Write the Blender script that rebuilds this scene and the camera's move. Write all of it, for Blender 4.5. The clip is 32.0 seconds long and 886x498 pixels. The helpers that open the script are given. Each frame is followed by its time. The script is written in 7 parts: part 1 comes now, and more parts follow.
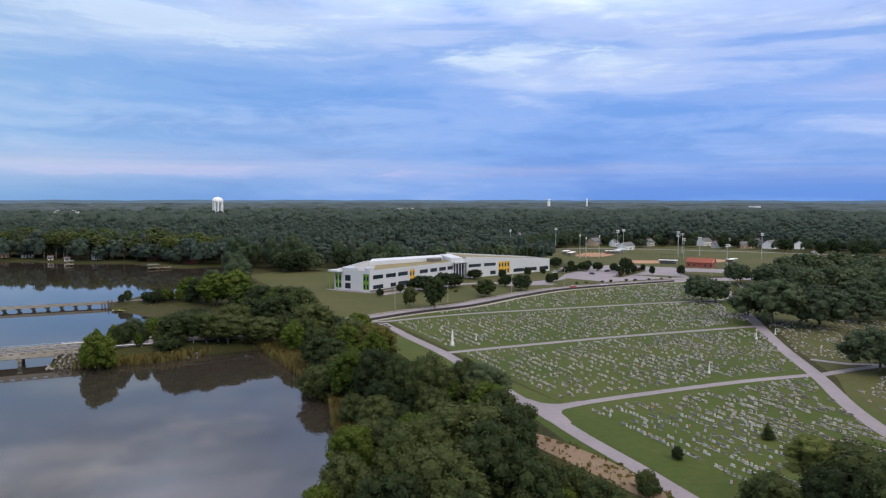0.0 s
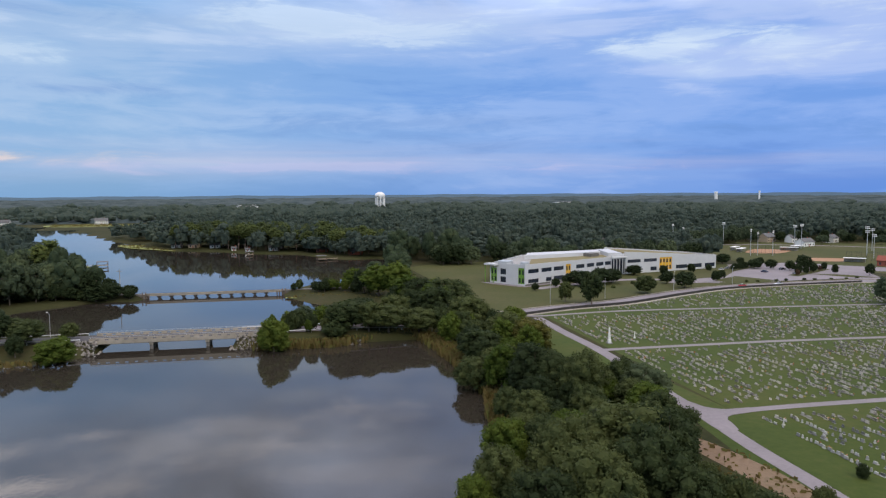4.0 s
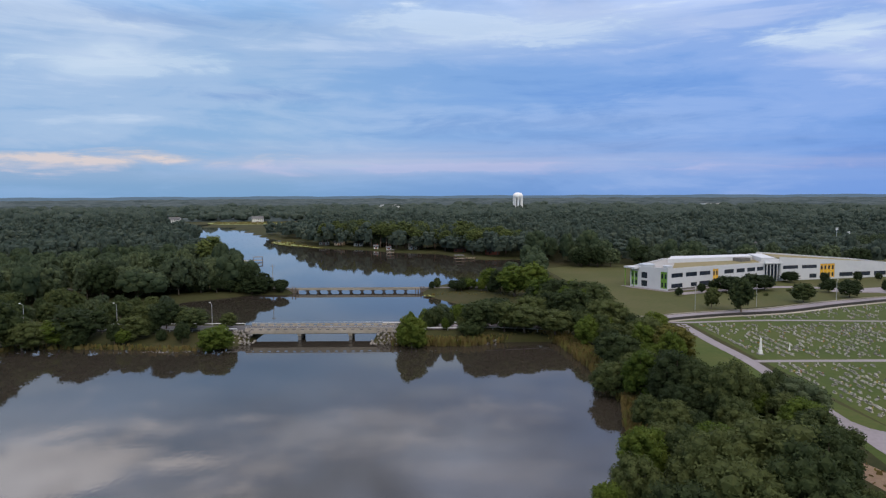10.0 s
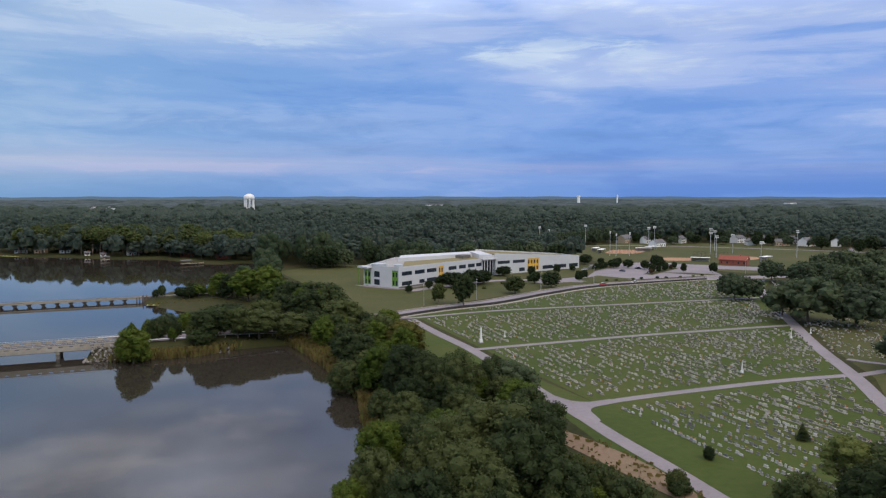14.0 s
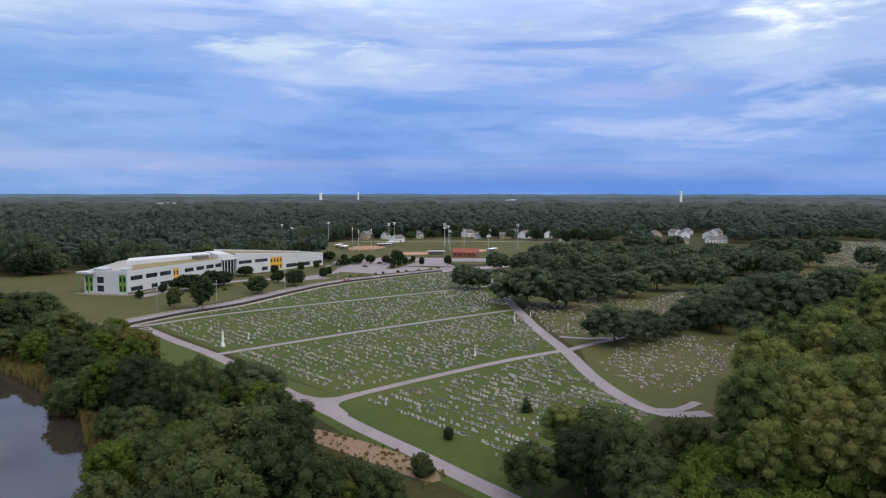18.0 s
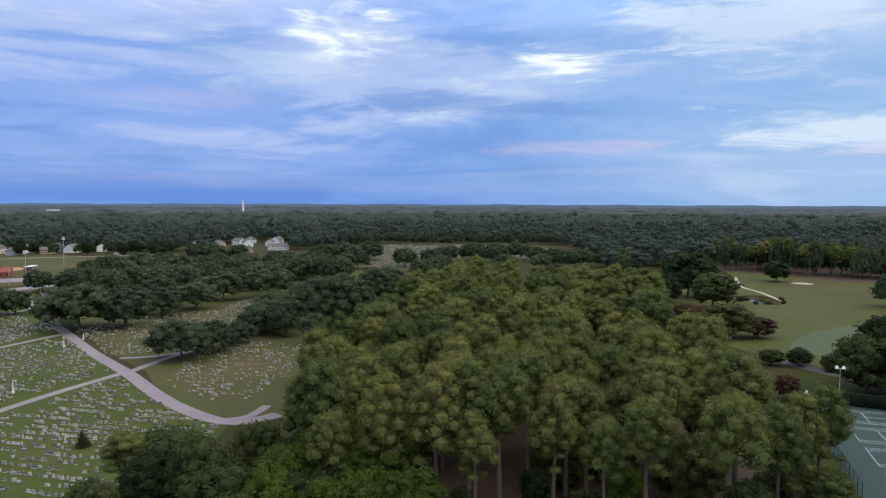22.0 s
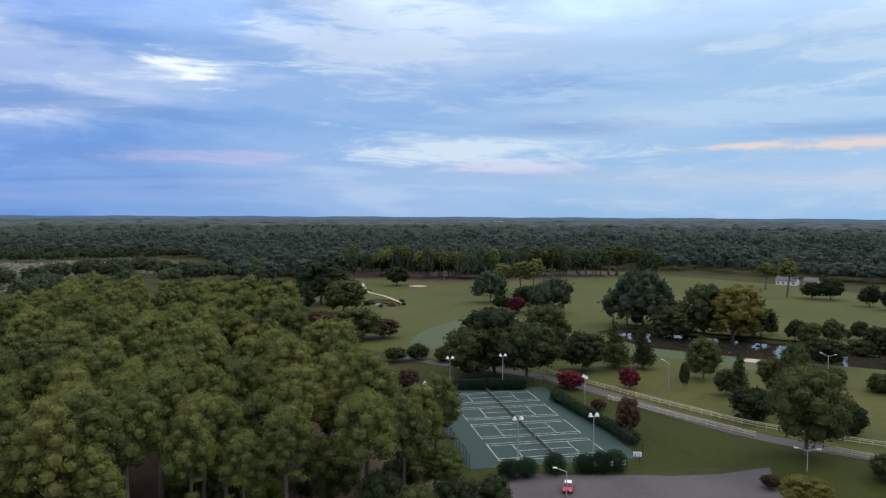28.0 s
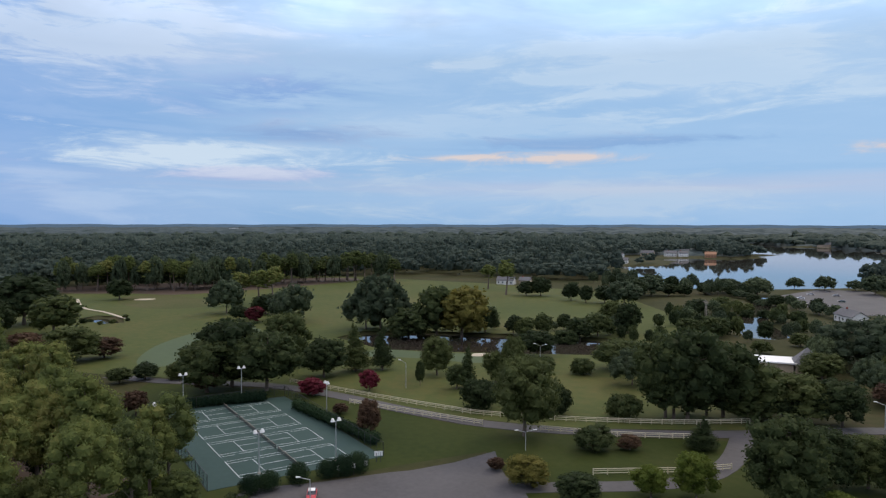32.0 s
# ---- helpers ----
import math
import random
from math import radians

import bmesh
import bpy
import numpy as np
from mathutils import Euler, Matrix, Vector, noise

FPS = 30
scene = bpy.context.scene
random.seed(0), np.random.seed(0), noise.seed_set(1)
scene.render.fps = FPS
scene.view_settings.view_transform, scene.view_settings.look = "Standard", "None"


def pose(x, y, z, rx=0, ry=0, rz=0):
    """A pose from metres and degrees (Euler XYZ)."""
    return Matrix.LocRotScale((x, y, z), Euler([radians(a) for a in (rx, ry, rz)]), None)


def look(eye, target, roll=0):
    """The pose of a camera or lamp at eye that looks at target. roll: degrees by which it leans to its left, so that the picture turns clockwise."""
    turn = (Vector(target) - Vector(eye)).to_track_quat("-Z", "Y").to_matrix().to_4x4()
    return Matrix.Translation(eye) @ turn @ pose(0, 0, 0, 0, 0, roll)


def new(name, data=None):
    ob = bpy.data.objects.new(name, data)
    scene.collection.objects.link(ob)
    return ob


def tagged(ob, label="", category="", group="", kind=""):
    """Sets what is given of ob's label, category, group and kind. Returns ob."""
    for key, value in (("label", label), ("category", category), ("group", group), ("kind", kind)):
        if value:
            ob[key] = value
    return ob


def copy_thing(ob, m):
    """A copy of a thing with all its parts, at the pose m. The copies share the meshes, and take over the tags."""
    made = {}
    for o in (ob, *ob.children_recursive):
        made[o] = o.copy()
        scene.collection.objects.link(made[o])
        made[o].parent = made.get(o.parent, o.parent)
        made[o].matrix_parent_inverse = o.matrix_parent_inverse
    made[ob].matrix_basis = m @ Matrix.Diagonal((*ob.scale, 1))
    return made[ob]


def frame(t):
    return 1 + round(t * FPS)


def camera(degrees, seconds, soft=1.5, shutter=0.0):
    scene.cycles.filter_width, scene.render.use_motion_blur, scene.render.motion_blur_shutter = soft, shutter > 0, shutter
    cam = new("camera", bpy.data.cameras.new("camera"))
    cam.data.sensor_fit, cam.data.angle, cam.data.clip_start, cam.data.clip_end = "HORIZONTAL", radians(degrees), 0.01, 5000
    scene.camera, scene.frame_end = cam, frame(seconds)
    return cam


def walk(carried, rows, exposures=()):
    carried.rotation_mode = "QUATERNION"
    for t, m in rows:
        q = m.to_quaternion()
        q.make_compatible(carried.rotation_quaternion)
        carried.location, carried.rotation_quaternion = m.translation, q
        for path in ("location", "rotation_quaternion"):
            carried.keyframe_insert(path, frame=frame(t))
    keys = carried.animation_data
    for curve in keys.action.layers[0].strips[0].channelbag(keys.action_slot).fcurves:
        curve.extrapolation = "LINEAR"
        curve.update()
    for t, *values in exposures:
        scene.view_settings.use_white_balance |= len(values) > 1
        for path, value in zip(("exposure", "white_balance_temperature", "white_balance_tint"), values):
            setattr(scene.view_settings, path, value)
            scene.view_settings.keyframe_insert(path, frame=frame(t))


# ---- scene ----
EYE = (0.0, 0.0, 50.8)
cam = camera(64.2, 32.0, soft=1.25)
# seconds, bearing (clockwise from +y), tilt, lean, in degrees
PATH = [
    (0.0, 24.05, -4.17, 0.04),
    (0.5, 22.45, -4.14, -0.03),
    (1.0, 21.55, -4.19, -0.14),
    (1.5, 20.95, -4.19, -0.02),
    (2.0, 17.06, -4.16, 0.01),
    (2.5, 15.15, -4.23, -0.21),
    (4.5, 8.07, -4.57, -0.18),
    (5.0, 3.51, -4.28, 0.03),
    (5.5, 0.71, -4.39, -0.12),
    (6.0, -0.68, -4.26, -0.34),
    (6.5, -0.75, -4.26, -0.38),
    (7.0, -0.72, -4.14, -0.43),
    (7.5, -0.54, -4.20, -0.45),
    (8.0, -0.40, -4.34, -0.26),
    (8.5, -0.21, -4.39, -0.25),
    (9.0, -0.00, -4.41, -0.25),
    (9.5, 0.14, -4.48, -0.16),
    (10.0, 0.33, -4.53, -0.27),
    (10.1, 6.83, -4.34, -0.10),
    (10.5, 11.32, -4.33, 0.13),
    (11.0, 14.17, -4.39, 0.21),
    (11.5, 15.56, -4.39, 0.34),
    (12.0, 17.66, -4.45, 0.15),
    (12.5, 19.47, -4.41, 0.12),
    (13.0, 20.40, -4.43, -0.06),
    (13.5, 21.22, -4.44, -0.02),
    (15.5, 27.37, -4.49, -0.06),
    (16.0, 32.09, -4.61, 0.20),
    (16.5, 34.25, -4.63, 0.30),
    (17.0, 36.72, -4.70, 0.15),
    (17.5, 39.59, -4.65, 0.38),
    (18.0, 42.36, -4.65, 0.05),
    (18.5, 47.26, -4.59, 0.19),
    (19.0, 49.72, -4.64, 0.26),
    (19.5, 49.96, -4.50, 0.25),
    (20.0, 50.16, -4.49, 0.37),
    (20.5, 58.23, -4.31, 0.18),
    (21.0, 62.82, -4.13, 0.39),
    (21.5, 71.84, -4.03, 0.19),
    (22.0, 76.72, -3.82, 0.19),
    (22.5, 83.72, -3.84, 0.10),
    (23.0, 87.37, -3.72, 0.11),
    (23.5, 87.87, -3.62, 0.14),
    (24.0, 90.38, -3.60, 0.07),
    (24.5, 93.32, -3.52, 0.14),
    (25.0, 93.76, -3.51, 0.25),
    (25.5, 93.82, -3.49, 0.13),
    (26.0, 100.37, -3.46, -0.04),
    (26.5, 104.43, -3.16, 0.19),
    (28.5, 105.88, -2.77, 0.23),
    (29.0, 105.82, -2.63, 0.09),
    (29.5, 105.76, -2.61, 0.06),
    (30.0, 106.58, -2.52, -0.02),
    (30.5, 109.48, -2.53, 0.11),
    (31.0, 112.50, -2.34, -0.10),
    (31.5, 122.86, -2.40, 0.06),
    (32.0, 126.78, -2.20, 0.08),
]


def aim(bearing, tilt, lean):
    a, e = radians(bearing), radians(tilt)
    way = Vector((math.sin(a) * math.cos(e), math.cos(a) * math.cos(e), math.sin(e)))
    return look(EYE, Vector(EYE) + way * 100, lean)


walk(cam, [(t, aim(b, e, r)) for t, b, e, r in PATH], exposures=[(0.0, 0.07), (2.5, 0.05), (6.0, -0.08), (10.0, -0.09), (13.0, -0.13), (16.0, -0.12), (18.0, 0.0), (26.0, 0.0), (29.0, -0.12), (32.0, -0.16)])


# ---------------------------------------------------------------- light
def sky_world():
    w = bpy.data.worlds.new("overcast_sky")
    scene.world = w
    w.use_nodes = True
    nt = w.node_tree
    n, l = nt.nodes, nt.links
    n.clear()
    out = n.new("ShaderNodeOutputWorld")
    bg = n.new("ShaderNodeBackground")
    tc = n.new("ShaderNodeTexCoord")
    sky = n.new("ShaderNodeTexSky")
    sky.sky_type = "NISHITA"
    sky.sun_disc = False
    sky.sun_elevation = radians(38)
    sky.sun_rotation = radians(165)
    blue = n.new("ShaderNodeVectorMath")
    blue.operation = "SCALE"
    blue.inputs["Scale"].default_value = 0.10
    l.new(sky.outputs["Color"], blue.inputs[0])
    sep = n.new("ShaderNodeSeparateXYZ")
    l.new(tc.outputs["Generated"], sep.inputs[0])

    def maths(op, a, b=None, clamp=False):
        m = n.new("ShaderNodeMath")
        m.operation, m.use_clamp = op, clamp
        for k, v in enumerate((a, b)):
            if v is None:
                continue
            if isinstance(v, (int, float)):
                m.inputs[k].default_value = v
            else:
                l.new(v, m.inputs[k])
        return m.outputs[0]

    def cloud(scale, squash, detail, rough, shift, lacun=2.1, dist=0.35):
        mp = n.new("ShaderNodeMapping")
        mp.inputs["Scale"].default_value = (1, 1, squash)
        mp.inputs["Location"].default_value = shift
        l.new(tc.outputs["Generated"], mp.inputs["Vector"])
        t = n.new("ShaderNodeTexNoise")
        t.inputs["Scale"].default_value = scale
        t.inputs["Detail"].default_value = detail
        t.inputs["Roughness"].default_value = rough
        t.inputs["Lacunarity"].default_value = lacun
        t.inputs["Distortion"].default_value = dist
        l.new(mp.outputs[0], t.inputs["Vector"])
        return t.outputs["Fac"]

    def ramp(fac, stops):
        r = n.new("ShaderNodeValToRGB")
        r.color_ramp.interpolation = "EASE"
        while len(r.color_ramp.elements) < len(stops):
            r.color_ramp.elements.new(0.5)
        for e, (p, c) in zip(r.color_ramp.elements, stops):
            e.position, e.color = p, (*c, 1)
        l.new(fac, r.inputs[0])
        return r.outputs[0]

    def mix(fac, a, b, kind="MIX"):
        m = n.new("ShaderNodeMixRGB")
        m.blend_type = kind
        for k, v in ((0, fac), (1, a), (2, b)):
            if isinstance(v, (int, float)):
                m.inputs[k].default_value = v
            elif isinstance(v, tuple):
                m.inputs[k].default_value = (*v, 1)
            else:
                l.new(v, m.inputs[k])
        return m.outputs[0]

    # how far round towards the bright quarter of the sky (the sun's side)
    side = maths("ADD", maths("MULTIPLY", sep.outputs["X"], math.sin(radians(165))), maths("MULTIPLY", sep.outputs["Y"], math.cos(radians(165))))
    side = maths("MULTIPLY_ADD", side, 0.5, True)
    side.node.inputs[2].default_value = 0.5
    broad = cloud(1.7, 4.5, 4, 0.5, (3.1, 1.7, 0.4))
    streak = cloud(2.2, 9.0, 8, 0.56, (0.6, 4.2, 1.3), dist=0.8)
    fine = cloud(8.0, 5.0, 8, 0.62, (7.7, 2.2, 0.0), dist=0.6)
    amount = maths("ADD", maths("MULTIPLY", broad, 0.62), maths("ADD", maths("MULTIPLY", streak, 0.42), maths("MULTIPLY", fine, 0.20)))
    height = maths("MINIMUM", sep.outputs["Z"], 0.22)
    amount = maths("ADD", amount, maths("MULTIPLY", maths("SUBTRACT", height, 0.11), 0.85))
    amount = maths("ADD", amount, maths("MULTIPLY", maths("SUBTRACT", side, 0.5), 0.06))
    # the clear deep blue lies round a bearing of 52 degrees, paler and greyer away from it
    blue_side = maths("ADD", maths("MULTIPLY", sep.outputs["X"], math.sin(radians(52))), maths("MULTIPLY", sep.outputs["Y"], math.cos(radians(52))))
    blue_side = maths("MULTIPLY", maths("SUBTRACT", blue_side, 0.42), 1.8, True)
    rich = ramp(amount, [(0.46, (0.118, 0.29, 0.80)), (0.57, (0.175, 0.36, 0.86)), (0.66, (0.25, 0.425, 0.90)), (0.75, (0.44, 0.575, 0.96)), (0.86, (0.75, 0.855, 1.0))])
    soft = ramp(amount, [(0.46, (0.20, 0.40, 0.70)), (0.57, (0.25, 0.45, 0.77)), (0.67, (0.37, 0.54, 0.82)), (0.77, (0.53, 0.67, 0.90)), (0.90, (0.78, 0.87, 0.98))])
    col = mix(blue_side, soft, rich)
    col = mix(0.12, col, blue.outputs[0])
    col = mix(maths("MULTIPLY", maths("SUBTRACT", side, 0.46, True), 1.25, True), col, (0.37, 0.62, 0.94))
    # pale warm band of far cloud a few degrees up
    low = maths("SUBTRACT", 1.0, maths("MULTIPLY", maths("ABSOLUTE", maths("SUBTRACT", sep.outputs["Z"], 0.045)), 30.0), True)
    warm = maths("MULTIPLY", low, maths("MULTIPLY", maths("SUBTRACT", cloud(1.3, 22.0, 5, 0.5, (2.0, 9.0, 0.7)), 0.42), 3.0, True))
    col = mix(maths("MULTIPLY", warm, 0.6), col, (0.66, 0.64, 0.78))
    # single cloud banks and breaks: bearing, height, half width, half height (degrees), strength, colour
    white, grey, warm_c, pink = (0.77, 0.89, 1.0), (0.19, 0.34, 0.68), (0.90, 0.74, 0.66), (0.64, 0.62, 0.86)
    glare = (1.7, 1.6, 1.6)
    bright, deep, lilac, pale = (0.98, 1.07, 1.12), (0.15, 0.33, 0.76), (0.50, 0.62, 0.93), (0.62, 0.74, 0.88)
    for brg, el, wide, high, much, tone in (
            (-31, 19.5, 9, 4.0, 0.85, glare), (-8, 19.5, 13, 2.4, 0.4, glare), (4, 22.0, 14, 3.0, 0.3, glare), (-22, 25, 12, 3.0, 0.4, glare),
            (60, 11.5, 6, 3.0, 0.55, deep), (78.5, 12.5, 5, 2.2, 0.6, deep), (74, 5.5, 12, 2.6, 0.55, deep), (105, 12.5, 12, 4.0, 0.65, lilac), (135, 2.4, 24, 2.0, 0.6, pale), (112, 10, 8, 2.2, 0.55, deep), (40, 5.5, 14, 2.4, 0.45, deep), (14, 7.5, 12, 1.6, 0.5, deep),
            (69, 12.9, 4.5, 2.0, 1.25, bright), (66, 10.5, 9, 2.0, 0.45, white), (86.5, 10.4, 6, 1.5, 1.2, bright), (104, 13.5, 11, 4.0, 0.6, white), (107, 5.2, 11, 1.3, 0.95, white),
            (88.5, 4.1, 7, 0.9, 0.6, pink), (76, 7.6, 11, 1.4, 0.6, grey), (116, 7.0, 8, 0.9, 0.75, grey), (37, 10.2, 6, 1.2, 0.6, white), (28.5, 10.6, 4.5, 1.3, 0.6, white), (31, 9.0, 5, 0.9, 0.4, white),
            (137, 5.1, 9, 0.5, 1.0, warm_c), (157.5, 5.0, 3.5, 0.9, 0.9, warm_c), (112, 3.7, 7, 0.6, 0.5, pink), (150, 12, 18, 3.5, 0.55, white), (128, 7.6, 22, 1.5, 0.35, white), (140, 6.2, 14, 0.6, 0.5, grey),
            (-26, 2.5, 12, 0.8, 0.85, warm_c), (-5, 2.0, 26, 0.6, 0.5, pink), (6, 12.5, 12, 1.6, 0.6, white), (-24, 9.5, 8, 1.2, 0.5, white), (-14, 7.6, 7, 0.7, 0.5, grey), (-22, 12.6, 12, 0.9, 0.4, grey), (30, 11.5, 6, 1.6, 0.5, white), (10, 5.5, 20, 1.3, 0.4, grey), (50, 4.0, 30, 1.6, 0.35, grey), (54, 7.5, 9, 0.9, 0.35, pink)):
        a, e = radians(brg), radians(el)
        mp = n.new("ShaderNodeMapping")
        mp.vector_type = "TEXTURE"
        mp.inputs["Location"].default_value = (math.sin(a) * math.cos(e), math.cos(a) * math.cos(e), math.sin(e))
        mp.inputs["Rotation"].default_value = (0, 0, -a)
        mp.inputs["Scale"].default_value = (math.sin(radians(wide)), 1, math.sin(radians(high)))
        l.new(tc.outputs["Generated"], mp.inputs["Vector"])
        ln = n.new("ShaderNodeVectorMath")
        ln.operation = "LENGTH"
        l.new(mp.outputs[0], ln.inputs[0])
        ragged = maths("ADD", ln.outputs["Value"], maths("MULTIPLY", maths("SUBTRACT", maths("ADD", streak, fine), 1.0), 3.4))
        near = maths("MULTIPLY", maths("SUBTRACT", 1.25, ragged, True), 1.0, True)
        col = mix(maths("MULTIPLY", maths("MULTIPLY", near, near), much * 0.8), col, tone)
    # overcast: the cloud brightens and greys towards the zenith
    up = maths("MULTIPLY", maths("SUBTRACT", sep.outputs["Z"], 0.22, True), 1.0)
    col = mix(maths("MULTIPLY", up, 1.6, True), col, (0.84, 0.79, 0.86))
    mottle = cloud(4.2, 2.2, 4, 0.5, (1.3, 5.1, 2.7))
    gain = n.new("ShaderNodeVectorMath")
    gain.operation = "SCALE"
    l.new(col, gain.inputs[0])
    l.new(maths("ADD", 1.0, maths("MULTIPLY", maths("MINIMUM", maths("MULTIPLY", up, 6.0), 0.8), maths("MULTIPLY", maths("SUBTRACT", mottle, 0.28), 4.2))), gain.inputs["Scale"])
    l.new(gain.outputs[0], bg.inputs["Color"])
    bg.inputs["Strength"].default_value = 1.0
    l.new(bg.outputs[0], out.inputs["Surface"])


sky_world()
sun_data = bpy.data.lights.new("sun", "SUN")
sun_data.energy = 1.2
sun_data.angle = radians(18)
sun_data.color = (1.0, 0.87, 0.66)
sun = new("sun", sun_data)
_a, _e = radians(165), radians(38)
sun.matrix_world = look((0, 0, 0), (-math.sin(_a) * math.cos(_e), -math.cos(_a) * math.cos(_e), -math.sin(_e)))


# ---------------------------------------------------------------- materials
def material(name, colors, rough=0.85, scale=1.0, metal=0.0, bump=0.0, spots=0.0, by_object=0.0, by_island=0.0, detail=6.0, big=0.06, spec=0.3):
    """A surface whose colour wanders between the given colours at a fine and a coarse scale."""
    m = bpy.data.materials.new(name)
    m.use_nodes = True
    nt = m.node_tree
    n, l = nt.nodes, nt.links
    b = n["Principled BSDF"]
    b.inputs["Roughness"].default_value = rough
    b.inputs["Metallic"].default_value = metal
    b.inputs["Specular IOR Level"].default_value = spec
    g = n.new("ShaderNodeNewGeometry")
    fine = n.new("ShaderNodeTexNoise")
    fine.inputs["Scale"].default_value = scale
    fine.inputs["Detail"].default_value = detail
    fine.inputs["Roughness"].default_value = 0.65
    coarse = n.new("ShaderNodeTexNoise")
    coarse.inputs["Scale"].default_value = scale * big
    coarse.inputs["Detail"].default_value = 4
    l.new(g.outputs["Position"], fine.inputs["Vector"])
    l.new(g.outputs["Position"], coarse.inputs["Vector"])
    add = n.new("ShaderNodeMath")
    add.operation = "ADD"
    l.new(fine.outputs["Fac"], add.inputs[0])
    l.new(coarse.outputs["Fac"], add.inputs[1])
    fac = n.new("ShaderNodeMath")
    fac.operation = "MULTIPLY"
    fac.inputs[1].default_value = 0.5
    l.new(add.outputs[0], fac.inputs[0])
    last = fac.outputs[0]
    if by_object or by_island:
        src = n.new("ShaderNodeObjectInfo").outputs["Random"] if by_object else g.outputs["Random Per Island"]
        k = n.new("ShaderNodeMath")
        k.operation = "MULTIPLY_ADD"
        k.inputs[1].default_value = by_object or by_island
        l.new(src, k.inputs[0])
        l.new(last, k.inputs[2])
        sub = n.new("ShaderNodeMath")
        sub.operation = "SUBTRACT"
        sub.inputs[1].default_value = (by_object or by_island) / 2
        l.new(k.outputs[0], sub.inputs[0])
        last = sub.outputs[0]
    r = n.new("ShaderNodeValToRGB")
    el = r.color_ramp.elements
    while len(el) < len(colors):
        el.new(0.5)
    for k, c in enumerate(colors):
        el[k].position = 0.3 + 0.4 * k / max(1, len(colors) - 1)
        el[k].color = (*c, 1)
    l.new(last, r.inputs[0])
    l.new(r.outputs[0], b.inputs["Base Color"])
    if bump:
        bm = n.new("ShaderNodeBump")
        bm.inputs["Strength"].default_value = bump
        bm.inputs["Distance"].default_value = 0.3 / scale
        l.new(fine.outputs["Fac"], bm.inputs["Height"])
        l.new(bm.outputs[0], b.inputs["Normal"])
    return m


def foliage(name, colors, by_object=0.5, by_island=0.2, relief=0.0, groves=0.0):
    """Leaf clumps: colour varies from tree to tree and from clump to clump; leaves let some light through."""
    m = bpy.data.materials.new(name)
    m.use_nodes = True
    nt = m.node_tree
    n, l = nt.nodes, nt.links
    b = n["Principled BSDF"]
    b.inputs["Roughness"].default_value = 0.7
    b.inputs["Specular IOR Level"].default_value = 0.06
    g = n.new("ShaderNodeNewGeometry")
    oi = n.new("ShaderNodeObjectInfo")
    noise_t = n.new("ShaderNodeTexNoise")
    noise_t.inputs["Scale"].default_value = 0.35
    noise_t.inputs["Detail"].default_value = 5
    l.new(g.outputs["Position"], noise_t.inputs["Vector"])
    total = noise_t.outputs["Fac"]
    if groves:
        # from tree to tree and from grove to grove where many trees share one mesh
        tree_t = n.new("ShaderNodeTexNoise")
        tree_t.inputs["Scale"].default_value = 0.055
        tree_t.inputs["Detail"].default_value = 3
        l.new(g.outputs["Position"], tree_t.inputs["Vector"])
        wide = n.new("ShaderNodeMath")
        wide.operation = "SUBTRACT"
        wide.inputs[1].default_value = 0.5
        l.new(tree_t.outputs["Fac"], wide.inputs[0])
        both = n.new("ShaderNodeMath")
        both.operation = "MULTIPLY_ADD"
        both.inputs[1].default_value = groves
        l.new(wide.outputs[0], both.inputs[0])
        l.new(total, both.inputs[2])
        total = both.outputs[0]
    for src, k in ((oi.outputs["Random"], by_object), (g.outputs["Random Per Island"], by_island)):
        if not k:
            continue
        c = n.new("ShaderNodeMath")
        c.operation = "SUBTRACT"
        c.inputs[1].default_value = 0.5
        l.new(src, c.inputs[0])
        a = n.new("ShaderNodeMath")
        a.operation = "MULTIPLY_ADD"
        a.inputs[1].default_value = k
        l.new(c.outputs[0], a.inputs[0])
        l.new(total, a.inputs[2])
        total = a.outputs[0]
    r = n.new("ShaderNodeValToRGB")
    el = r.color_ramp.elements
    while len(el) < len(colors):
        el.new(0.5)
    for k, c in enumerate(colors):
        el[k].position = 0.15 + 0.7 * k / max(1, len(colors) - 1)
        el[k].color = (*c, 1)
    l.new(total, r.inputs[0])
    l.new(r.outputs[0], b.inputs["Base Color"])
    if relief:
        rough_t = n.new("ShaderNodeTexNoise")
        rough_t.inputs["Scale"].default_value = 0.55
        rough_t.inputs["Detail"].default_value = 5
        rough_t.inputs["Roughness"].default_value = 0.7
        l.new(g.outputs["Position"], rough_t.inputs["Vector"])
        bp = n.new("ShaderNodeBump")
        bp.inputs["Strength"].default_value = relief
        bp.inputs["Distance"].default_value = 2.0
        l.new(rough_t.outputs["Fac"], bp.inputs["Height"])
        l.new(bp.outputs[0], b.inputs["Normal"])
    tr = n.new("ShaderNodeBsdfTranslucent")
    l.new(r.outputs[0], tr.inputs["Color"])
    mx = n.new("ShaderNodeMixShader")
    mx.inputs[0].default_value = 0.36
    l.new(b.outputs[0], mx.inputs[1])
    l.new(tr.outputs[0], mx.inputs[2])
    l.new(mx.outputs[0], n["Material Output"].inputs["Surface"])
    return m


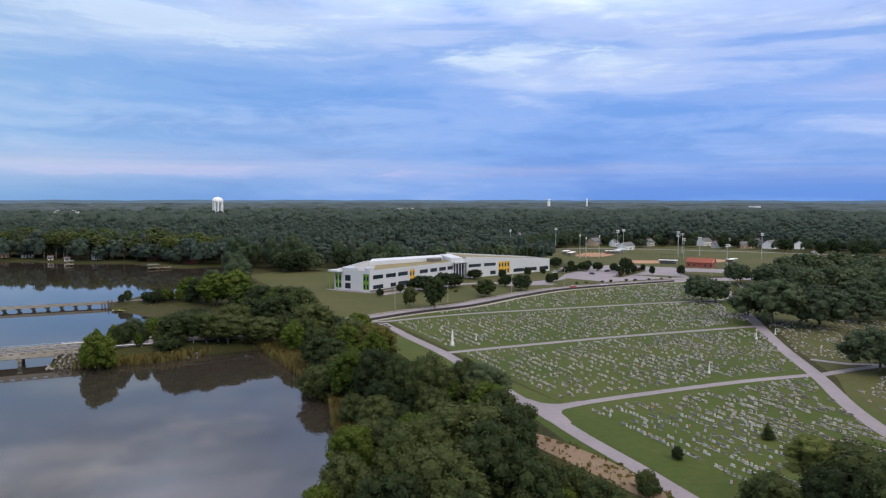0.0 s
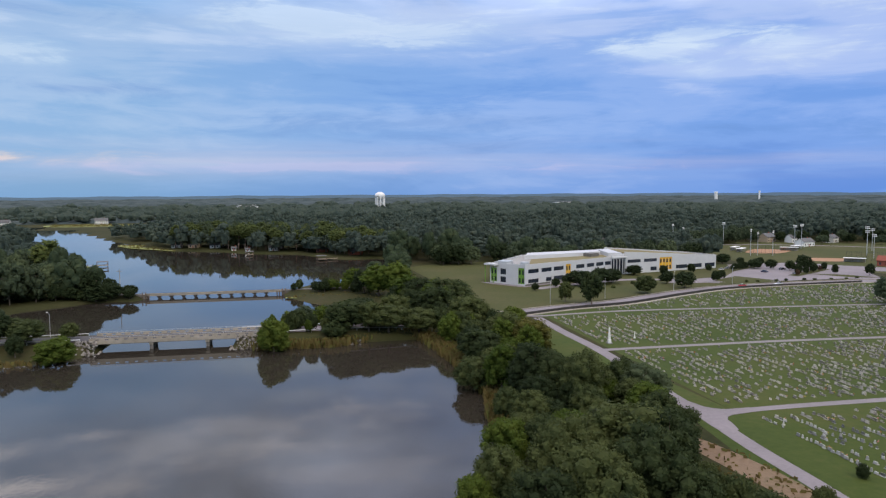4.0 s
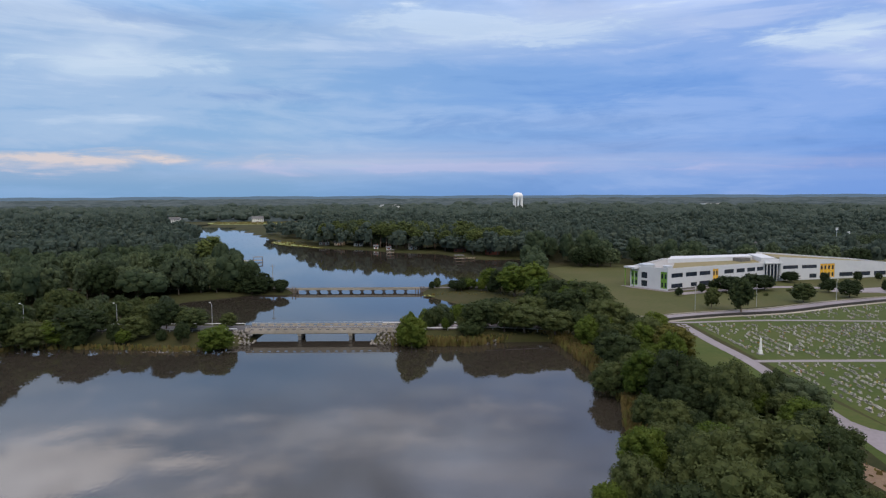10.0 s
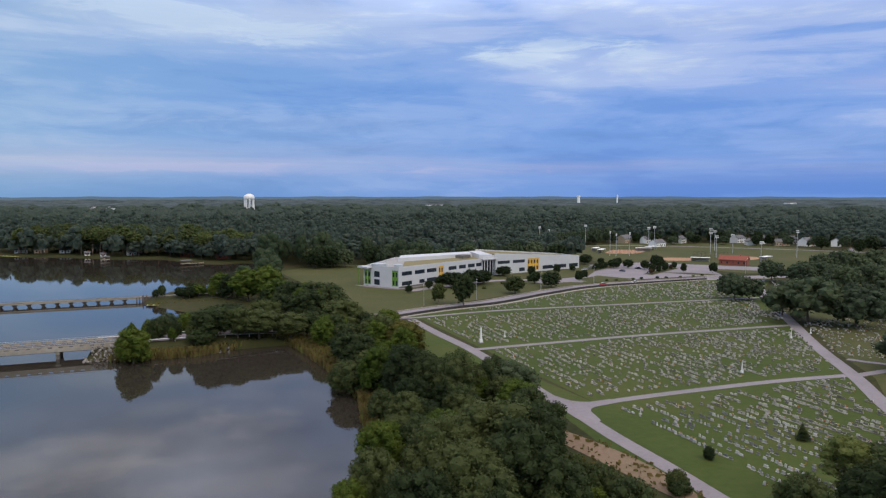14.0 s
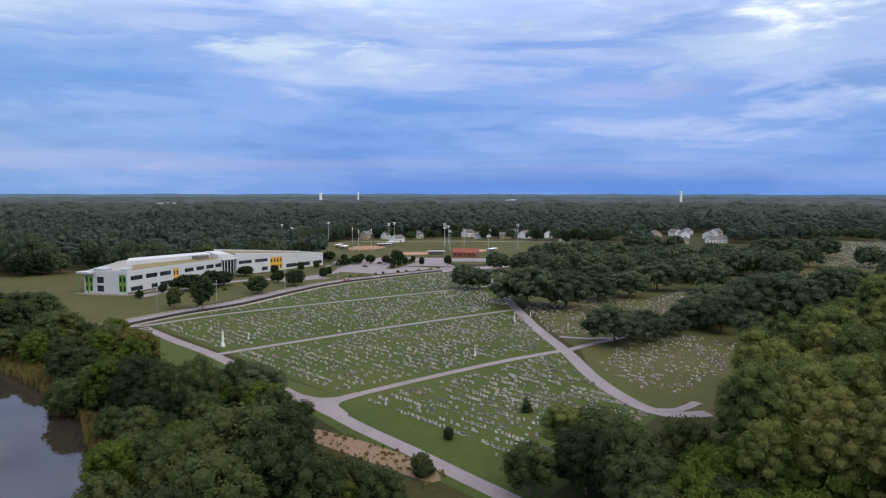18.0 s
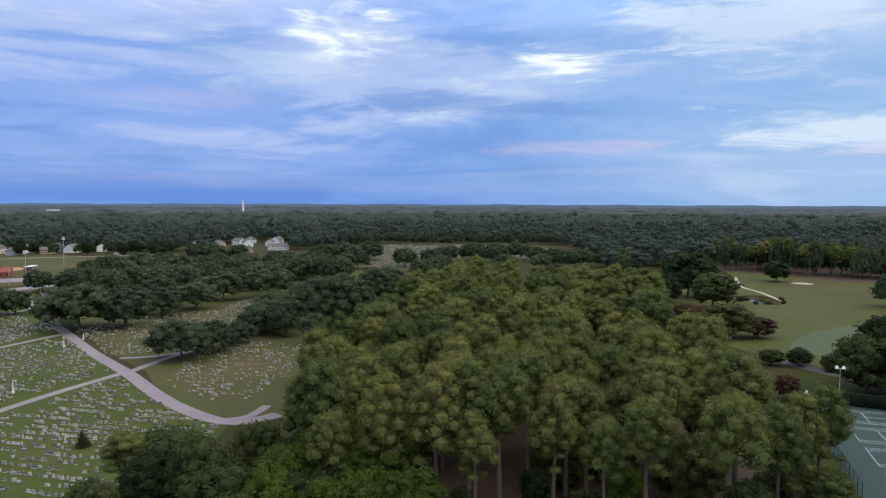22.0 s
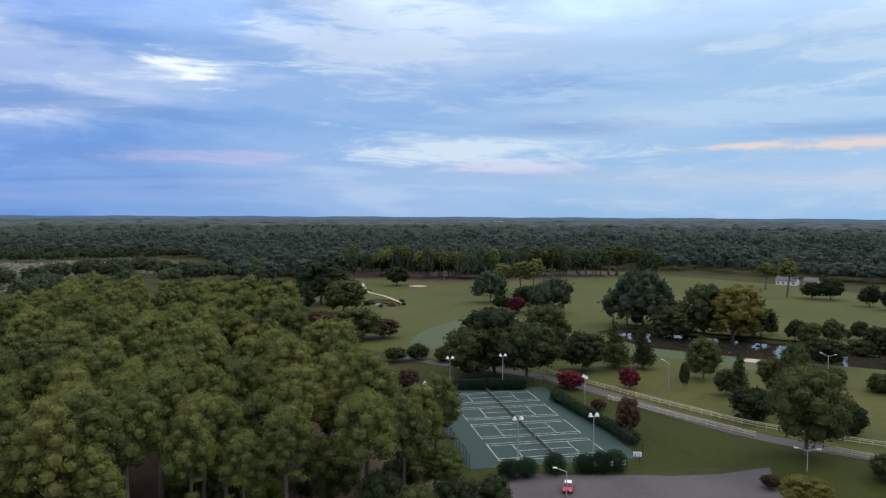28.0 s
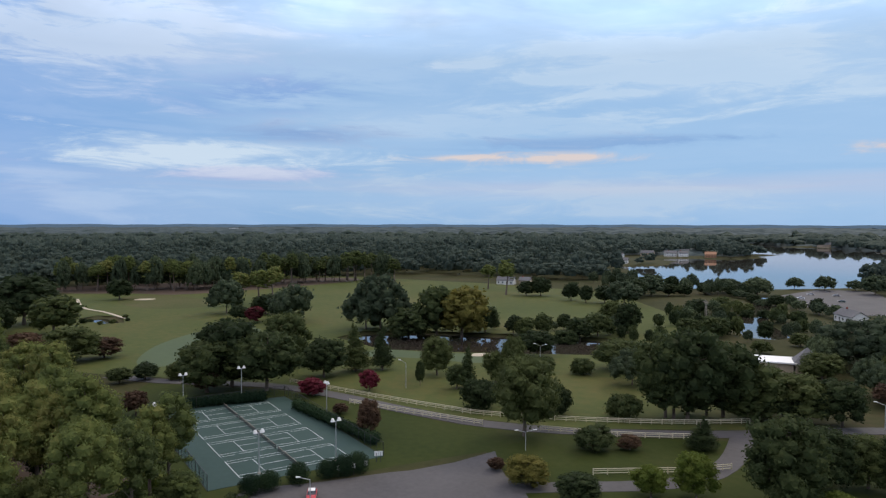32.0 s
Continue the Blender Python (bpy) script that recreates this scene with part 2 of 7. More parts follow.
def water_material():
    m = material("still_water", [(0.026, 0.022, 0.017), (0.036, 0.030, 0.023)], rough=0.02, scale=0.05, spec=0.5)
    nt = m.node_tree
    n, l = nt.nodes, nt.links
    b = n["Principled BSDF"]
    b.inputs["IOR"].default_value = 1.33
    g = n.new("ShaderNodeNewGeometry")
    mp = n.new("ShaderNodeMapping")
    mp.inputs["Scale"].default_value = (1, 0.6, 1)
    l.new(g.outputs["Position"], mp.inputs["Vector"])
    t = n.new("ShaderNodeTexNoise")
    t.inputs["Scale"].default_value = 0.9
    t.inputs["Detail"].default_value = 4
    l.new(mp.outputs[0], t.inputs["Vector"])
    bp = n.new("ShaderNodeBump")
    bp.inputs["Strength"].default_value = 0.012
    bp.inputs["Distance"].default_value = 0.5
    l.new(t.outputs["Fac"], bp.inputs["Height"])
    l.new(bp.outputs[0], b.inputs["Normal"])
    return m


M = {}
M["ground"] = material("rough_grass", [(0.0252, 0.0288, 0.0115), (0.0437, 0.0448, 0.0179), (0.0672, 0.0544, 0.0282)], scale=0.35, big=0.08, spec=0.04)
M["darkstone"] = material("dark_stone", [(0.025, 0.023, 0.021), (0.06, 0.055, 0.05)], scale=0.9, bump=0.3)
M["membrane"] = material("grey_roof_membrane", [(0.26, 0.25, 0.23), (0.36, 0.35, 0.33)], scale=0.4)
M["rock"] = material("grey_rock", [(0.10, 0.09, 0.08), (0.19, 0.17, 0.15), (0.28, 0.26, 0.23)], scale=1.2, by_island=0.4)
M["lawn"] = material("mown_lawn", [(0.0360, 0.0560, 0.0125), (0.0555, 0.0750, 0.0170), (0.0830, 0.0840, 0.0260)], scale=0.5, big=0.06, spec=0.08)
# the mown lawn again, darkened: shade is put into its colour
M["shadelawn"] = material("shaded_lawn", [(0.0215, 0.0320, 0.0072), (0.0320, 0.0425, 0.0092), (0.0480, 0.0490, 0.0140)], scale=0.5, big=0.06, spec=0.06)
M["drylawn"] = material("dry_lawn", [(0.0546, 0.0646, 0.0225), (0.0739, 0.0776, 0.0305), (0.1035, 0.0876, 0.0450)], scale=0.5, big=0.05, spec=0.04)
M["fairway"] = material("golf_fairway", [(0.0460, 0.0630, 0.0170), (0.0660, 0.0780, 0.0220), (0.1020, 0.0890, 0.0300)], scale=0.25, big=0.06, spec=0.08)
M["bluegreen"] = material("putting_green", [(0.0442, 0.0676, 0.0260), (0.0624, 0.0858, 0.0338)], scale=0.3)
M["marsh"] = material("marsh_grass", [(0.12, 0.15, 0.03), (0.18, 0.20, 0.05), (0.22, 0.20, 0.08)], scale=0.5)
M["litter"] = material("pine_litter", [(0.034, 0.024, 0.015), (0.056, 0.036, 0.023), (0.078, 0.052, 0.031)], scale=0.6)
M["earth"] = material("bare_earth", [(0.1364, 0.0868, 0.0502), (0.1984, 0.1364, 0.0837), (0.0992, 0.0806, 0.0335)], scale=0.9, bump=0.3)
M["asphalt"] = material("worn_asphalt", [(0.055, 0.052, 0.052), (0.076, 0.071, 0.070), (0.094, 0.087, 0.085)], scale=0.8, big=0.1)
M["path"] = material("pale_path_asphalt", [(0.1714, 0.1513, 0.1539), (0.2182, 0.1929, 0.1997), (0.2572, 0.2270, 0.2330)], scale=0.9, big=0.08)
M["concrete"] = material("tan_concrete", [(0.20, 0.175, 0.14), (0.30, 0.265, 0.215), (0.38, 0.335, 0.28)], scale=0.7, bump=0.1)
M["dark_concrete"] = material("stained_concrete", [(0.07, 0.065, 0.06), (0.14, 0.13, 0.115), (0.2, 0.18, 0.16)], scale=0.8)
M["white"] = material("white_panel", [(0.43, 0.43, 0.44), (0.50, 0.50, 0.50), (0.54, 0.54, 0.54)], rough=0.5, scale=0.3)
M["whitepaint"] = material("white_paint", [(0.66, 0.65, 0.62), (0.8, 0.79, 0.76)], rough=0.6, scale=1.5)
M["line"] = material("court_line_paint", [(0.55, 0.58, 0.56), (0.7, 0.72, 0.7)], rough=0.7, scale=2.0)
M["court"] = material("green_court", [(0.0175, 0.0418, 0.0348), (0.0244, 0.0523, 0.0430), (0.0291, 0.0581, 0.0494)], rough=0.8, scale=0.4)
M["fence_mesh"] = material("green_windscreen", [(0.012, 0.035, 0.03), (0.02, 0.05, 0.042)], rough=0.8, scale=1.0)
M["metal"] = material("galvanised_steel", [(0.42, 0.43, 0.43), (0.55, 0.56, 0.56)], rough=0.45, metal=0.6, scale=2)
M["dark"] = material("dark_iron", [(0.02, 0.02, 0.022), (0.05, 0.05, 0.05)], rough=0.6, scale=2)
M["glass"] = material("dark_window_glass", [(0.012, 0.018, 0.028), (0.03, 0.04, 0.055)], rough=0.08, scale=0.4, spec=0.6)
M["yellow"] = material("yellow_panel", [(0.62, 0.33, 0.015), (0.72, 0.40, 0.03)], rough=0.5, scale=1)
M["limegreen"] = material("lime_panel", [(0.0968, 0.2200, 0.0220), (0.1320, 0.2640, 0.0330)], rough=0.5, scale=1)
M["roofgreen"] = material("sedum_roof", [(0.13, 0.12, 0.045), (0.20, 0.16, 0.07), (0.10, 0.12, 0.04)], scale=0.4)
M["brick"] = material("red_brick", [(0.20, 0.06, 0.04), (0.28, 0.09, 0.06)], scale=1)
M["shingle"] = material("grey_shingle", [(0.08, 0.08, 0.085), (0.16, 0.155, 0.15)], scale=1)
M["stone"] = material("grave_granite", [(0.12, 0.11, 0.098), (0.27, 0.25, 0.22), (0.46, 0.42, 0.365)], rough=0.6, scale=0.9, by_island=0.7, by_object=0.0)
M["stone_thing"] = material("granite_marker", [(0.11, 0.11, 0.112), (0.25, 0.245, 0.24), (0.46, 0.445, 0.42)], rough=0.6, scale=0.9, by_object=0.6)
M["sand"] = material("pale_sand", [(0.34, 0.29, 0.21), (0.46, 0.40, 0.30)], scale=0.8)
M["bark"] = material("pine_bark", [(0.095, 0.070, 0.054), (0.17, 0.13, 0.104)], scale=1.5, bump=0.4)
M["water"] = water_material()
M["oak"] = foliage("oak_leaves", [(0.042, 0.058, 0.034), (0.068, 0.090, 0.048), (0.102, 0.126, 0.060)])
M["pine"] = foliage("pine_needles", [(0.066, 0.084, 0.030), (0.106, 0.130, 0.040), (0.144, 0.166, 0.047), (0.188, 0.184, 0.056)], by_object=0.6, by_island=0.22)
M["broad"] = foliage("broad_leaves", [(0.029, 0.042, 0.018), (0.050, 0.067, 0.026), (0.082, 0.098, 0.034)], by_object=0.85)
M["lime_leaf"] = foliage("fresh_leaves", [(0.0454, 0.0713, 0.0130), (0.0778, 0.1102, 0.0194), (0.1102, 0.1361, 0.0259)])
M["olive_leaf"] = foliage("yellowing_leaves", [(0.08, 0.08, 0.02), (0.13, 0.12, 0.03), (0.17, 0.15, 0.04)])
M["red_leaf"] = foliage("crimson_blossom", [(0.0450, 0.0150, 0.0150), (0.1200, 0.0225, 0.0300), (0.2100, 0.0375, 0.0600)])
M["rust_leaf"] = foliage("rusty_leaves", [(0.05, 0.034, 0.022), (0.085, 0.052, 0.034), (0.12, 0.075, 0.045)])
M["bush"] = foliage("clipped_holly", [(0.012, 0.026, 0.014), (0.022, 0.042, 0.02), (0.035, 0.06, 0.026)])
# leaf colours shifted pale and blue to stand for distance haze
M["wood_far_hazed"] = foliage("far_wood", [(0.036, 0.053, 0.047), (0.063, 0.086, 0.067), (0.102, 0.119, 0.080)], by_object=0.0, by_island=0.12, relief=0.4, groves=0.7)
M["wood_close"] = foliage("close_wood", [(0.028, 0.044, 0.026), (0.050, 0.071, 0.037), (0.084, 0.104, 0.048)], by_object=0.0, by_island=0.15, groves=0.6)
# distance haze is put into this bluish canopy colour as well
M["canopy"] = material("hazed_canopy", [(0.032, 0.048, 0.050), (0.054, 0.072, 0.072), (0.080, 0.098, 0.090)], scale=0.09, big=0.1, spec=0.1)
M["reed"] = foliage("reeds", [(0.11, 0.085, 0.03), (0.16, 0.12, 0.045), (0.14, 0.15, 0.04)], by_object=0.0, by_island=0.5)
# blue-grey haze of distance is put into the base colour and a faint glow
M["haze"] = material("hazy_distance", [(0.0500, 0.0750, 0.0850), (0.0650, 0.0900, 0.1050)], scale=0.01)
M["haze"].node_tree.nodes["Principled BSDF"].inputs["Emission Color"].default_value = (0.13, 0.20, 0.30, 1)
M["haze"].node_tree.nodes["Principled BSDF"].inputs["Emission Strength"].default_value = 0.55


# ---------------------------------------------------------------- helpers for building
def link_mesh(name, verts, faces, mat, parent=None, smooth=False):
    me = bpy.data.meshes.new(name)
    me.from_pydata([tuple(map(float, v)) for v in verts], [], [tuple(map(int, f)) for f in faces])
    me.materials.append(mat)
    if smooth:
        me.polygons.foreach_set("use_smooth", [True] * len(me.polygons))
    me.update()
    ob = new(name, me)
    ob.parent = parent
    return ob


def link_quads(name, verts, mat, parent=None, tris=False):
    """A mesh from an (n*4, 3) array of loose quads (or n*3 of triangles)."""
    k = 3 if tris else 4
    v = np.asarray(verts, dtype=np.float32).reshape(-1, 3)
    nf = len(v) // k
    me = bpy.data.meshes.new(name)
    me.vertices.add(len(v))
    me.vertices.foreach_set("co", v.ravel())
    me.loops.add(len(v))
    me.loops.foreach_set("vertex_index", np.arange(len(v), dtype=np.int32))
    me.polygons.add(nf)
    me.polygons.foreach_set("loop_start", np.arange(0, len(v), k, dtype=np.int32))
    me.polygons.foreach_set("loop_total", np.full(nf, k, dtype=np.int32))
    me.materials.append(mat)
    me.update()
    me.validate()
    ob = new(name, me)
    ob.parent = parent
    return ob


def part(name, bm, mat, parent=None, label=""):
    me = bpy.data.meshes.new(name)
    bm.to_mesh(me)
    bm.free()
    me.materials.append(mat)
    ob = new(name, me)
    ob.parent = parent
    if label:
        ob["label"] = label
    return ob


def add_box(bm, x0, x1, y0, y1, z0, z1, bevel=0.0):
    r = bmesh.ops.create_cube(bm, size=1, matrix=Matrix.Translation(((x0 + x1) / 2, (y0 + y1) / 2, (z0 + z1) / 2)) @ Matrix.Diagonal((x1 - x0, y1 - y0, z1 - z0, 1)))
    if bevel:
        es = list({e for v in r["verts"] for e in v.link_edges})
        bmesh.ops.bevel(bm, geom=es, offset=bevel, segments=1, affect="EDGES")
    return bm


def add_tube(bm, p, q, r0, r1, seg=8):
    p, q = Vector(p), Vector(q)
    d = q - p
    m = Matrix.Translation((p + q) / 2) @ d.to_track_quat("Z", "Y").to_matrix().to_4x4()
    bmesh.ops.create_cone(bm, cap_ends=True, segments=seg, radius1=r0, radius2=r1, depth=d.length, matrix=m)
    return bm


def box(name, x0, x1, y0, y1, z0, z1, mat, parent=None, bevel=0.0, label=""):
    return part(name, add_box(bmesh.new(), x0, x1, y0, y1, z0, z1, bevel), mat, parent, label)


def tube(name, p, q, r0, r1, mat, parent=None, seg=8, label=""):
    return part(name, add_tube(bmesh.new(), p, q, r0, r1, seg), mat, parent, label)


def thing(name, x, y, z=0.0, rz=0.0, label="", category="", group="", kind=""):
    ob = new(name)
    ob.matrix_basis = pose(x, y, z, 0, 0, rz)
    return tagged(ob, label, category, group, kind)


def spline(pts, step=4.0, closed=False):
    """Catmull-Rom through the points, about one sample a step."""
    P = [np.array(p, float) for p in pts]
    n = len(P)
    out = []
    for i in range(n if closed else n - 1):
        a, b, c, d = (P[(i + k) % n] if closed else P[min(max(i + k, 0), n - 1)] for k in (-1, 0, 1, 2))
        m = max(2, int(np.linalg.norm(c - b) / step))
        for j in range(m):
            t = j / m
            out.append(0.5 * (2 * b + (c - a) * t + (2 * a - 5 * b + 4 * c - d) * t * t + (3 * b - a - 3 * c + d) * t ** 3))
    if not closed:
        out.append(P[-1])
    return np.array(out)


def ribbon_mesh(pts, left, right, z0, z1):
    """A strip along the points, from offset left to right, with a top at z1 and sides down to z0."""
    d = np.gradient(pts, axis=0)
    d /= np.linalg.norm(d, axis=1)[:, None] + 1e-9
    nrm = np.stack([d[:, 1], -d[:, 0]], 1)
    a, b = pts + nrm * left, pts + nrm * right
    v, f = [], []
    for p, q in zip(a, b):
        v += [(p[0], p[1], z0), (p[0], p[1], z1), (q[0], q[1], z1), (q[0], q[1], z0)]
    for i in range(len(pts) - 1):
        k = 4 * i
        for s in range(3):
            f.append((k + s, k + s + 1, k + 4 + s + 1, k + 4 + s))
    return v, f


def strip(name, pts, left, right, z0, z1, mat, parent=None, step=4.0, label="", kind="structure", smoothed=True):
    p = spline(pts, step) if smoothed else np.array(pts, float)
    v, f = ribbon_mesh(p, left, right, z0, z1)
    ob = link_mesh(name, v, f, mat, parent)
    return tagged(ob, label, "", "", kind if parent is None else "")


def turning(p):
    q = np.roll(p, -1, 0)
    return float(np.sum(p[:, 0] * q[:, 1] - q[:, 0] * p[:, 1]))


def patch(name, pts, z, mat, label="", smoothed=True, kind="structure", category="", holes=()):
    """A flat sheet with the outline given; each hole, a little widened, is cut out through a slit."""
    p = spline(pts, 5.0, True) if smoothed else np.array(pts, float)
    for hole in holes:
        h = np.array(hole, float)
        mid = h.mean(0)
        r = np.linalg.norm(h - mid, axis=1)[:, None]
        h = mid + (h - mid) * (r + 4.0) / r
        if turning(h) * turning(p) > 0:
            h = h[::-1]
        gap = np.linalg.norm(p[:, None] - h[None], axis=2)
        i, j = np.unravel_index(gap.argmin(), gap.shape)
        p = np.concatenate([p[:i + 1], h[j:], h[:j + 1], p[i:]])
    bm = bmesh.new()
    vs = [bm.verts.new((a, b, z)) for a, b in p]
    bm.faces.new(vs)
    bmesh.ops.triangulate(bm, faces=bm.faces[:])
    bmesh.ops.recalc_face_normals(bm, faces=bm.faces[:])
    if bm.faces[:] and sum(f.normal.z for f in bm.faces) < 0:
        bmesh.ops.reverse_faces(bm, faces=bm.faces[:])
    return tagged(part(name, bm, mat), label, category, "", kind)


def inside(poly, x, y):
    """Even-odd test, for arrays of points."""
    x, y = np.asarray(x, float), np.asarray(y, float)
    hit = np.zeros(x.shape, bool)
    n = len(poly)
    for i in range(n):
        (x0, y0), (x1, y1) = poly[i], poly[(i + 1) % n]
        if y0 == y1:
            continue
        hit ^= ((y0 > y) != (y1 > y)) & (x < (x1 - x0) * (y - y0) / (y1 - y0) + x0)
    return hit


def shore_distance(poly, x, y):
    """Distance to the outline, positive inside."""
    best = np.full(x.shape, 1e9)
    n = len(poly)
    for i in range(n):
        (x0, y0), (x1, y1) = poly[i], poly[(i + 1) % n]
        dx, dy = x1 - x0, y1 - y0
        t = np.clip(((x - x0) * dx + (y - y0) * dy) / (dx * dx + dy * dy + 1e-9), 0, 1)
        best = np.minimum(best, np.hypot(x - x0 - t * dx, y - y0 - t * dy))
    return np.where(inside(poly, x, y), best, -best)


# ---------------------------------------------------------------- ground and water
WATER_Z = -1.2
BASIN = [(-420, 226), (-149, 224), (-140, 236), (-110, 235), (-88, 231), (-70, 236), (-65, 262), (-80, 270), (-96, 286), (-120, 302), (-124, 338), (-98, 360), (-77, 365), (-77, 377), (-88, 392), (-100, 412),
         (-140, 450), (-158, 484), (-186, 588), (-236, 720), (-292, 850), (-362, 1000), (-440, 1130), (-420, 1170), (-330, 1080), (-262, 960), (-215, 850), (-190, 800), (-160, 770), (-150, 720), (-113, 672),
         (-70, 650), (-39, 620), (-2, 606), (22, 560), (39, 547), (58, 552), (70, 530), (56, 478), (45, 420), (34, 402), (4, 400), (-8, 382), (-8, 358), (6, 332), (24, 318), (20, 306), (6, 298), (-8, 284), (-18, 262),
         (-20, 243), (-6, 240), (8, 241), (22, 250), (34, 253), (42, 247), (46, 215), (47, 189), (47, 166), (43, 146), (36, 128), (27, 112), (20, 96), (12, 76), (-10, 45), (-60, 0), (-420, -60)]
LAKE = [(406, -482), (372, -474), (336, -472), (300, -490), (262, -560), (225, -640), (170, -760), (120, -900), (140, -1100), (300, -1220), (520, -1330), (760, -1500), (900, -1560), (880, -1420), (780, -1240), (640, -1120),
        (560, -1060), (540, -960), (535, -878), (620, -860), (560, -800), (515, -720), (540, -664), (470, -600)]
LAGOON = [(262, -470), (240, -420), (204, -345), (198, -330), (170, -297), (160, -300), (160, -316), (186, -346), (206, -380), (238, -446), (250, -480)]
POND = [(272, -150), (238, -152), (214, -176), (184, -206), (190, -236), (206, -238), (232, -214), (268, -186), (280, -166)]
GREEN_POND = [(405, -70), (385, -74), (382, -82), (400, -84), (412, -78)]


def water_depth(x, y):
    d = np.full(np.shape(x), -1e9)
    for poly in (BASIN, LAKE, LAGOON, POND, GREEN_POND):
        lo, hi = np.min(poly, axis=0) - 60, np.max(poly, axis=0) + 60
        m = (x > lo[0]) & (x < hi[0]) & (y > lo[1]) & (y < hi[1])
        if m.any():
            d[m] = np.maximum(d[m], shore_distance(poly, x[m], y[m]))
    return d


def ground_height(x, y):
    x, y = np.asarray(x, float), np.asarray(y, float)
    d = water_depth(x, y)
    z = np.where(d > -1e8, np.clip(-1.2 - d * 0.30, -4.0, 0.0), 0.0)
    # road embankment across the water
    e = np.clip(1.0 - np.maximum(np.abs(y - 254) - 7, 0) / 7.0, 0, 1) * ((x < -66) | (x > -22)) * np.clip((70 - x) / 50.0, 0, 1)
    z = np.maximum(z, np.where(e > 0, -1.6 + 3.75 * e, -9))
    # railway bank
    r = np.clip(1.0 - np.maximum(np.abs(y - 371) - 3.5, 0) / 8.0, 0, 1) * ((x < -75) | (x > -9)) * np.clip((60 - x) / 30.0, 0, 1) * np.clip((x + 330) / 60.0, 0, 1)
    return np.maximum(z, np.where(r > 0, -1.8 + 2.7 * r, -9))


def build_ground():
    def axis(lo, hi, step):
        core = list(np.arange(lo, hi + 0.1, step))
        out, s = [], step
        while (out[-1] if out else hi) < 5000:
            s *= 1.25
            out.append((out[-1] if out else hi) + s)
        low, s = [], step
        while (low[-1] if low else lo) > -5000:
            s *= 1.25
            low.append((low[-1] if low else lo) - s)
        return np.array(low[::-1] + core + out)
    xs, ys = axis(-440, 660, 5.0), axis(-640, 700, 5.0)
    X, Y = np.meshgrid(xs, ys)
    Z = ground_height(X, Y)
    v = np.stack([X, Y, Z], -1).reshape(-1, 3)
    nx, ny = len(xs), len(ys)
    i = np.arange((ny - 1) * nx).reshape(ny - 1, nx)[:, :-1].ravel()
    f = np.stack([i, i + 1, i + nx + 1, i + nx], 1)
    me = bpy.data.meshes.new("ground")
    me.vertices.add(len(v))
    me.vertices.foreach_set("co", v.astype(np.float32).ravel())
    me.loops.add(f.size)
    me.loops.foreach_set("vertex_index", f.astype(np.int32).ravel())
    me.polygons.add(len(f))
    me.polygons.foreach_set("loop_start", np.arange(0, f.size, 4, dtype=np.int32))
    me.polygons.foreach_set("loop_total", np.full(len(f), 4, dtype=np.int32))
    me.polygons.foreach_set("use_smooth", np.ones(len(f), bool))
    me.materials.append(M["ground"])
    me.update()
    tagged(new("ground", me), "rough green and brown grass reaching the horizon", "ground", "", "structure")
    w = link_mesh("water", [(-5000, -5000, WATER_Z), (5000, -5000, WATER_Z), (5000, 5000, WATER_Z), (-5000, 5000, WATER_Z)], [(0, 1, 2, 3)], M["water"])
    tagged(w, "still brown tidal water mirroring sky and trees", "water", "", "structure")


build_ground()

# ---------------------------------------------------------------- lawns, roads and paths
patch("lawn_school", [(52, 262), (60, 300), (75, 380), (70, 470), (110, 500), (180, 470), (265, 440), (330, 420), (330, 350), (230, 342), (170, 318), (120, 300), (85, 288), (75, 272)], 0.03, M["drylawn"], "broad mown lawn round the school", False)
patch("lawn_cemetery", [(97, 142), (97, 205), (97, 268), (88, 274), (112, 290), (142, 296), (180, 314), (222, 326), (300, 328), (342, 322), (300, 286), (230, 202), (178, 138), (146, 84), (80, 70), (82, 120), (86, 150), (72, 215), (78, 250), (90, 250)], 0.03, M["lawn"], "green cemetery lawn among the graves", False)
patch("lawn_old_cemetery", [(200, 160), (300, 280), (420, 330), (600, 300), (560, 200), (356, 130), (334, 84), (222, 80), (168, 68), (150, 70), (146, 86), (165, 118), (182, 134)], 0.025, M["drylawn"], "dry yellowish cemetery lawn under old oaks", False)
patch("lawn_far_cemetery", [(500, 150), (540, 215), (640, 262), (800, 262), (840, 180), (860, 90), (700, 40), (620, 40), (600, 90), (520, 120)], 0.03, M["drylawn"], "far pale cemetery lawn", False)
patch("lawn_golf", [(265, -40), (300, -20), (420, -30), (530, -60), (600, -150), (640, -260), (560, -330), (440, -380), (330, -400), (230, -330), (180, -260), (120, -200), (92, -162), (120, -127), (143, -113), (180, -101), (203, -91), (230, -70)], 0.03, M["fairway"], "dry golf fairway grass with worn brown patches", False, holes=(POND, GREEN_POND))
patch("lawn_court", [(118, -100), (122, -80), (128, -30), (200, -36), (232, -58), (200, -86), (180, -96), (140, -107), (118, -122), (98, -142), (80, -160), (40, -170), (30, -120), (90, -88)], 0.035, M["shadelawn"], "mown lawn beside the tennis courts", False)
patch("lawn_fields", [(300, 430), (330, 560), (420, 620), (560, 560), (560, 400), (430, 340), (350, 345), (330, 400)], 0.03, M["drylawn"], "sports field grass", False)

strip("road_causeway", [(-420, 254), (-150, 254), (-68, 254)], -4.4, 4.4, 0.2, 2.36, M["asphalt"], label="worn grey asphalt causeway road")
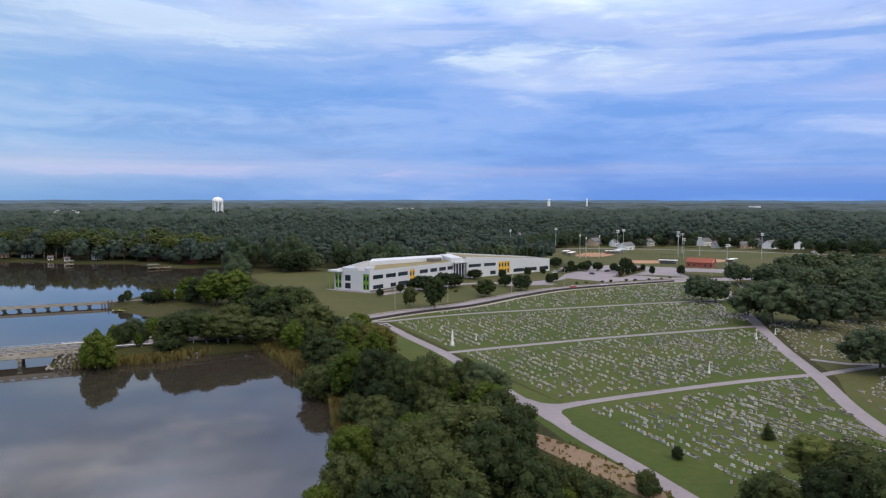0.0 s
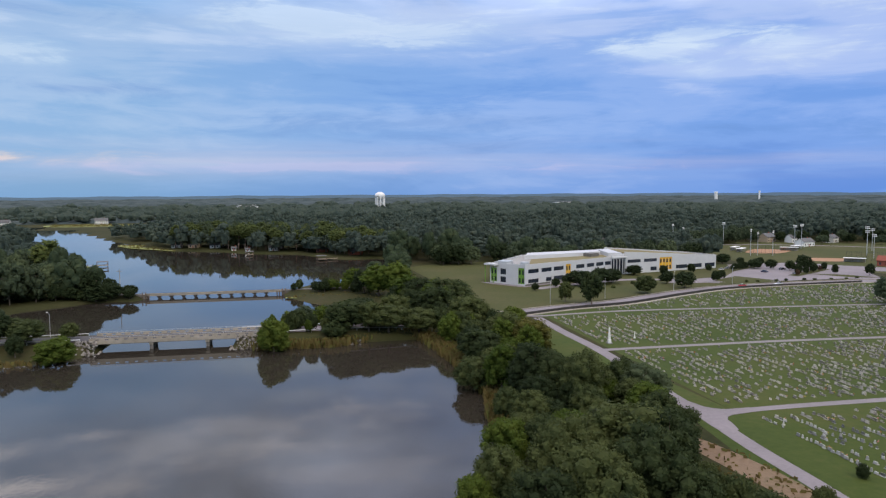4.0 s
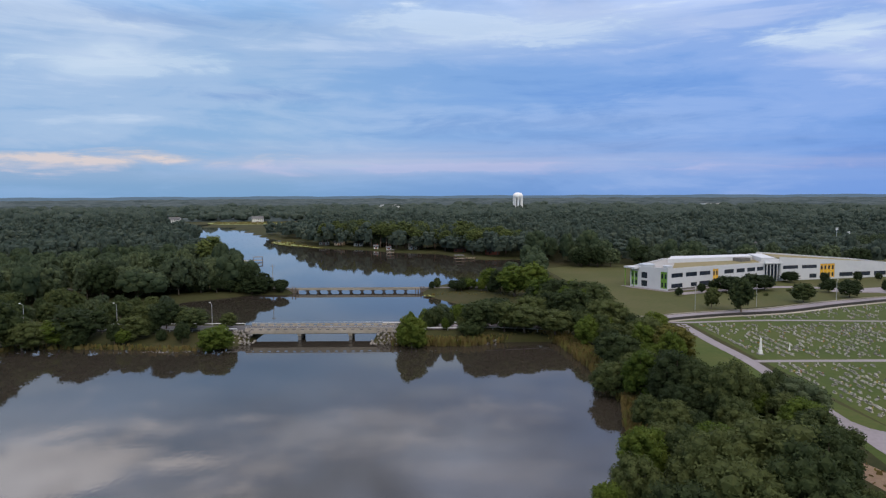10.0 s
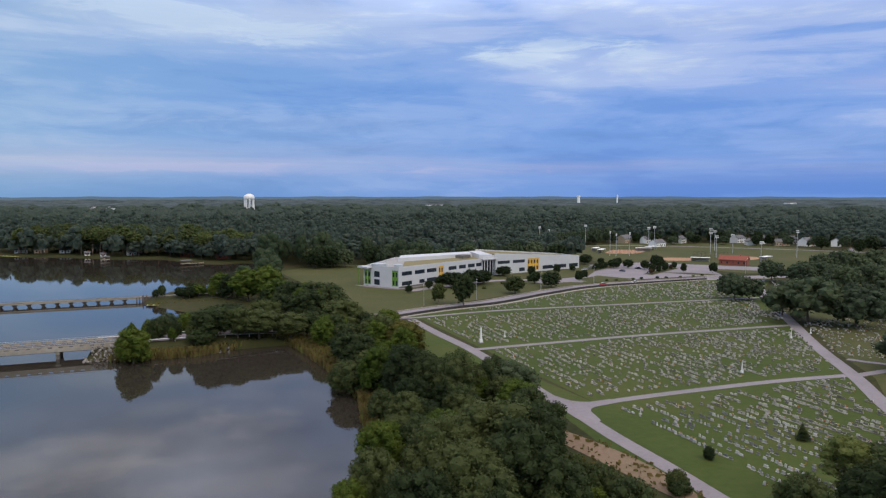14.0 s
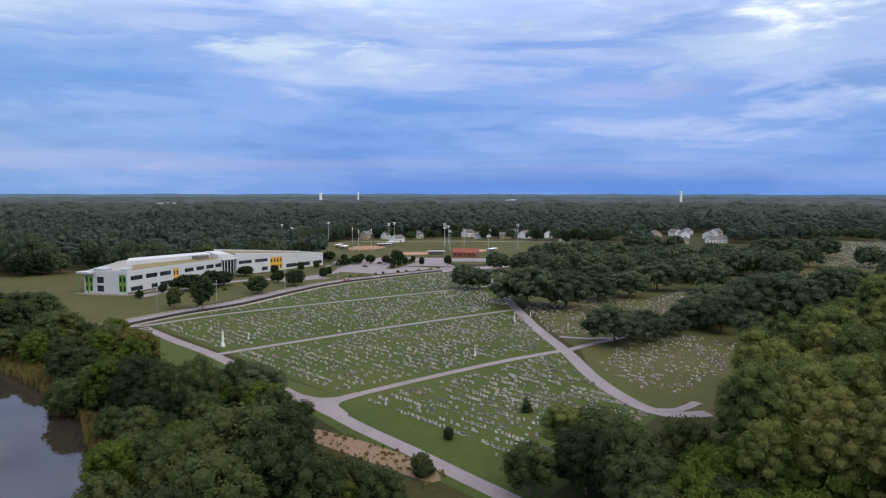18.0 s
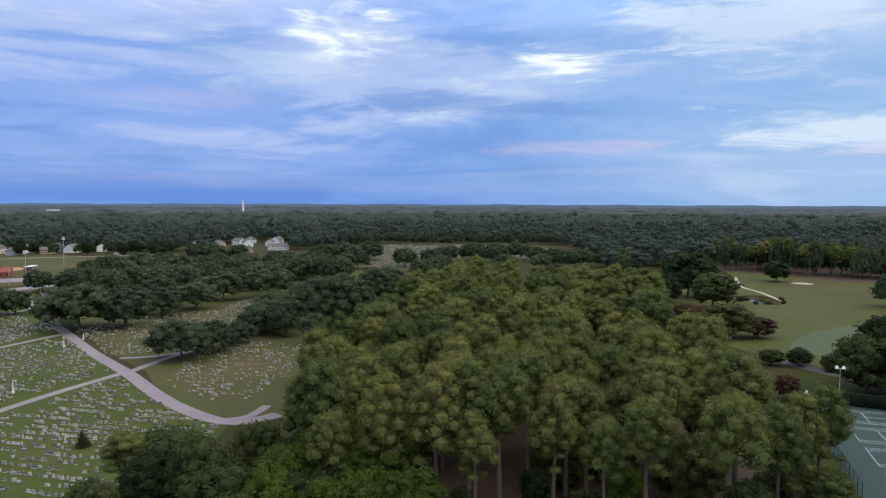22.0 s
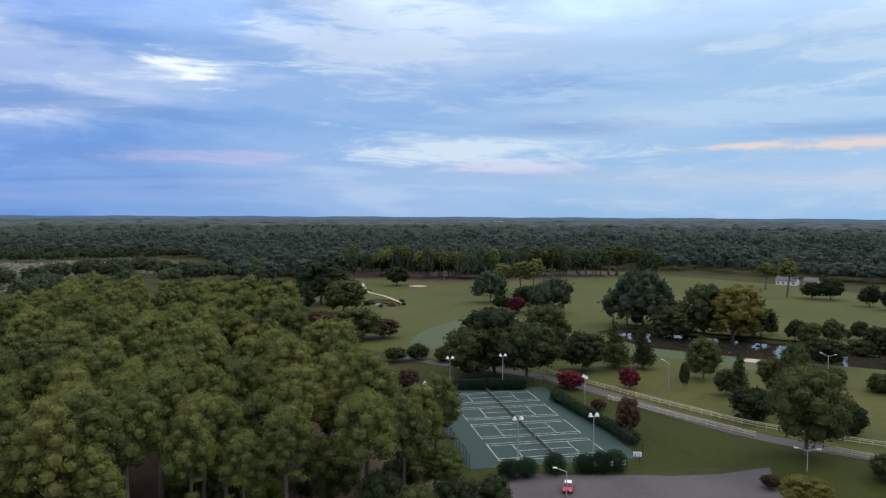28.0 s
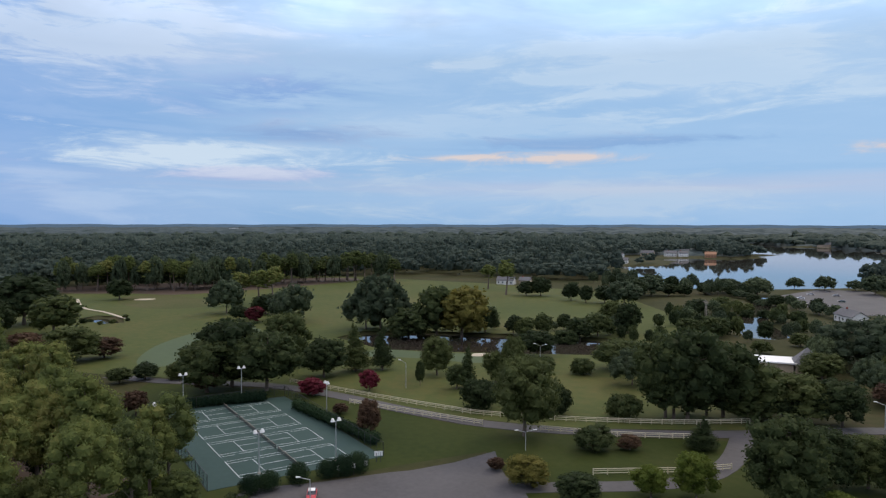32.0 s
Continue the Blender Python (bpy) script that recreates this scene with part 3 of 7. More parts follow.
ROAD = spline([(-22, 254), (-5, 254), (20, 256), (45, 262.5), (75, 276), (112, 289.5), (142, 297.5), (182, 317), (224, 331), (300, 335), (345, 327), (420, 300), (520, 270)], 4.0)


def road_sheet():
    v, f = ribbon_mesh(ROAD, -4.6, 4.6, 0.0, 0.1)
    z = np.clip((70 - ROAD[:, 0]) / 50.0, 0, 1) * 2.25
    v = [(a, b, c + z[k // 4]) for k, (a, b, c) in enumerate(v)]
    tagged(link_mesh("road_main", v, f, M["path"]), "worn grey asphalt road with kerbs", "road", "", "structure")


road_sheet()
strip("pavement", [(70, 265), (84, 271.5), (114, 283), (146, 291), (186, 310.5), (226, 324.3), (300, 328.5), (342, 320.5)], -1.0, 1.0, -0.2, 0.2, M["concrete"], label="pale concrete pavement along the road")
strip("low_wall", [(62, 262), (80, 271), (113, 284.7), (145, 292.8), (184, 312), (225, 326), (300, 330)], -0.3, 0.3, -0.2, 1.1, M["darkstone"], label="low dark stone wall along the cemetery")
strip("kerb", [(78, 283.5), (110, 295), (140, 303), (180, 322.5), (222, 336.5), (300, 341), (345, 333)], -0.25, 0.25, -0.2, 0.28, M["concrete"], label="concrete kerb")

LANE = dict(mat=M["path"], label="pale worn asphalt cemetery lane")
strip("lane", [(93, 268), (92.5, 238), (93, 208), (91, 180), (89, 152), (88.5, 138), (87, 121), (86.3, 103), (85.3, 90), (84, 70), (80, 40)], -1.9, 1.9, -0.1, 0.072, **LANE)
strip("lane", [(93, 208), (119, 208), (163, 207), (226, 202)], -1.4, 1.4, -0.1, 0.084, **LANE)
strip("lane", [(89, 142), (114, 143), (152, 142), (178, 139)], -1.4, 1.4, -0.1, 0.096, **LANE)
strip("lane", [(88, 276), (94, 271.5), (131, 275), (182, 271), (246, 265), (275, 262)], -1.3, 1.3, -0.1, 0.108, **LANE)
strip("lane", [(330, 318), (279, 267), (234, 210), (202, 170), (178, 137), (160, 114.6), (149, 98), (144, 86), (146, 80), (152, 76)], -2.1, 2.1, -0.1, 0.120, **LANE)
strip("lane", [(180, 138), (195, 138.5), (210, 138), (240, 142)], -1.4, 1.4, -0.1, 0.132, **LANE)
strip("lane", [(195, 153), (200, 144), (210, 138)], -1.2, 1.2, -0.1, 0.144, **LANE)
strip("lane", [(145, 86), (149, 82), (158, 82)], -1.3, 1.3, -0.1, 0.156, **LANE)
patch("lane_junction", [(87.2, 152), (90.8, 152), (92.2, 147), (96, 144.2), (102, 144.3), (102, 141.2), (95, 140.2), (92, 137.5), (90.4, 131), (86.2, 131), (86.6, 140)], 0.11, M["path"], "pale worn asphalt lane junction")
patch("bare_earth", [(73, 138), (78, 132), (82, 118), (84, 104), (83, 92), (79, 90), (77, 104), (75, 120)], 0.045, M["earth"], "scraped orange bare earth beside the lane")

strip("park_road", [(250, -50), (232, -62), (217, -77), (202, -89.5), (180, -98.5), (160, -104), (143, -110), (134, -114), (119, -125), (101, -144.5), (90, -159.5), (70, -190), (40, -215)], -2.8, 2.8, -0.1, 0.11, M["asphalt"], label="grey park road along a rail fence")
patch("car_park", [(128, -50), (123.2, -62), (119.6, -76), (118, -80), (116.5, -90), (117, -102), (110, -97), (105, -94), (96, -91), (60, -70), (60, -30), (118, -30)], 0.07, M["asphalt"], "worn grey asphalt car park", False)
strip("park_road", [(98, -91), (92, -100), (84, -112), (80, -124), (82, -138), (90, -156)], -2.6, 2.6, -0.1, 0.095, M["asphalt"], label="grey park drive")
strip("golf_path", [(512, -84), (470, -79), (450, -79), (430, -84), (394, -87.5)], -1.0, 1.0, -0.1, 0.08, M["sand"], label="pale sandy golf cart path")
patch("car_park_lake", [(250, -462), (200, -420), (178, -404), (150, -434), (176, -484), (225, -560), (256, -549)], 0.08, M["asphalt"], "pale asphalt lakeside car park", False)
patch("car_park_school", [(196, 352), (205, 362), (245, 372), (268, 397), (285, 432), (345, 432), (352, 392), (322, 336), (306, 346), (256, 346)], 0.07, M["path"], "pale school car park", False)


# ---------------------------------------------------------------- trees
def leaf_cloud(rng, blobs, count, size, up=0.25, spread=0.55):
    """Loose leaf clumps over the outside of the blobs (centre, radii); the count is shared out by surface."""
    area = np.array([r[0] * r[1] + r[1] * r[2] for _, r in blobs])
    out = []
    for (c, r), n in zip(blobs, np.maximum(6, (count * area / area.sum()).astype(int))):
        d = rng.normal(size=(n, 3))
        d[:, 2] += up
        d /= np.linalg.norm(d, axis=1)[:, None]
        p = np.array(c) + d * np.array(r) * rng.uniform(0.74, 1.26, (n, 1))
        nn = d / np.array(r) + rng.normal(size=(n, 3)) * spread / max(r)
        nn /= np.linalg.norm(nn, axis=1)[:, None]
        u = np.cross(nn, rng.normal(size=(n, 3)))
        u /= np.linalg.norm(u, axis=1)[:, None] + 1e-9
        w = np.cross(nn, u)
        s = size * rng.uniform(0.55, 1.25, (n, 1))
        k = rng.uniform(0.7, 1.3, (n, 1))
        out.append(np.stack([p - u * s - w * s * 0.6, p + u * s - w * s * 0.6 * k, p + w * s * 1.1 + u * s * (k - 1)], 1))
    return np.concatenate(out).reshape(-1, 3)


def ball_mesh(level):
    """Unit ball of triangles: corners and faces."""
    bm = bmesh.new()
    bmesh.ops.create_icosphere(bm, subdivisions=level, radius=1)
    bm.verts.ensure_lookup_table()
    v = np.array([x.co[:] for x in bm.verts])
    f = np.array([[x.index for x in k.verts] for k in bm.faces])
    bm.free()
    return v, f


BALL_LOW, BALL_MID = ball_mesh(1), ball_mesh(2)


def core_quads(blobs, shrink):
    """Inner mass of a crown: rough balls just inside the leaf clumps."""
    v, f = BALL_LOW
    return np.concatenate([(v[f.ravel()] * shrink) * np.array(r) + np.array(p) for p, r in blobs])


def crown_blobs(rng, kind, h, w):
    """Rounded masses that make up a crown of height h and width w, for each kind of tree."""
    b = []

    def dome(n, low, mid, wide, tall, small, large, flat, lobes):
        """Puffs over a lobed dome: low is where it ends below, -1 to 1; mid, wide and tall its middle and half sizes."""
        way = rng.normal(size=(lobes, 3))
        way /= np.linalg.norm(way, axis=1)[:, None]
        for i in range(n):
            up_ = low + (1 - low) * (i + 0.5) / n
            ring = math.sqrt(max(0.03, 1 - up_ * up_))
            a = i * 2.4 + rng.uniform(-0.3, 0.3)
            d = np.array((ring * math.cos(a), ring * math.sin(a), up_))
            k = 0.80 + 0.30 * max(0.0, float((way @ d).max())) ** 4 + rng.uniform(-0.07, 0.07)
            s = w * rng.uniform(small, large)
            b.append(((d[0] * wide * k, d[1] * wide * k, mid + tall * up_ * k), (s, s * rng.uniform(0.85, 1.15), s * rng.uniform(*flat))))

    if kind == "pine":
        mid = h * rng.uniform(0.66, 0.72)
        dome(34, -0.45, mid, 0.39 * w, h * 0.96 - mid, 0.10, 0.17, (0.8, 1.0), 4)
        b.append(((0, 0, mid), (w * 0.30, w * 0.30, h * 0.13)))
        for i in range(6):
            a = i * 2.4 + rng.uniform(-0.5, 0.5)
            s, far = w * rng.uniform(0.07, 0.12), w * rng.uniform(0.2, 0.36)
            b.append(((far * math.cos(a), far * math.sin(a), h * rng.uniform(0.42, 0.62)), (s * 1.4, s * 1.4, s * 0.6)))
    elif kind == "cone":
        n = 9
        for i in range(n):
            t = i / (n - 1)
            s = w * 0.5 * (1.05 - t) ** 0.8
            b.append(((rng.uniform(-0.1, 0.1) * w, rng.uniform(-0.1, 0.1) * w, h * (0.16 + 0.78 * t)), (s, s, h * 0.09)))
    elif kind == "bush":
        dome(16, -0.2, h * 0.40, 0.34 * w, h * 0.44, 0.13, 0.22, (0.6, 0.9), 4)
        b.append(((0, 0, h * 0.35), (w * 0.34, w * 0.34, h * 0.38)))
    elif kind == "ball":
        b.append(((0, 0, h * 0.5), (w * 0.5, w * 0.5, h * 0.5)))
    elif kind == "oak":
        dome(44, -0.55, h * 0.50, 0.42 * w, h * 0.42, 0.08, 0.15, (0.8, 1.05), 7)
        b.append(((0, 0, h * 0.50), (w * 0.34, w * 0.34, h * 0.30)))
    else:
        dome(42, -0.80, h * 0.53, 0.40 * w, h * 0.40, 0.09, 0.17, (0.85, 1.1), 6)
        b.append(((0, 0, h * 0.52), (w * 0.31, w * 0.31, h * 0.30)))
    return b


PROTO = {}


def make_tree(name, kind, h, w, leaf, count, size, label, category="tree", seed=0):
    """One tree at the origin: tapered trunk with limbs, and a crown of leaf clumps round a dark inside."""
    rng = np.random.default_rng(seed)
    t = thing(name, 0, 0, -30, label=label, category=category)
    blobs = crown_blobs(rng, kind, h, w)
    if kind not in ("bush", "ball"):
        bm = bmesh.new()
        r = 0.016 * h + 0.05
        lean = Vector((rng.uniform(-0.03, 0.03) * h, rng.uniform(-0.03, 0.03) * h, h * 0.55))
        add_tube(bm, (0, 0, -0.4), lean * 0.5, r * 1.15, r * 0.85, 7)
        add_tube(bm, lean * 0.5, lean, r * 0.85, r * 0.6, 7)
        add_tube(bm, lean, (lean.x * 1.1, lean.y * 1.1, h * 0.88), r * 0.6, r * 0.15, 6)
        for c, rr in blobs[:: 4]:
            z0 = min(c[2] * 0.85, h * 0.7)
            k = 0.24 if kind == "pine" else 0.4
            add_tube(bm, (lean.x * z0 / lean.z, lean.y * z0 / lean.z, z0), c, r * k, r * 0.1, 4)
        part("trunk", bm, M["bark"], t)
    leaves = leaf_cloud(rng, blobs, count, size, 0.45 if kind == "pine" else 0.25, 0.75)
    link_quads("crown", np.concatenate([leaves, core_quads(blobs, 0.82)]), leaf, t, True)
    return t


def proto(name, kind, h, w, leaf, count, size, label, category="tree", n=3, level=1):
    """Some trees of a kind; level 0 has many small leaf clumps, 2 few large ones."""
    key = (name, kind, leaf.name, h, level)
    if key not in PROTO:
        more, less = ((3.4, 0.46), (2.0, 0.58), (0.55, 1.05))[level]
        PROTO[key] = [(make_tree(name, kind, h, w, leaf, int(count * more), size * less, label, category, seed=len(PROTO) * 10 + k), h, w) for k in range(n if level == 0 else max(1, n - 1))]
    return PROTO[key]


SPENT = set()
PLANTED = []


def plant(protos, x, y, h=None, w=None, z=None, rng=random):
    """A tree of these kinds at the place, scaled to the height and the width."""
    away = math.hypot(x, y)
    protos = protos(0 if away < 172 else 1 if away < 310 else 2)
    t, h0, w0 = protos[rng.randrange(len(protos))]
    sz = (h or h0) / h0
    sw = (w / w0) if w else sz
    if z is None:
        z = float(ground_height(np.array([x]), np.array([y]))[0])
    m = pose(x, y, z - 0.1, 0, 0, rng.uniform(0, 360))
    if t.name in SPENT:
        c = copy_thing(t, m)
        c.scale = (sw, sw, sz)
    else:
        SPENT.add(t.name)
        t.matrix_basis = m
        c = t
        c.scale = (sw, sw, sz)
    PLANTED.append((math.hypot(x, y), t.name.split(".")[0], c, m @ Matrix.Diagonal((sw, sw, sz, 1))))
    return c


def join_far(kind, keep, name, label):
    """The trees of a kind past the nearest ones, too many to count, become one mesh."""
    row = sorted((p for p in PLANTED if p[1] == kind), key=lambda p: p[0])[keep:]
    mats, verts, faces, which, start = [], [], [], [], 0
    for far, _, ob, m in row:
        a = np.array(m)
        for ch in list(ob.children):
            me = ch.data
            v = np.empty(len(me.vertices) * 3, dtype=np.float32)
            me.vertices.foreach_get("co", v)
            verts.append(v.reshape(-1, 3) @ a[:3, :3].T + a[:3, 3])
            n = len(me.loops)
            idx = np.empty(n, dtype=np.int32)
            me.loops.foreach_get("vertex_index", idx)
            tot = np.empty(len(me.polygons), dtype=np.int32)
            me.polygons.foreach_get("loop_total", tot)
            if me.materials[0] not in mats:
                mats.append(me.materials[0])
            faces.append((idx + start, tot, mats.index(me.materials[0])))
            start += len(me.vertices)
            bpy.data.objects.remove(ch)
        bpy.data.objects.remove(ob)
    if not row:
        return
    me = bpy.data.meshes.new(name)
    v = np.concatenate(verts).astype(np.float32)
    idx = np.concatenate([f[0] for f in faces])
    tot = np.concatenate([f[1] for f in faces])
    me.vertices.add(len(v))
    me.vertices.foreach_set("co", v.ravel())
    me.loops.add(len(idx))
    me.loops.foreach_set("vertex_index", idx)
    me.polygons.add(len(tot))
    me.polygons.foreach_set("loop_start", (np.cumsum(tot) - tot).astype(np.int32))
    me.polygons.foreach_set("loop_total", tot)
    me.polygons.foreach_set("material_index", np.concatenate([np.full(len(f[1]), f[2], dtype=np.int32) for f in faces]))
    for mt in mats:
        me.materials.append(mt)
    me.update()
    tagged(new(name, me), label, "trees", "", "stuff")


PINE = lambda level=1: proto("pine_tree", "pine", 24, 10, M["pine"], 1550, 0.40, "tall loblolly pine with bare trunk and rounded crown", n=6, level=level)
OAK = lambda level=1: proto("oak_tree", "oak", 15, 17, M["oak"], 1500, 0.60, "broad dark green old oak", n=4, level=level)
BROAD = lambda level=1: proto("broadleaf_tree", "round", 14, 11, M["broad"], 1700, 0.50, "full green broadleaf tree in leaf", n=6, level=level)
LIME = lambda level=1: proto("young_tree", "round", 11, 8, M["lime_leaf"], 1700, 0.42, "light yellow-green young tree", n=3, level=level)
OLIVE = lambda level=1: proto("yellowing_tree", "round", 20, 15, M["olive_leaf"], 2400, 0.62, "large tree with yellowing leaves", n=1, level=level)
RED = lambda level=1: proto("crape_myrtle", "round", 6.5, 5, M["red_leaf"], 900, 0.34, "crape myrtle in crimson bloom", n=2, level=level)
RUST = lambda level=1: proto("rusty_tree", "round", 8, 5.5, M["rust_leaf"], 900, 0.38, "small tree with rusty brown leaves", n=2, level=level)
POPLAR = lambda level=1: proto("conical_tree", "cone", 15, 6, M["broad"], 1300, 0.46, "slender conical green tree", n=2, level=level)
BUSH = lambda level=1: proto("shrub", "bush", 4, 6, M["broad"], 900, 0.4, "rounded green shrub beside the grass", "shrub", n=3, level=level)
BALL = lambda level=1: proto("clipped_bush", "ball", 3.8, 4.0, M["bush"], 900, 0.26, "dark clipped round holly bush", "shrub", n=1, level=level)
KINDS = dict(P=PINE, o=OAK, b=BROAD, l=LIME, y=OLIVE, r=RED, u=RUST, p=POPLAR, s=BUSH)


def scatter(poly, spacing, rng, jitter=0.42):
    """Roughly even places inside an outline."""
    lo, hi = np.min(poly, axis=0), np.max(poly, axis=0)
    out = []
    for i, y in enumerate(np.arange(lo[1], hi[1], spacing * 0.87)):
        for x in np.arange(lo[0] + (i % 2) * spacing / 2, hi[0], spacing):
            p = (x + rng.uniform(-jitter, jitter) * spacing, y + rng.uniform(-jitter, jitter) * spacing)
            if inside(poly, np.array([p[0]]), np.array([p[1]]))[0]:
                out.append(p)
    return out


_r = random.Random(5)
# pine wood between the graves and the courts
PINE_WOOD = [(80, 40), (112, 56), (140, 63), (170, 66), (222, 74), (294, 80), (345, 74), (352, 56), (312, 28), (316, -14), (250, -22), (206, -14), (180, -26), (150, -33), (124, -34), (108, -34), (78, -30)]
for x, y in scatter(PINE_WOOD, 9.6, _r):
    far = math.hypot(x, y)
    if far > 104:
        big = _r.random()
        if _r.random() < 0.94:
            plant(PINE, x, y, 18.5 + 7.5 * big ** 0.8, 7.4 + 3.6 * big, rng=_r)
        else:
            plant(BROAD, x, y, 11 + 6 * big, 9 + 3 * big, rng=_r)
        if far < 140 and big < 0.55:
            plant(BROAD if big < 0.3 else LIME, x + 4, y + 3, 5 + 9 * big, 5 + 5 * big, rng=_r)
# x, y, height, width, kind of the trees that stand singly or at the edges
SHORE = [(63, 294, 14, 20, "b"), (60, 246, 13, 18, "b"), (51, 270, 12, 15, "b"), (34, 262, 10, 12, "b"), (20, 266, 9, 19, "b"), (27, 255, 8, 11, "b"), (11, 244, 5, 10, "s"), (69, 208, 10, 14, "y"), (65, 221, 11, 14, "b"), (52, 199, 11, 13, "b"), (53, 176, 11, 12, "b"), (55, 162, 11, 13, "b"), (59, 156, 11, 11, "b"), (62, 148, 12, 11, "b"), (79, 152, 11, 14, "o"), (74, 138, 9, 11, "l"), (44, 176, 9, 11, "b")]
SHORE_NEAR = [(35, 119, 10, 9, "l"), (42, 126, 9, 8, "b"), (44, 119, 10, 9, "b"), (51, 108, 14, 18, "b"), (60, 105, 13, 12, "b"), (40, 102, 13, 11, "b"), (29, 101, 11, 9, "b"), (56, 94, 8, 11, "b"), (32, 91, 12, 11, "b"), (42, 93, 13, 14, "b"), (50, 93, 13, 13, "b"), (81, 95, 3, 4.2, "s"), (26, 101, 8, 7, "l"), (45, 151, 7, 7, "b"), (41, 88, 11, 12, "b"), (63, 91, 6, 8, "s")]
CEM_EDGE = [(99, 76, 15, 19, "P"), (97, 61, 13, 9, "b"), (96, 68, 12, 11, "b"), (87, 74, 10, 8, "b"), (80, 93, 3, 4.6, "s"), (122, 106, 4, 2.2, "p"), (97, 104, 2.5, 2.1, "s")]
WOOD_FRONT = [(108, 45, 17, 11, "l"), (105, 34, 16, 11, "l"), (97, 47, 15, 10, "l"), (96, 60, 14, 11, "b"), (101, 71, 14, 14, "b"), (107, 56, 14, 8, "b"), (102, 40, 14, 11, "l"), (97, 28, 13, 11, "l"), (92, 41, 13, 11, "b"), (92, 54, 12, 10, "b")]
OAKS = [(255, 262, 13, 20, "o"), (262, 258, 10, 14, "o"), (236, 203, 20, 27, "o"), (246, 191, 15, 21, "o"), (243, 222, 12, 14, "o"), (275, 194, 14, 23, "o"), (294, 190, 14, 21, "o"), (326, 192, 15, 23, "o"), (340, 176, 18, 30, "o"), (199, 134, 14, 20, "o"), (213, 129, 11, 16, "o"), (227, 129, 8, 14, "o"), (248, 129, 13, 25, "o"), (273, 131, 12, 20, "o"), (274, 118, 21, 25, "o"), (290, 112, 20, 23, "o"), (333, 114, 19, 18, "o"), (232, 102, 12, 11, "o")]
OAKS_BACK = [(334, 303, 13, 30, "o"), (337, 283, 13, 30, "o"), (348, 271, 13, 30, "o"), (360, 259, 13, 30, "o"), (378, 251, 13, 30, "o"), (400, 245, 13, 28, "o"), (431, 247, 14, 37, "o"), (479, 251, 14, 40, "o"), (468, 224, 14, 31, "o"), (421, 188, 15, 31, "o"), (536, 218, 17, 43, "o"), (573, 212, 17, 41, "o"), (368, 119, 15, 26, "o"), (531, 145, 14, 45, "o"), (623, 111, 14, 43, "o"), (455, 338, 13, 51, "o"), (543, 327, 14, 52, "o")]
GOLF_NEAR = [(212, -78, 21, 20, "b"), (201, -83, 18, 18, "b"), (210, -68, 17, 18, "b"), (232, -105, 19, 14, "b"), (206, -107, 14, 13, "b"), (208, -120, 16, 8, "p"), (205, -128, 17, 6, "p"), (177, -124, 9, 2.6, "b"), (188, -138, 13, 10, "b"), (168, -134, 13, 4.8, "p"), (168, -132, 8, 6, "b"), (169, -146, 11, 7, "b"), (163, -151, 15, 7, "b"), (169, -169, 5.5, 7, "s"), (160, -177, 6, 11, "s"), (117, -147, 7, 11, "s"), (191, -188, 10, 14, "b"), (146, -122, 8, 11, "s")]
PARK = [(122, -115, 20, 14.5, "b"), (130, -136, 8, 7, "s"), (104, -120, 6, 8, "b"), (100, -127, 3.8, 4.8, "u"), (90, -139, 7, 5.6, "p"), (74, -113, 9, 7, "l"), (79, -107, 7, 6, "l"), (87, -95, 5.9, 11, "b"), (62, -122, 18, 13, "b"), (98, -94, 6, 10, "y"), (108, -95, 2.7, 3.2, "u"), (63, -138, 12, 11, "b"), (58, -144, 10, 10, "b"), (52, -146, 12, 9, "b"), (55, -128, 4.3, 5.2, "l"), (143, -86, 9, 5, "u")]
PARK_RIGHT = [(112, -155, 22, 14, "b"), (106, -158, 24, 17, "b"), (102, -168, 21, 16, "b"), (96, -174, 16, 15, "b"), (156, -191, 12, 17, "b"), (139, -179, 12, 12, "o"), (88, -181, 13, 14, "b"), (80, -184, 13, 12, "b"), (91, -178, 8, 12, "b"), (107, -257, 18, 27, "o"), (98, -264, 19, 23, "o"), (107, -232, 9, 15, "b"), (79, -212, 7, 12, "u"), (110, -157, 15, 14, "b"), (96, -170, 8, 13, "b"), (106, -165, 15, 13, "b")]
GOLF_MID = [(284, -175, 28, 25, "o"), (288, -170, 18, 22, "o"), (263, -178, 17, 19, "b"), (258, -189, 24, 19, "b"), (249, -197, 26, 22, "y"), (248, -210, 12, 12, "b"), (331, -153, 21, 18, "o"), (340, -150, 14, 14, "o"), (383, -137, 19, 18, "o"), (354, -133, 8, 10, "b"), (341, -136, 8, 8, "r"), (368, -154, 12, 15, "b"), (419, -170, 23, 24, "P"), (424, -161, 20, 20, "P"), (414, -178, 22, 20, "P"), (506, -326, 20, 18, "P"), (405, -345, 20, 18, "P"), (368, -329, 24, 15, "P")]
GOLF_LEFT = [(400, -41, 26, 29, "b"), (358, -50, 18, 20, "b"), (292, -30, 12, 13, "u"), (283, -44, 14, 17, "b"), (285, -56, 9, 14, "u"), (278, -19, 10, 15, "b"), (491, -106, 14, 15, "b"), (373, -27, 17, 17, "b"), (239, -59, 5.9, 11, "b"), (236, -50, 5.3, 7, "b"), (208, -68, 8, 7, "u"), (186, -92, 5.5, 9, "r"), (182, -108, 7, 5.5, "r"), (165, -89, 3, 4.2, "u"), (232, -66, 5.4, 7, "s"), (195, -46, 7, 6, "u")]
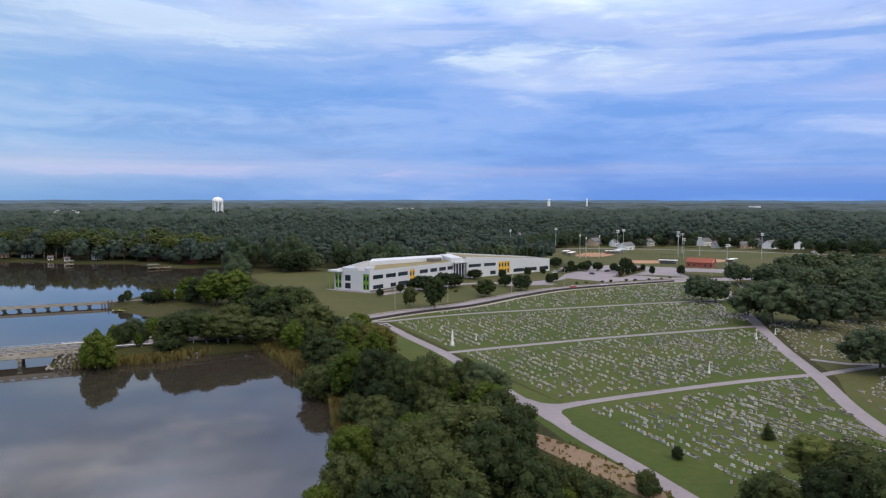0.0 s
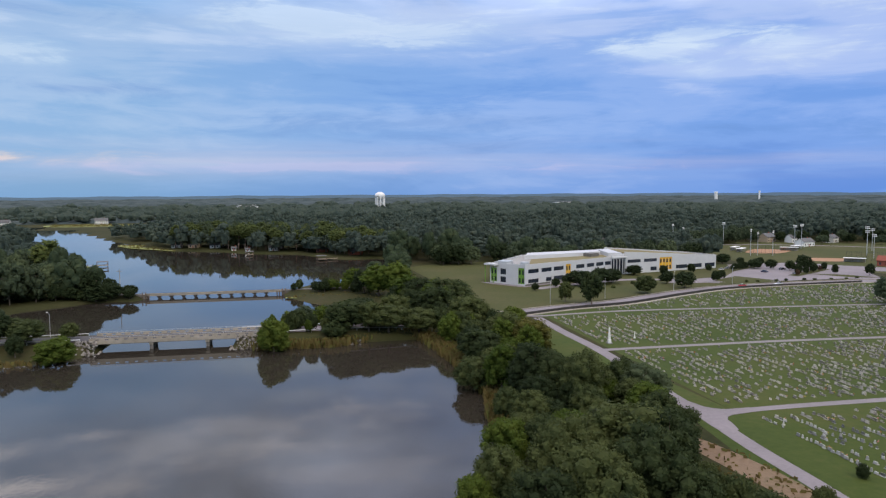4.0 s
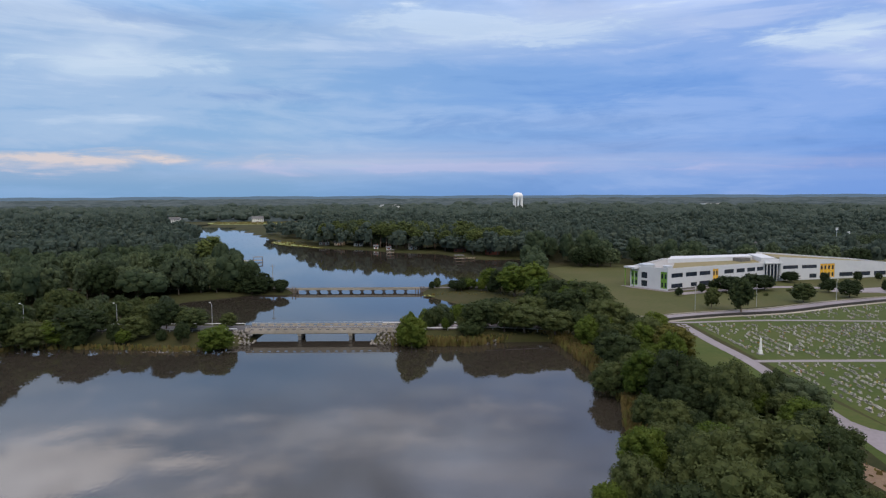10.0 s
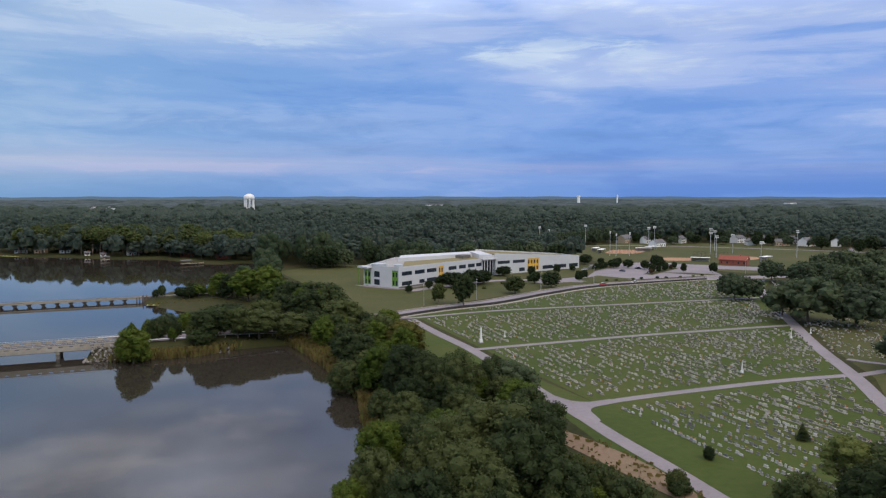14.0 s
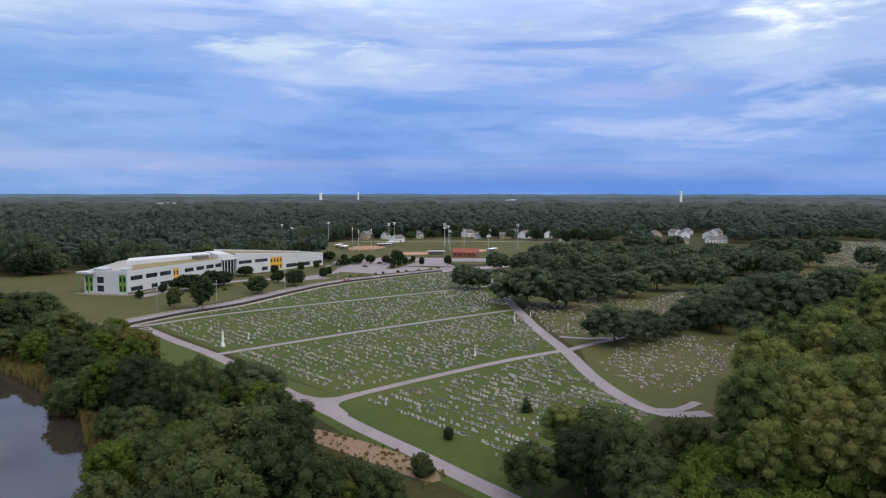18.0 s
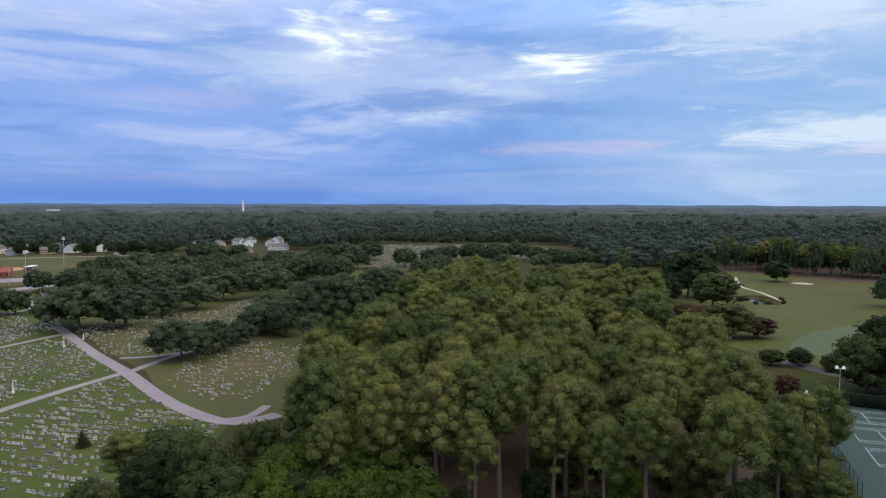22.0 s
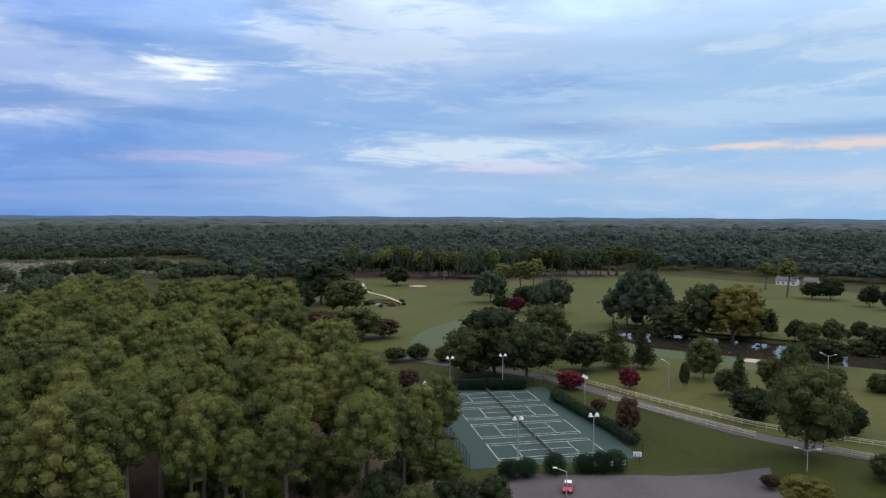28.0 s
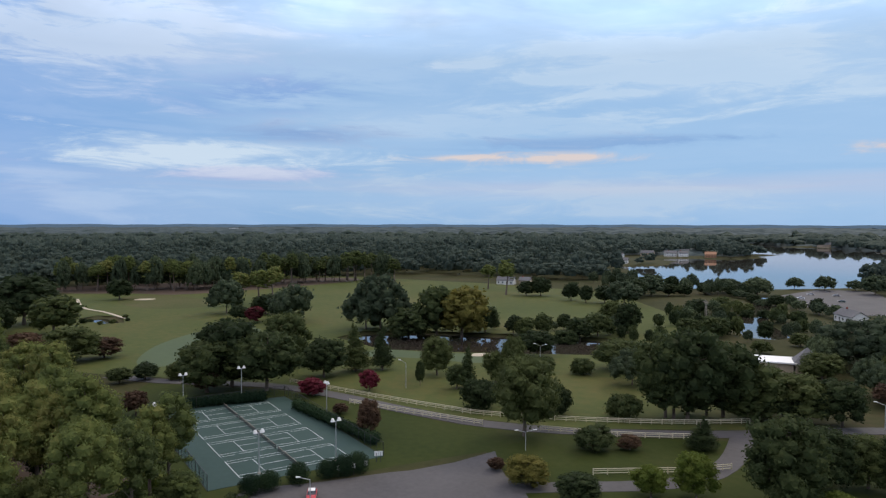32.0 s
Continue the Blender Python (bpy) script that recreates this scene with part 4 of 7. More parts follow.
LAKE_A = [(237, -217, 9, 7, "b"), (230, -217, 10, 8, "b"), (226, -226, 11, 8, "b"), (211, -233, 11, 12, "b"), (212, -224, 8, 14, "b"), (208, -242, 11, 12, "b"), (218, -261, 15, 10, "b"), (207, -260, 14, 10, "b"), (354, -336, 10, 11, "b"), (347, -344, 14, 13, "b"), (316, -340, 12, 10, "b"), (300, -336, 12, 8, "b"), (293, -345, 13, 12, "b"), (276, -342, 16, 20, "o"), (304, -407, 16, 23, "o"), (300, -384, 14, 15, "b"), (188, -280, 8, 13, "b")]
LAKE_B = [(279, -463, 11, 16, "o"), (262, -469, 14, 24, "o"), (270, -536, 9, 18, "o"), (250, -542, 11, 18, "o"), (235, -556, 8, 14, "o"), (214, -539, 13, 19, "o"), (286, -444, 8, 14, "b"), (289, -424, 8, 11, "b"), (296, -416, 9, 11, "b"), (226, -384, 5.8, 20, "s"), (203, -370, 5.5, 22, "s"), (180, -353, 7, 18, "s"), (142, -289, 6, 10, "b"), (130, -276, 5.5, 11, "b"), (145, -262, 5.5, 11, "b"), (225, -341, 9, 15, "b"), (230, -372, 8, 16, "s"), (176, -281, 10, 12, "b")]
STREET = [(128, 294, 16, 9, "b"), (167, 319, 10, 10, "b"), (118, 304, 10, 6, "b"), (146, 354, 9, 13, "b"), (159, 358, 9, 13, "b"), (168, 362, 8, 10, "b"), (196, 333, 9, 10, "b"), (195, 351, 7, 7, "b"), (197, 392, 7, 13, "b"), (117, 342, 4.7, 3.8, "b"), (285, 436, 8, 9, "b"), (295, 431, 5, 4.7, "b"), (288, 406, 7, 8, "b"), (297, 402, 7, 7, "b"), (301, 389, 7, 5.9, "b"), (309, 386, 10, 9, "b"), (315, 368, 6, 3.6, "b"), (328, 355, 7, 5.1, "b")]
CAUSEWAY = [(-9, 234, 13, 10, "l"), (-74, 232, 10, 11, "l"), (-89, 251, 9, 12, "b"), (-98, 250, 11, 10, "b"), (-106, 244, 9, 10, "b"), (-108, 239, 5.4, 4.9, "l"), (-124, 242, 12, 16, "b"), (-131, 238, 9, 12, "l"), (-139, 235, 12, 14, "b"), (-149, 232, 18, 16, "b"), (-76, 252, 7, 5.9, "b"), (1, 275, 7, 12, "o"), (10, 275, 7, 10, "o"), (-97, 362, 12, 9, "p"), (-90, 365, 8, 10, "b"), (-84, 369, 6, 8, "b"), (-106, 377, 9, 4.7, "p"), (8, 366, 5.6, 11, "b")]
MARSH_TREES = [(16, 249, 11, 14, "b"), (23, 248, 12, 10, "b"), (31, 248, 10, 13, "b"), (41, 247, 10, 15, "b"), (38, 346, 16, 16, "l"), (45, 337, 17, 14, "l"), (48, 312, 14, 14, "l"), (50, 305, 13, 12, "b"), (26, 366, 11, 11, "l"), (32, 356, 12, 11, "b"), (-135, 413, 27, 19, "P"), (15, 366, 5.6, 11, "l")]
for group in (SHORE, SHORE_NEAR, CEM_EDGE, WOOD_FRONT, OAKS, OAKS_BACK, GOLF_NEAR, PARK, PARK_RIGHT, GOLF_MID, GOLF_LEFT, LAKE_A, LAKE_B, STREET, CAUSEWAY, MARSH_TREES):
    for x, y, h, w, k in group:
        if group in (SHORE, SHORE_NEAR):
            h, w = h * _r.uniform(0.95, 1.3), w * 0.86
        n = max(1, round(w / (1.35 * h)))
        far = math.hypot(x, y)
        for i in range(n):
            s = (i - (n - 1) / 2) * w / n
            plant(KINDS[k], x + s * y / far + _r.uniform(-1, 1), y - s * x / far + _r.uniform(-1, 1), h * _r.uniform(0.92, 1.05), min(w / n * 1.15, (0.62 if k == "P" else 1.5) * h), rng=_r)
for low, high, far, n in ((61, 69, 470, 9), (63, 70, 520, 8), (74.5, 82, 480, 8), (76, 86, 620, 10), (55, 63, 430, 9), (50, 60, 520, 9), (84, 92, 560, 8), (64, 74, 850, 14), (74, 86, 840, 14)):
    for i in range(n):
        a = radians(low + (high - low) * (i + _r.uniform(0.1, 0.9)) / n)
        r = far + _r.uniform(-22, 22)
        plant(OAK, r * math.sin(a), r * math.cos(a), _r.uniform(12, 16), _r.uniform(14, 19), rng=_r)
# front of the pine wood: light young trees and low broadleaf trees
for brg, r, h, w, k in ((63, 99, 14, 9, "l"), (66.5, 96, 13, 9, "l"), (70, 99, 12.5, 8, "l"), (74, 95, 11, 8, "l"), (60, 96, 12, 9, "b"), (101, 104, 13, 9, "b"), (104, 101, 12, 9, "b"), (107, 106, 11, 8, "b"), (98, 98, 10, 8, "b"), (110, 112, 9, 7, "b"), (106, 117, 12, 8, "P"), (80, 92, 9, 7, "b"), (88, 94, 9.5, 7, "b")):
    plant(KINDS[k], r * math.sin(radians(brg)), r * math.cos(radians(brg)), h, w, rng=_r)
# belt of bare-stemmed pines behind the golf course
for x, y in scatter([(575, -80), (560, -110), (528, -152), (524, -180), (536, -270), (512, -330), (534, -336), (560, -275), (556, -180), (580, -130), (600, -90)], 10.5, _r):
    plant(PINE if _r.random() < 0.4 else OAK, x, y, _r.uniform(18, 26), _r.uniform(10, 14), rng=_r)
# thickets along the shore, filled in between the single trees
TAKEN = [(x, y, w) for g in (SHORE, SHORE_NEAR, MARSH_TREES, CAUSEWAY) for x, y, h, w, k in g]


def fill(poly, spacing, low, high, kinds, room=0.5):
    for x, y in scatter(poly, spacing, _r):
        if all(math.hypot(x - a, y - b) > (w * 0.5 + spacing * 0.4) * room for a, b, w in TAKEN) and water_depth(np.array([x]), np.array([y]))[0] < 0.5:
            h = _r.uniform(low, high)
            plant(KINDS[_r.choice(kinds)], x, y, h * _r.uniform(0.9, 1.2), h * _r.uniform(0.68, 1.0), rng=_r)


fill([(14, 252), (34, 262), (58, 262), (74, 236), (68, 205), (60, 180), (72, 166), (78, 150), (70, 132), (70, 100), (66, 82), (28, 82), (30, 112), (40, 132), (48, 150), (50, 190), (48, 225), (40, 250)], 8.5, 7, 11, "bbbbl")
fill([(46, 264), (58, 268), (68, 290), (66, 330), (52, 345), (36, 330), (40, 290)], 9.0, 7, 11, "bbl")
fill([(-80, 248), (-78, 236), (-110, 238), (-150, 232), (-300, 232), (-300, 248)], 8.0, 3.5, 7.5, "bbls")
fill([(-96, 262), (-110, 290), (-124, 318), (-170, 318), (-300, 314), (-300, 262)], 11.0, 6, 10, "bbo")
fill([(158, -282), (146, -318), (180, -356), (218, -372), (236, -330), (206, -276)], 12.0, 5, 9, "bos")
fill([(270, -440), (256, -470), (300, -480), (345, -462), (400, -470), (400, -440), (320, -425)], 13.0, 7, 12, "obo")
fill([(60, -215), (70, -290), (130, -300), (128, -270), (104, -222)], 14.0, 9, 15, "oob")
fill([(178, -214), (186, -242), (212, -246), (240, -222), (274, -192), (286, -168), (296, -178), (250, -240), (208, -262), (170, -240)], 10.0, 4, 8, "bos")
fill([(-14, 246), (8, 244), (24, 252), (38, 256), (36, 264), (10, 260), (-12, 258)], 6.0, 3, 6.5, "bls", 0.35)
fill([(52, 240), (57, 190), (57, 160), (54, 145), (62, 145), (66, 170), (64, 210), (58, 246)], 6.5, 6, 11, "bbl", 0.4)
for i in range(16):
    plant(KINDS["bbbs"[i % 4]], -84 - i * 6.2 + _r.uniform(-2, 2), 365 + _r.uniform(-2.5, 1.0), _r.uniform(5, 9), _r.uniform(6, 9), rng=_r)
for i in range(12):
    plant(OAK if i % 3 else BROAD, 270 - i * 8.6 + _r.uniform(-3, 3), -448 + i * 5.2 + _r.uniform(-3, 3), _r.uniform(5, 9), _r.uniform(7, 11), rng=_r)
# tall pines behind the houses on the far shore
for x, y in scatter([(-122, 690), (-70, 668), (-38, 640), (0, 622), (40, 566), (62, 570), (70, 610), (20, 670), (-30, 720), (-110, 740)], 11.0, _r):
    if _r.random() < 0.8:
        plant(PINE if _r.random() < 0.7 else OAK, x, y, _r.uniform(18, 25), _r.uniform(11, 15), rng=_r)
fill([(-6, 364), (10, 362), (40, 358), (56, 360), (50, 372), (20, 374), (-6, 372)], 8.0, 3, 6, "sbl")
fill([(-88, 364), (-150, 360), (-150, 378), (-96, 378), (-86, 374)], 8.0, 6, 12, "bbo")
fill([(-10, 262), (30, 266), (34, 290), (14, 284), (-6, 272)], 8.0, 4, 8, "bol")
LEFT_EDGE = [(-112, 362), (-130, 352), (-156, 340), (-180, 322), (-215, 320), (-235, 345), (-200, 372), (-150, 380), (-136, 420), (-148, 450), (-162, 442), (-132, 380)]
for x, y in scatter(LEFT_EDGE, 12.0, _r):
    plant(BROAD if _r.random() < 0.3 else OAK, x, y, _r.uniform(15, 21), _r.uniform(13, 17), rng=_r)
for x, y in scatter([(80, 480), (84, 494), (180, 462), (280, 456), (282, 446), (176, 452)], 12.0, _r):
    plant(BROAD if _r.random() < 0.3 else OAK, x, y, _r.uniform(13, 18), _r.uniform(12, 16), rng=_r)


# old oaks in rows among the old graves, and trees round the sports ground and the far houses
for x, y in scatter([(262, 212), (300, 204), (350, 196), (420, 200), (430, 262), (400, 300), (350, 322), (306, 262)], 30.0, _r):
    plant(OAK, x, y, _r.uniform(12, 15), _r.uniform(15, 20), rng=_r)
for x, y in scatter([(232, 118), (262, 112), (340, 108), (352, 128), (300, 142), (250, 138)], 15.0, _r):
    plant(OAK, x, y, _r.uniform(11, 15), _r.uniform(14, 18), rng=_r)
for x, y in scatter([(430, 640), (560, 590), (650, 480), (640, 390), (560, 380), (545, 470), (520, 545), (440, 590)], 27.0, _r):
    plant(BROAD if _r.random() < 0.5 else OAK, x, y, _r.uniform(9, 15), _r.uniform(9, 14), rng=_r)
for x, y in scatter([(330, 590), (432, 640), (430, 600), (336, 572)], 14.0, _r):
    plant(OAK, x, y, _r.uniform(12, 16), _r.uniform(11, 15), rng=_r)
for x, y, h in ((392, -70, 2.2), (388, -66, 2.6), (397, -88, 2.0), (380, -78, 2.4), (384, -86, 1.8), (378, -72, 2.0), (152, 338, 1.5), (160, 342, 1.6), (178, 356, 1.8), (184, 360, 1.5), (206, 371, 1.8), (214, 374, 2.0), (222, 377, 1.7)):
    plant(BUSH, x, y, h, h * 1.6, rng=_r)
for i in range(9):
    plant(BROAD, 268 + i * 4.2 + _r.uniform(-1, 1), 398 + i * 2.6 + _r.uniform(-1, 1), _r.uniform(3.5, 6), None, rng=_r)
    plant(BROAD if i % 3 else RUST, 288 + i * 5.0 + _r.uniform(-1, 1), 366 + i * 3.1 + _r.uniform(-1, 1), _r.uniform(3.5, 6.5), None, rng=_r)
    plant(BUSH, 240 + i * 9 + _r.uniform(-2, 2), 346 + _r.uniform(-1, 1), _r.uniform(1.0, 1.6), 2.2, rng=_r)
for x, y, h in ((132, 352, 5), (140, 357, 6), (150, 366, 5.5), (172, 376, 6), (208, 352, 6), (226, 352, 6.5), (236, 362, 5.5), (214, 388, 6), (236, 394, 6), (250, 398, 5)):
    plant(BROAD, x, y, h, h * 0.85, rng=_r)


# open marsh at the head of the creek
FLATS = [(-410, 930), (-330, 900), (-215, 880), (-190, 1000), (-240, 1320), (-500, 1300)]


def far_wood():
    """Woods too deep to count, joined: lumpy crowns of leaf clumps, coarser with distance."""
    rng = np.random.default_rng(8)
    clear = ([(40, 262), (66, 478), (80, 492), (180, 470), (300, 456), (322, 580), (430, 640), (600, 560), (620, 400), (560, 330), (860, 280), (880, 60), (640, 20), (480, -10), (560, -50), (606, -90), (584, -130), (566, -180), (572, -275), (560, -390), (430, -440), (380, -520), (260, -580), (60, -560), (40, -160), (130, -20), (140, 80), (80, 60), (50, 250)],
             LEFT_EDGE, [(-420, 200), (60, 200), (40, 400), (-70, 400), (-120, 350), (-180, 318), (-420, 318)],
             [(560, -560), (620, -560), (700, -700), (660, -960), (560, -920), (540, -700)],
             [(532, 300), (600, 262), (800, 400), (720, 480)],
             FLATS)
    def upper(ball):
        v, f = ball
        return v[f[v[f][:, :, 2].mean(1) > -0.45].ravel()]

    cap, fine_cap = upper(BALL_LOW), upper(BALL_MID)

    def crown(puffs, leaves, tall, cap=cap, size=0.10):
        """A unit crown: half width 1, from 0 to 1 in height."""
        out, blobs = [], []
        for i in range(puffs):
            up_ = -0.15 + 1.1 * (i + 0.5) / puffs
            ring = math.sqrt(max(0.04, 1 - up_ * up_)) * rng.uniform(0.55, 0.85)
            a = i * 2.4 + rng.uniform(-0.4, 0.4)
            r = rng.uniform(0.26, 0.46)
            blobs.append(((ring * math.cos(a), ring * math.sin(a), 0.50 + 0.36 * up_ * rng.uniform(0.85, 1.1)), (r, r, r * tall)))
        blobs.append(((0, 0, 0.45), (0.72, 0.72, 0.36)))
        for p, r in blobs:
            out.append(cap * rng.uniform(0.9, 1.1, (len(cap), 1)) * r + p)
        out.append(leaf_cloud(rng, blobs, leaves, size, 0.5, 0.6))
        return np.concatenate(out)

    close_crowns = [crown(13, 420, t, fine_cap, 0.06) for t in (0.32, 0.36, 0.42, 0.38)]
    near_crowns = [crown(10, 90, t) for t in (0.32, 0.36, 0.42, 0.30, 0.38, 0.45)]
    mid_crowns = [crown(5, 34, t) for t in (0.32, 0.38, 0.45, 0.34)]
    far_crowns = [np.concatenate([cap * (0.9, 0.9, 0.5) + (0, 0, 0.48)] + [cap * (0.5, 0.5, 0.3) + (0.6 * math.cos(a), 0.6 * math.sin(a), 0.62) for a in (k,)]) for k in (0.0, 1.1, 2.0)]
    quads, close = [], []
    d = 250.0
    while d < 2250.0:
        step = 14.0 if d < 700 else 15.5 if d < 1180 else 16.0 * (d / 1180) ** 1.3
        n = int(d * radians(216) / step)
        az = radians(-43) + (np.arange(n) + rng.uniform(-0.4, 0.4, n)) * radians(216) / n
        dd = d + rng.uniform(-0.45, 0.45, n) * step
        x, y = dd * np.sin(az), dd * np.cos(az)
        keep = water_depth(x, y) < -7
        for c in clear:
            keep &= ~inside(c, x, y)
        gap = np.sin(x / 61.0 + 1.3) * np.sin(y / 53.0) + 0.5 * np.sin(x / 23.0) * np.sin(y / 31.0 + 2)
        keep &= rng.uniform(-1.6, 1.2, n) < 0.95 - 0.30 * gap
        for X, Y in zip(x[keep], y[keep]):
            stand = math.sin(X / 47.0) * math.sin(Y / 39.0 + 1.0)
            h = (15.5 + 4.0 * stand + 9.0 * rng.uniform() ** 2.5) * rng.uniform(0.75, 1.1)
            w = rng.uniform(4.6, 8.5 if d < 520 else 11.0) * (1 if d < 1180 else step / 14.5)
            kinds = close_crowns if d < 520 else near_crowns if d < 640 else mid_crowns if d < 1180 else far_crowns
            a = rng.uniform(0, 6.28)
            p = kinds[int(rng.uniform(0, len(kinds)))] * (w, w, h)
            (close if d < 520 else quads).append(np.stack([p[:, 0] * math.cos(a) - p[:, 1] * math.sin(a) + X, p[:, 0] * math.sin(a) + p[:, 1] * math.cos(a) + Y, p[:, 2]], 1))
        d += step
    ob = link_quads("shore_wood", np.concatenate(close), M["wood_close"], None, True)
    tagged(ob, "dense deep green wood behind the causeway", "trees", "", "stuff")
    ob = link_quads("far_trees", np.concatenate(quads), M["wood_far_hazed"], None, True)
    tagged(ob, "dense dark green woods reaching into the distance, haze in their colour", "trees", "", "stuff")


far_wood()


def canopy():
    """Closed tree canopy from 1200 m out, lumpy, on a ring grid."""
    az = np.radians(np.linspace(-44, 174, 560))
    front = 1130 * (4900 / 1130) ** np.linspace(0, 1, 62)
    d = np.sort(np.concatenate([front, front[:-1] + np.diff(front) * 0.42, front[:-1] + np.diff(front) * 0.78]))
    A, Dm = np.meshgrid(az, d)
    rng = np.random.default_rng(3)
    Dm = Dm + rng.uniform(-0.004, 0.004, Dm.shape) * Dm
    X, Y = Dm * np.sin(A), Dm * np.cos(A)
    lump = rng.uniform(-1, 1, X.shape)
    lump = lump + np.roll(lump, 1, 1) + 0.7 * np.roll(lump, 2, 1)
    base = np.where(np.arange(len(d)) % 3 == 2, 4.5, 13.0)[:, None]
    Z = base + 3.2 * lump + 2.0 * np.sin(X / 90) * np.sin(Y / 75)
    Z -= np.clip((2350 - Dm) / 200, 0, 1) * 7.5
    wd = water_depth(X, Y)
    Z = np.where((wd > -30) | inside(FLATS, X, Y), -6.0, Z)
    Z[0] = -2
    v = np.stack([X, Y, Z], -1).reshape(-1, 3)
    nr, nc = X.shape
    i = np.arange((nr - 1) * nc).reshape(nr - 1, nc)[:, :-1].ravel()
    f = np.stack([i, i + nc, i + nc + 1, i + 1], 1)
    me = bpy.data.meshes.new("far_canopy")
    me.vertices.add(len(v))
    me.vertices.foreach_set("co", v.astype(np.float32).ravel())
    me.loops.add(f.size)
    me.loops.foreach_set("vertex_index", f.astype(np.int32).ravel())
    me.polygons.add(len(f))
    me.polygons.foreach_set("loop_start", np.arange(0, f.size, 4, dtype=np.int32))
    me.polygons.foreach_set("loop_total", np.full(len(f), 4, dtype=np.int32))
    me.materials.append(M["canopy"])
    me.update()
    tagged(new("far_canopy", me), "unbroken dark tree canopy out to the horizon, haze in its colour", "trees", "", "stuff")


canopy()

# ring behind the woods; its haze is only the material's tint and glow
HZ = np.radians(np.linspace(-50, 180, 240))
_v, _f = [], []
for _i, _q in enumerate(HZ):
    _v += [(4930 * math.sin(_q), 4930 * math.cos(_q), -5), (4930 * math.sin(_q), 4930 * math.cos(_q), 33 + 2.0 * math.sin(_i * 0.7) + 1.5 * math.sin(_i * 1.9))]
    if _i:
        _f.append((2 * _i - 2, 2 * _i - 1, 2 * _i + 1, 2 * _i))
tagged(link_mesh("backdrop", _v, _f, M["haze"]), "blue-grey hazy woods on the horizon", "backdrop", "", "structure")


# ---------------------------------------------------------------- road bridge and railway bridge
def road_bridge():
    b = thing("road_bridge", -45, 252.8, -1.15, label="low tan concrete road bridge with slotted parapets", category="bridge")
    b.scale = (1, 0.85, 1)
    box("deck", -24, 31, -5.2, 5.2, 2.45, 3.45, M["concrete"], b)
    box("roadway", -24, 31, -4.4, 4.4, 3.45, 3.56, M["asphalt"], b)
    for y in (-5.45, 5.45):
        box("fascia", -24, 31, y - 0.24, y + 0.24, 2.4, 3.62, M["concrete"], b, 0.04)
        para = box("parapet_cap", -24, 31, y - 0.2, y + 0.2, 4.1, 4.4, M["concrete"], b, 0.04, "pale weathered parapet cap")
        for i in range(19):
            box("post", -23.9 + i * 2.98, -22.1 + i * 2.98 if i < 18 else 31, y - 0.16, y + 0.16, 3.6, 4.12, M["concrete"], para)
        rail = box("hand_rail", -24, 31, y - 0.05, y + 0.05, 4.78, 4.88, M["metal"], b)
        for i in range(10):
            box("rail_post", -23.5 + i * 6.0, -23.38 + i * 6.0, y - 0.05, y + 0.05, 4.38, 4.8, M["metal"], rail)
    for y in (-3.6, -1.2, 1.2, 3.6):
        box("girder", -24, 24, y - 0.3, y + 0.3, 2.0, 2.46, M["dark_concrete"], b)
    for x in (-4.8, 13.3):
        p = box("pier_cap", x - 0.7, x + 0.7, -5.2, 5.2, 1.5, 2.44, M["concrete"], b, 0.06)
        for y in (-4.2, 0, 4.2):
            box("column", x - 0.55, x + 0.55, y - 0.55, y + 0.55, -4, 1.52, M["dark_concrete"], p, 0.08)
    for x in (-23.5, 25.0):
        box("abutment", x - 1.2, x + 1.2, -5.1, 5.1, -4, 2.44, M["dark_concrete"], b)


def rail_bridge():
    b = thing("rail_bridge", -42.5, 371, 0, label="old low concrete railway trestle over the creek", category="bridge")
    box("deck", -33, 33, -1.9, 1.9, 0.1, 0.95, M["concrete"], b, 0.08)
    box("kerb", -33, 33, -2.0, -1.6, 0.95, 1.35, M["concrete"], b, 0.05)
    for y in (-1.0, 1.0):
        box("rail", -33, 33, y - 0.08, y + 0.08, 0.95, 1.12, M["dark"], b)
    for i in range(10):
        x = -27.0 + i * 5.75
        m = bmesh.new()
        prof = [(-0.42, -3), (0.42, -3), (0.42, -0.9), (0.95, -0.35), (0.95, 0.1), (-0.95, 0.1), (-0.95, -0.35), (-0.42, -0.9)]
        rows = [[m.verts.new((x + a, y, z)) for a, z in prof] for y in (-1.6, 1.6)]
        m.faces.new(rows[0])
        m.faces.new(rows[1][::-1])
        for k in range(8):
            n = (k + 1) % 8
            m.faces.new((rows[0][k], rows[1][k], rows[1][n], rows[0][n]))
        bmesh.ops.recalc_face_normals(m, faces=m.faces[:])
        part("bent", m, M["darkstone"], b)
    for x in (-33, -34.5, -31.5, 33, 34.5, 31.5, 30.2):
        tube("timber_pile", (x, -2.6, -3), (x, -2.6, 2.2 if abs(x) > 32 else 0.9), 0.3, 0.26, M["bark"], b)
    for x in (-35, 35):
        box("abutment", x - 2.5, x + 2.5, -2.2, 2.2, -4, 0.93, M["dark_concrete"], b)


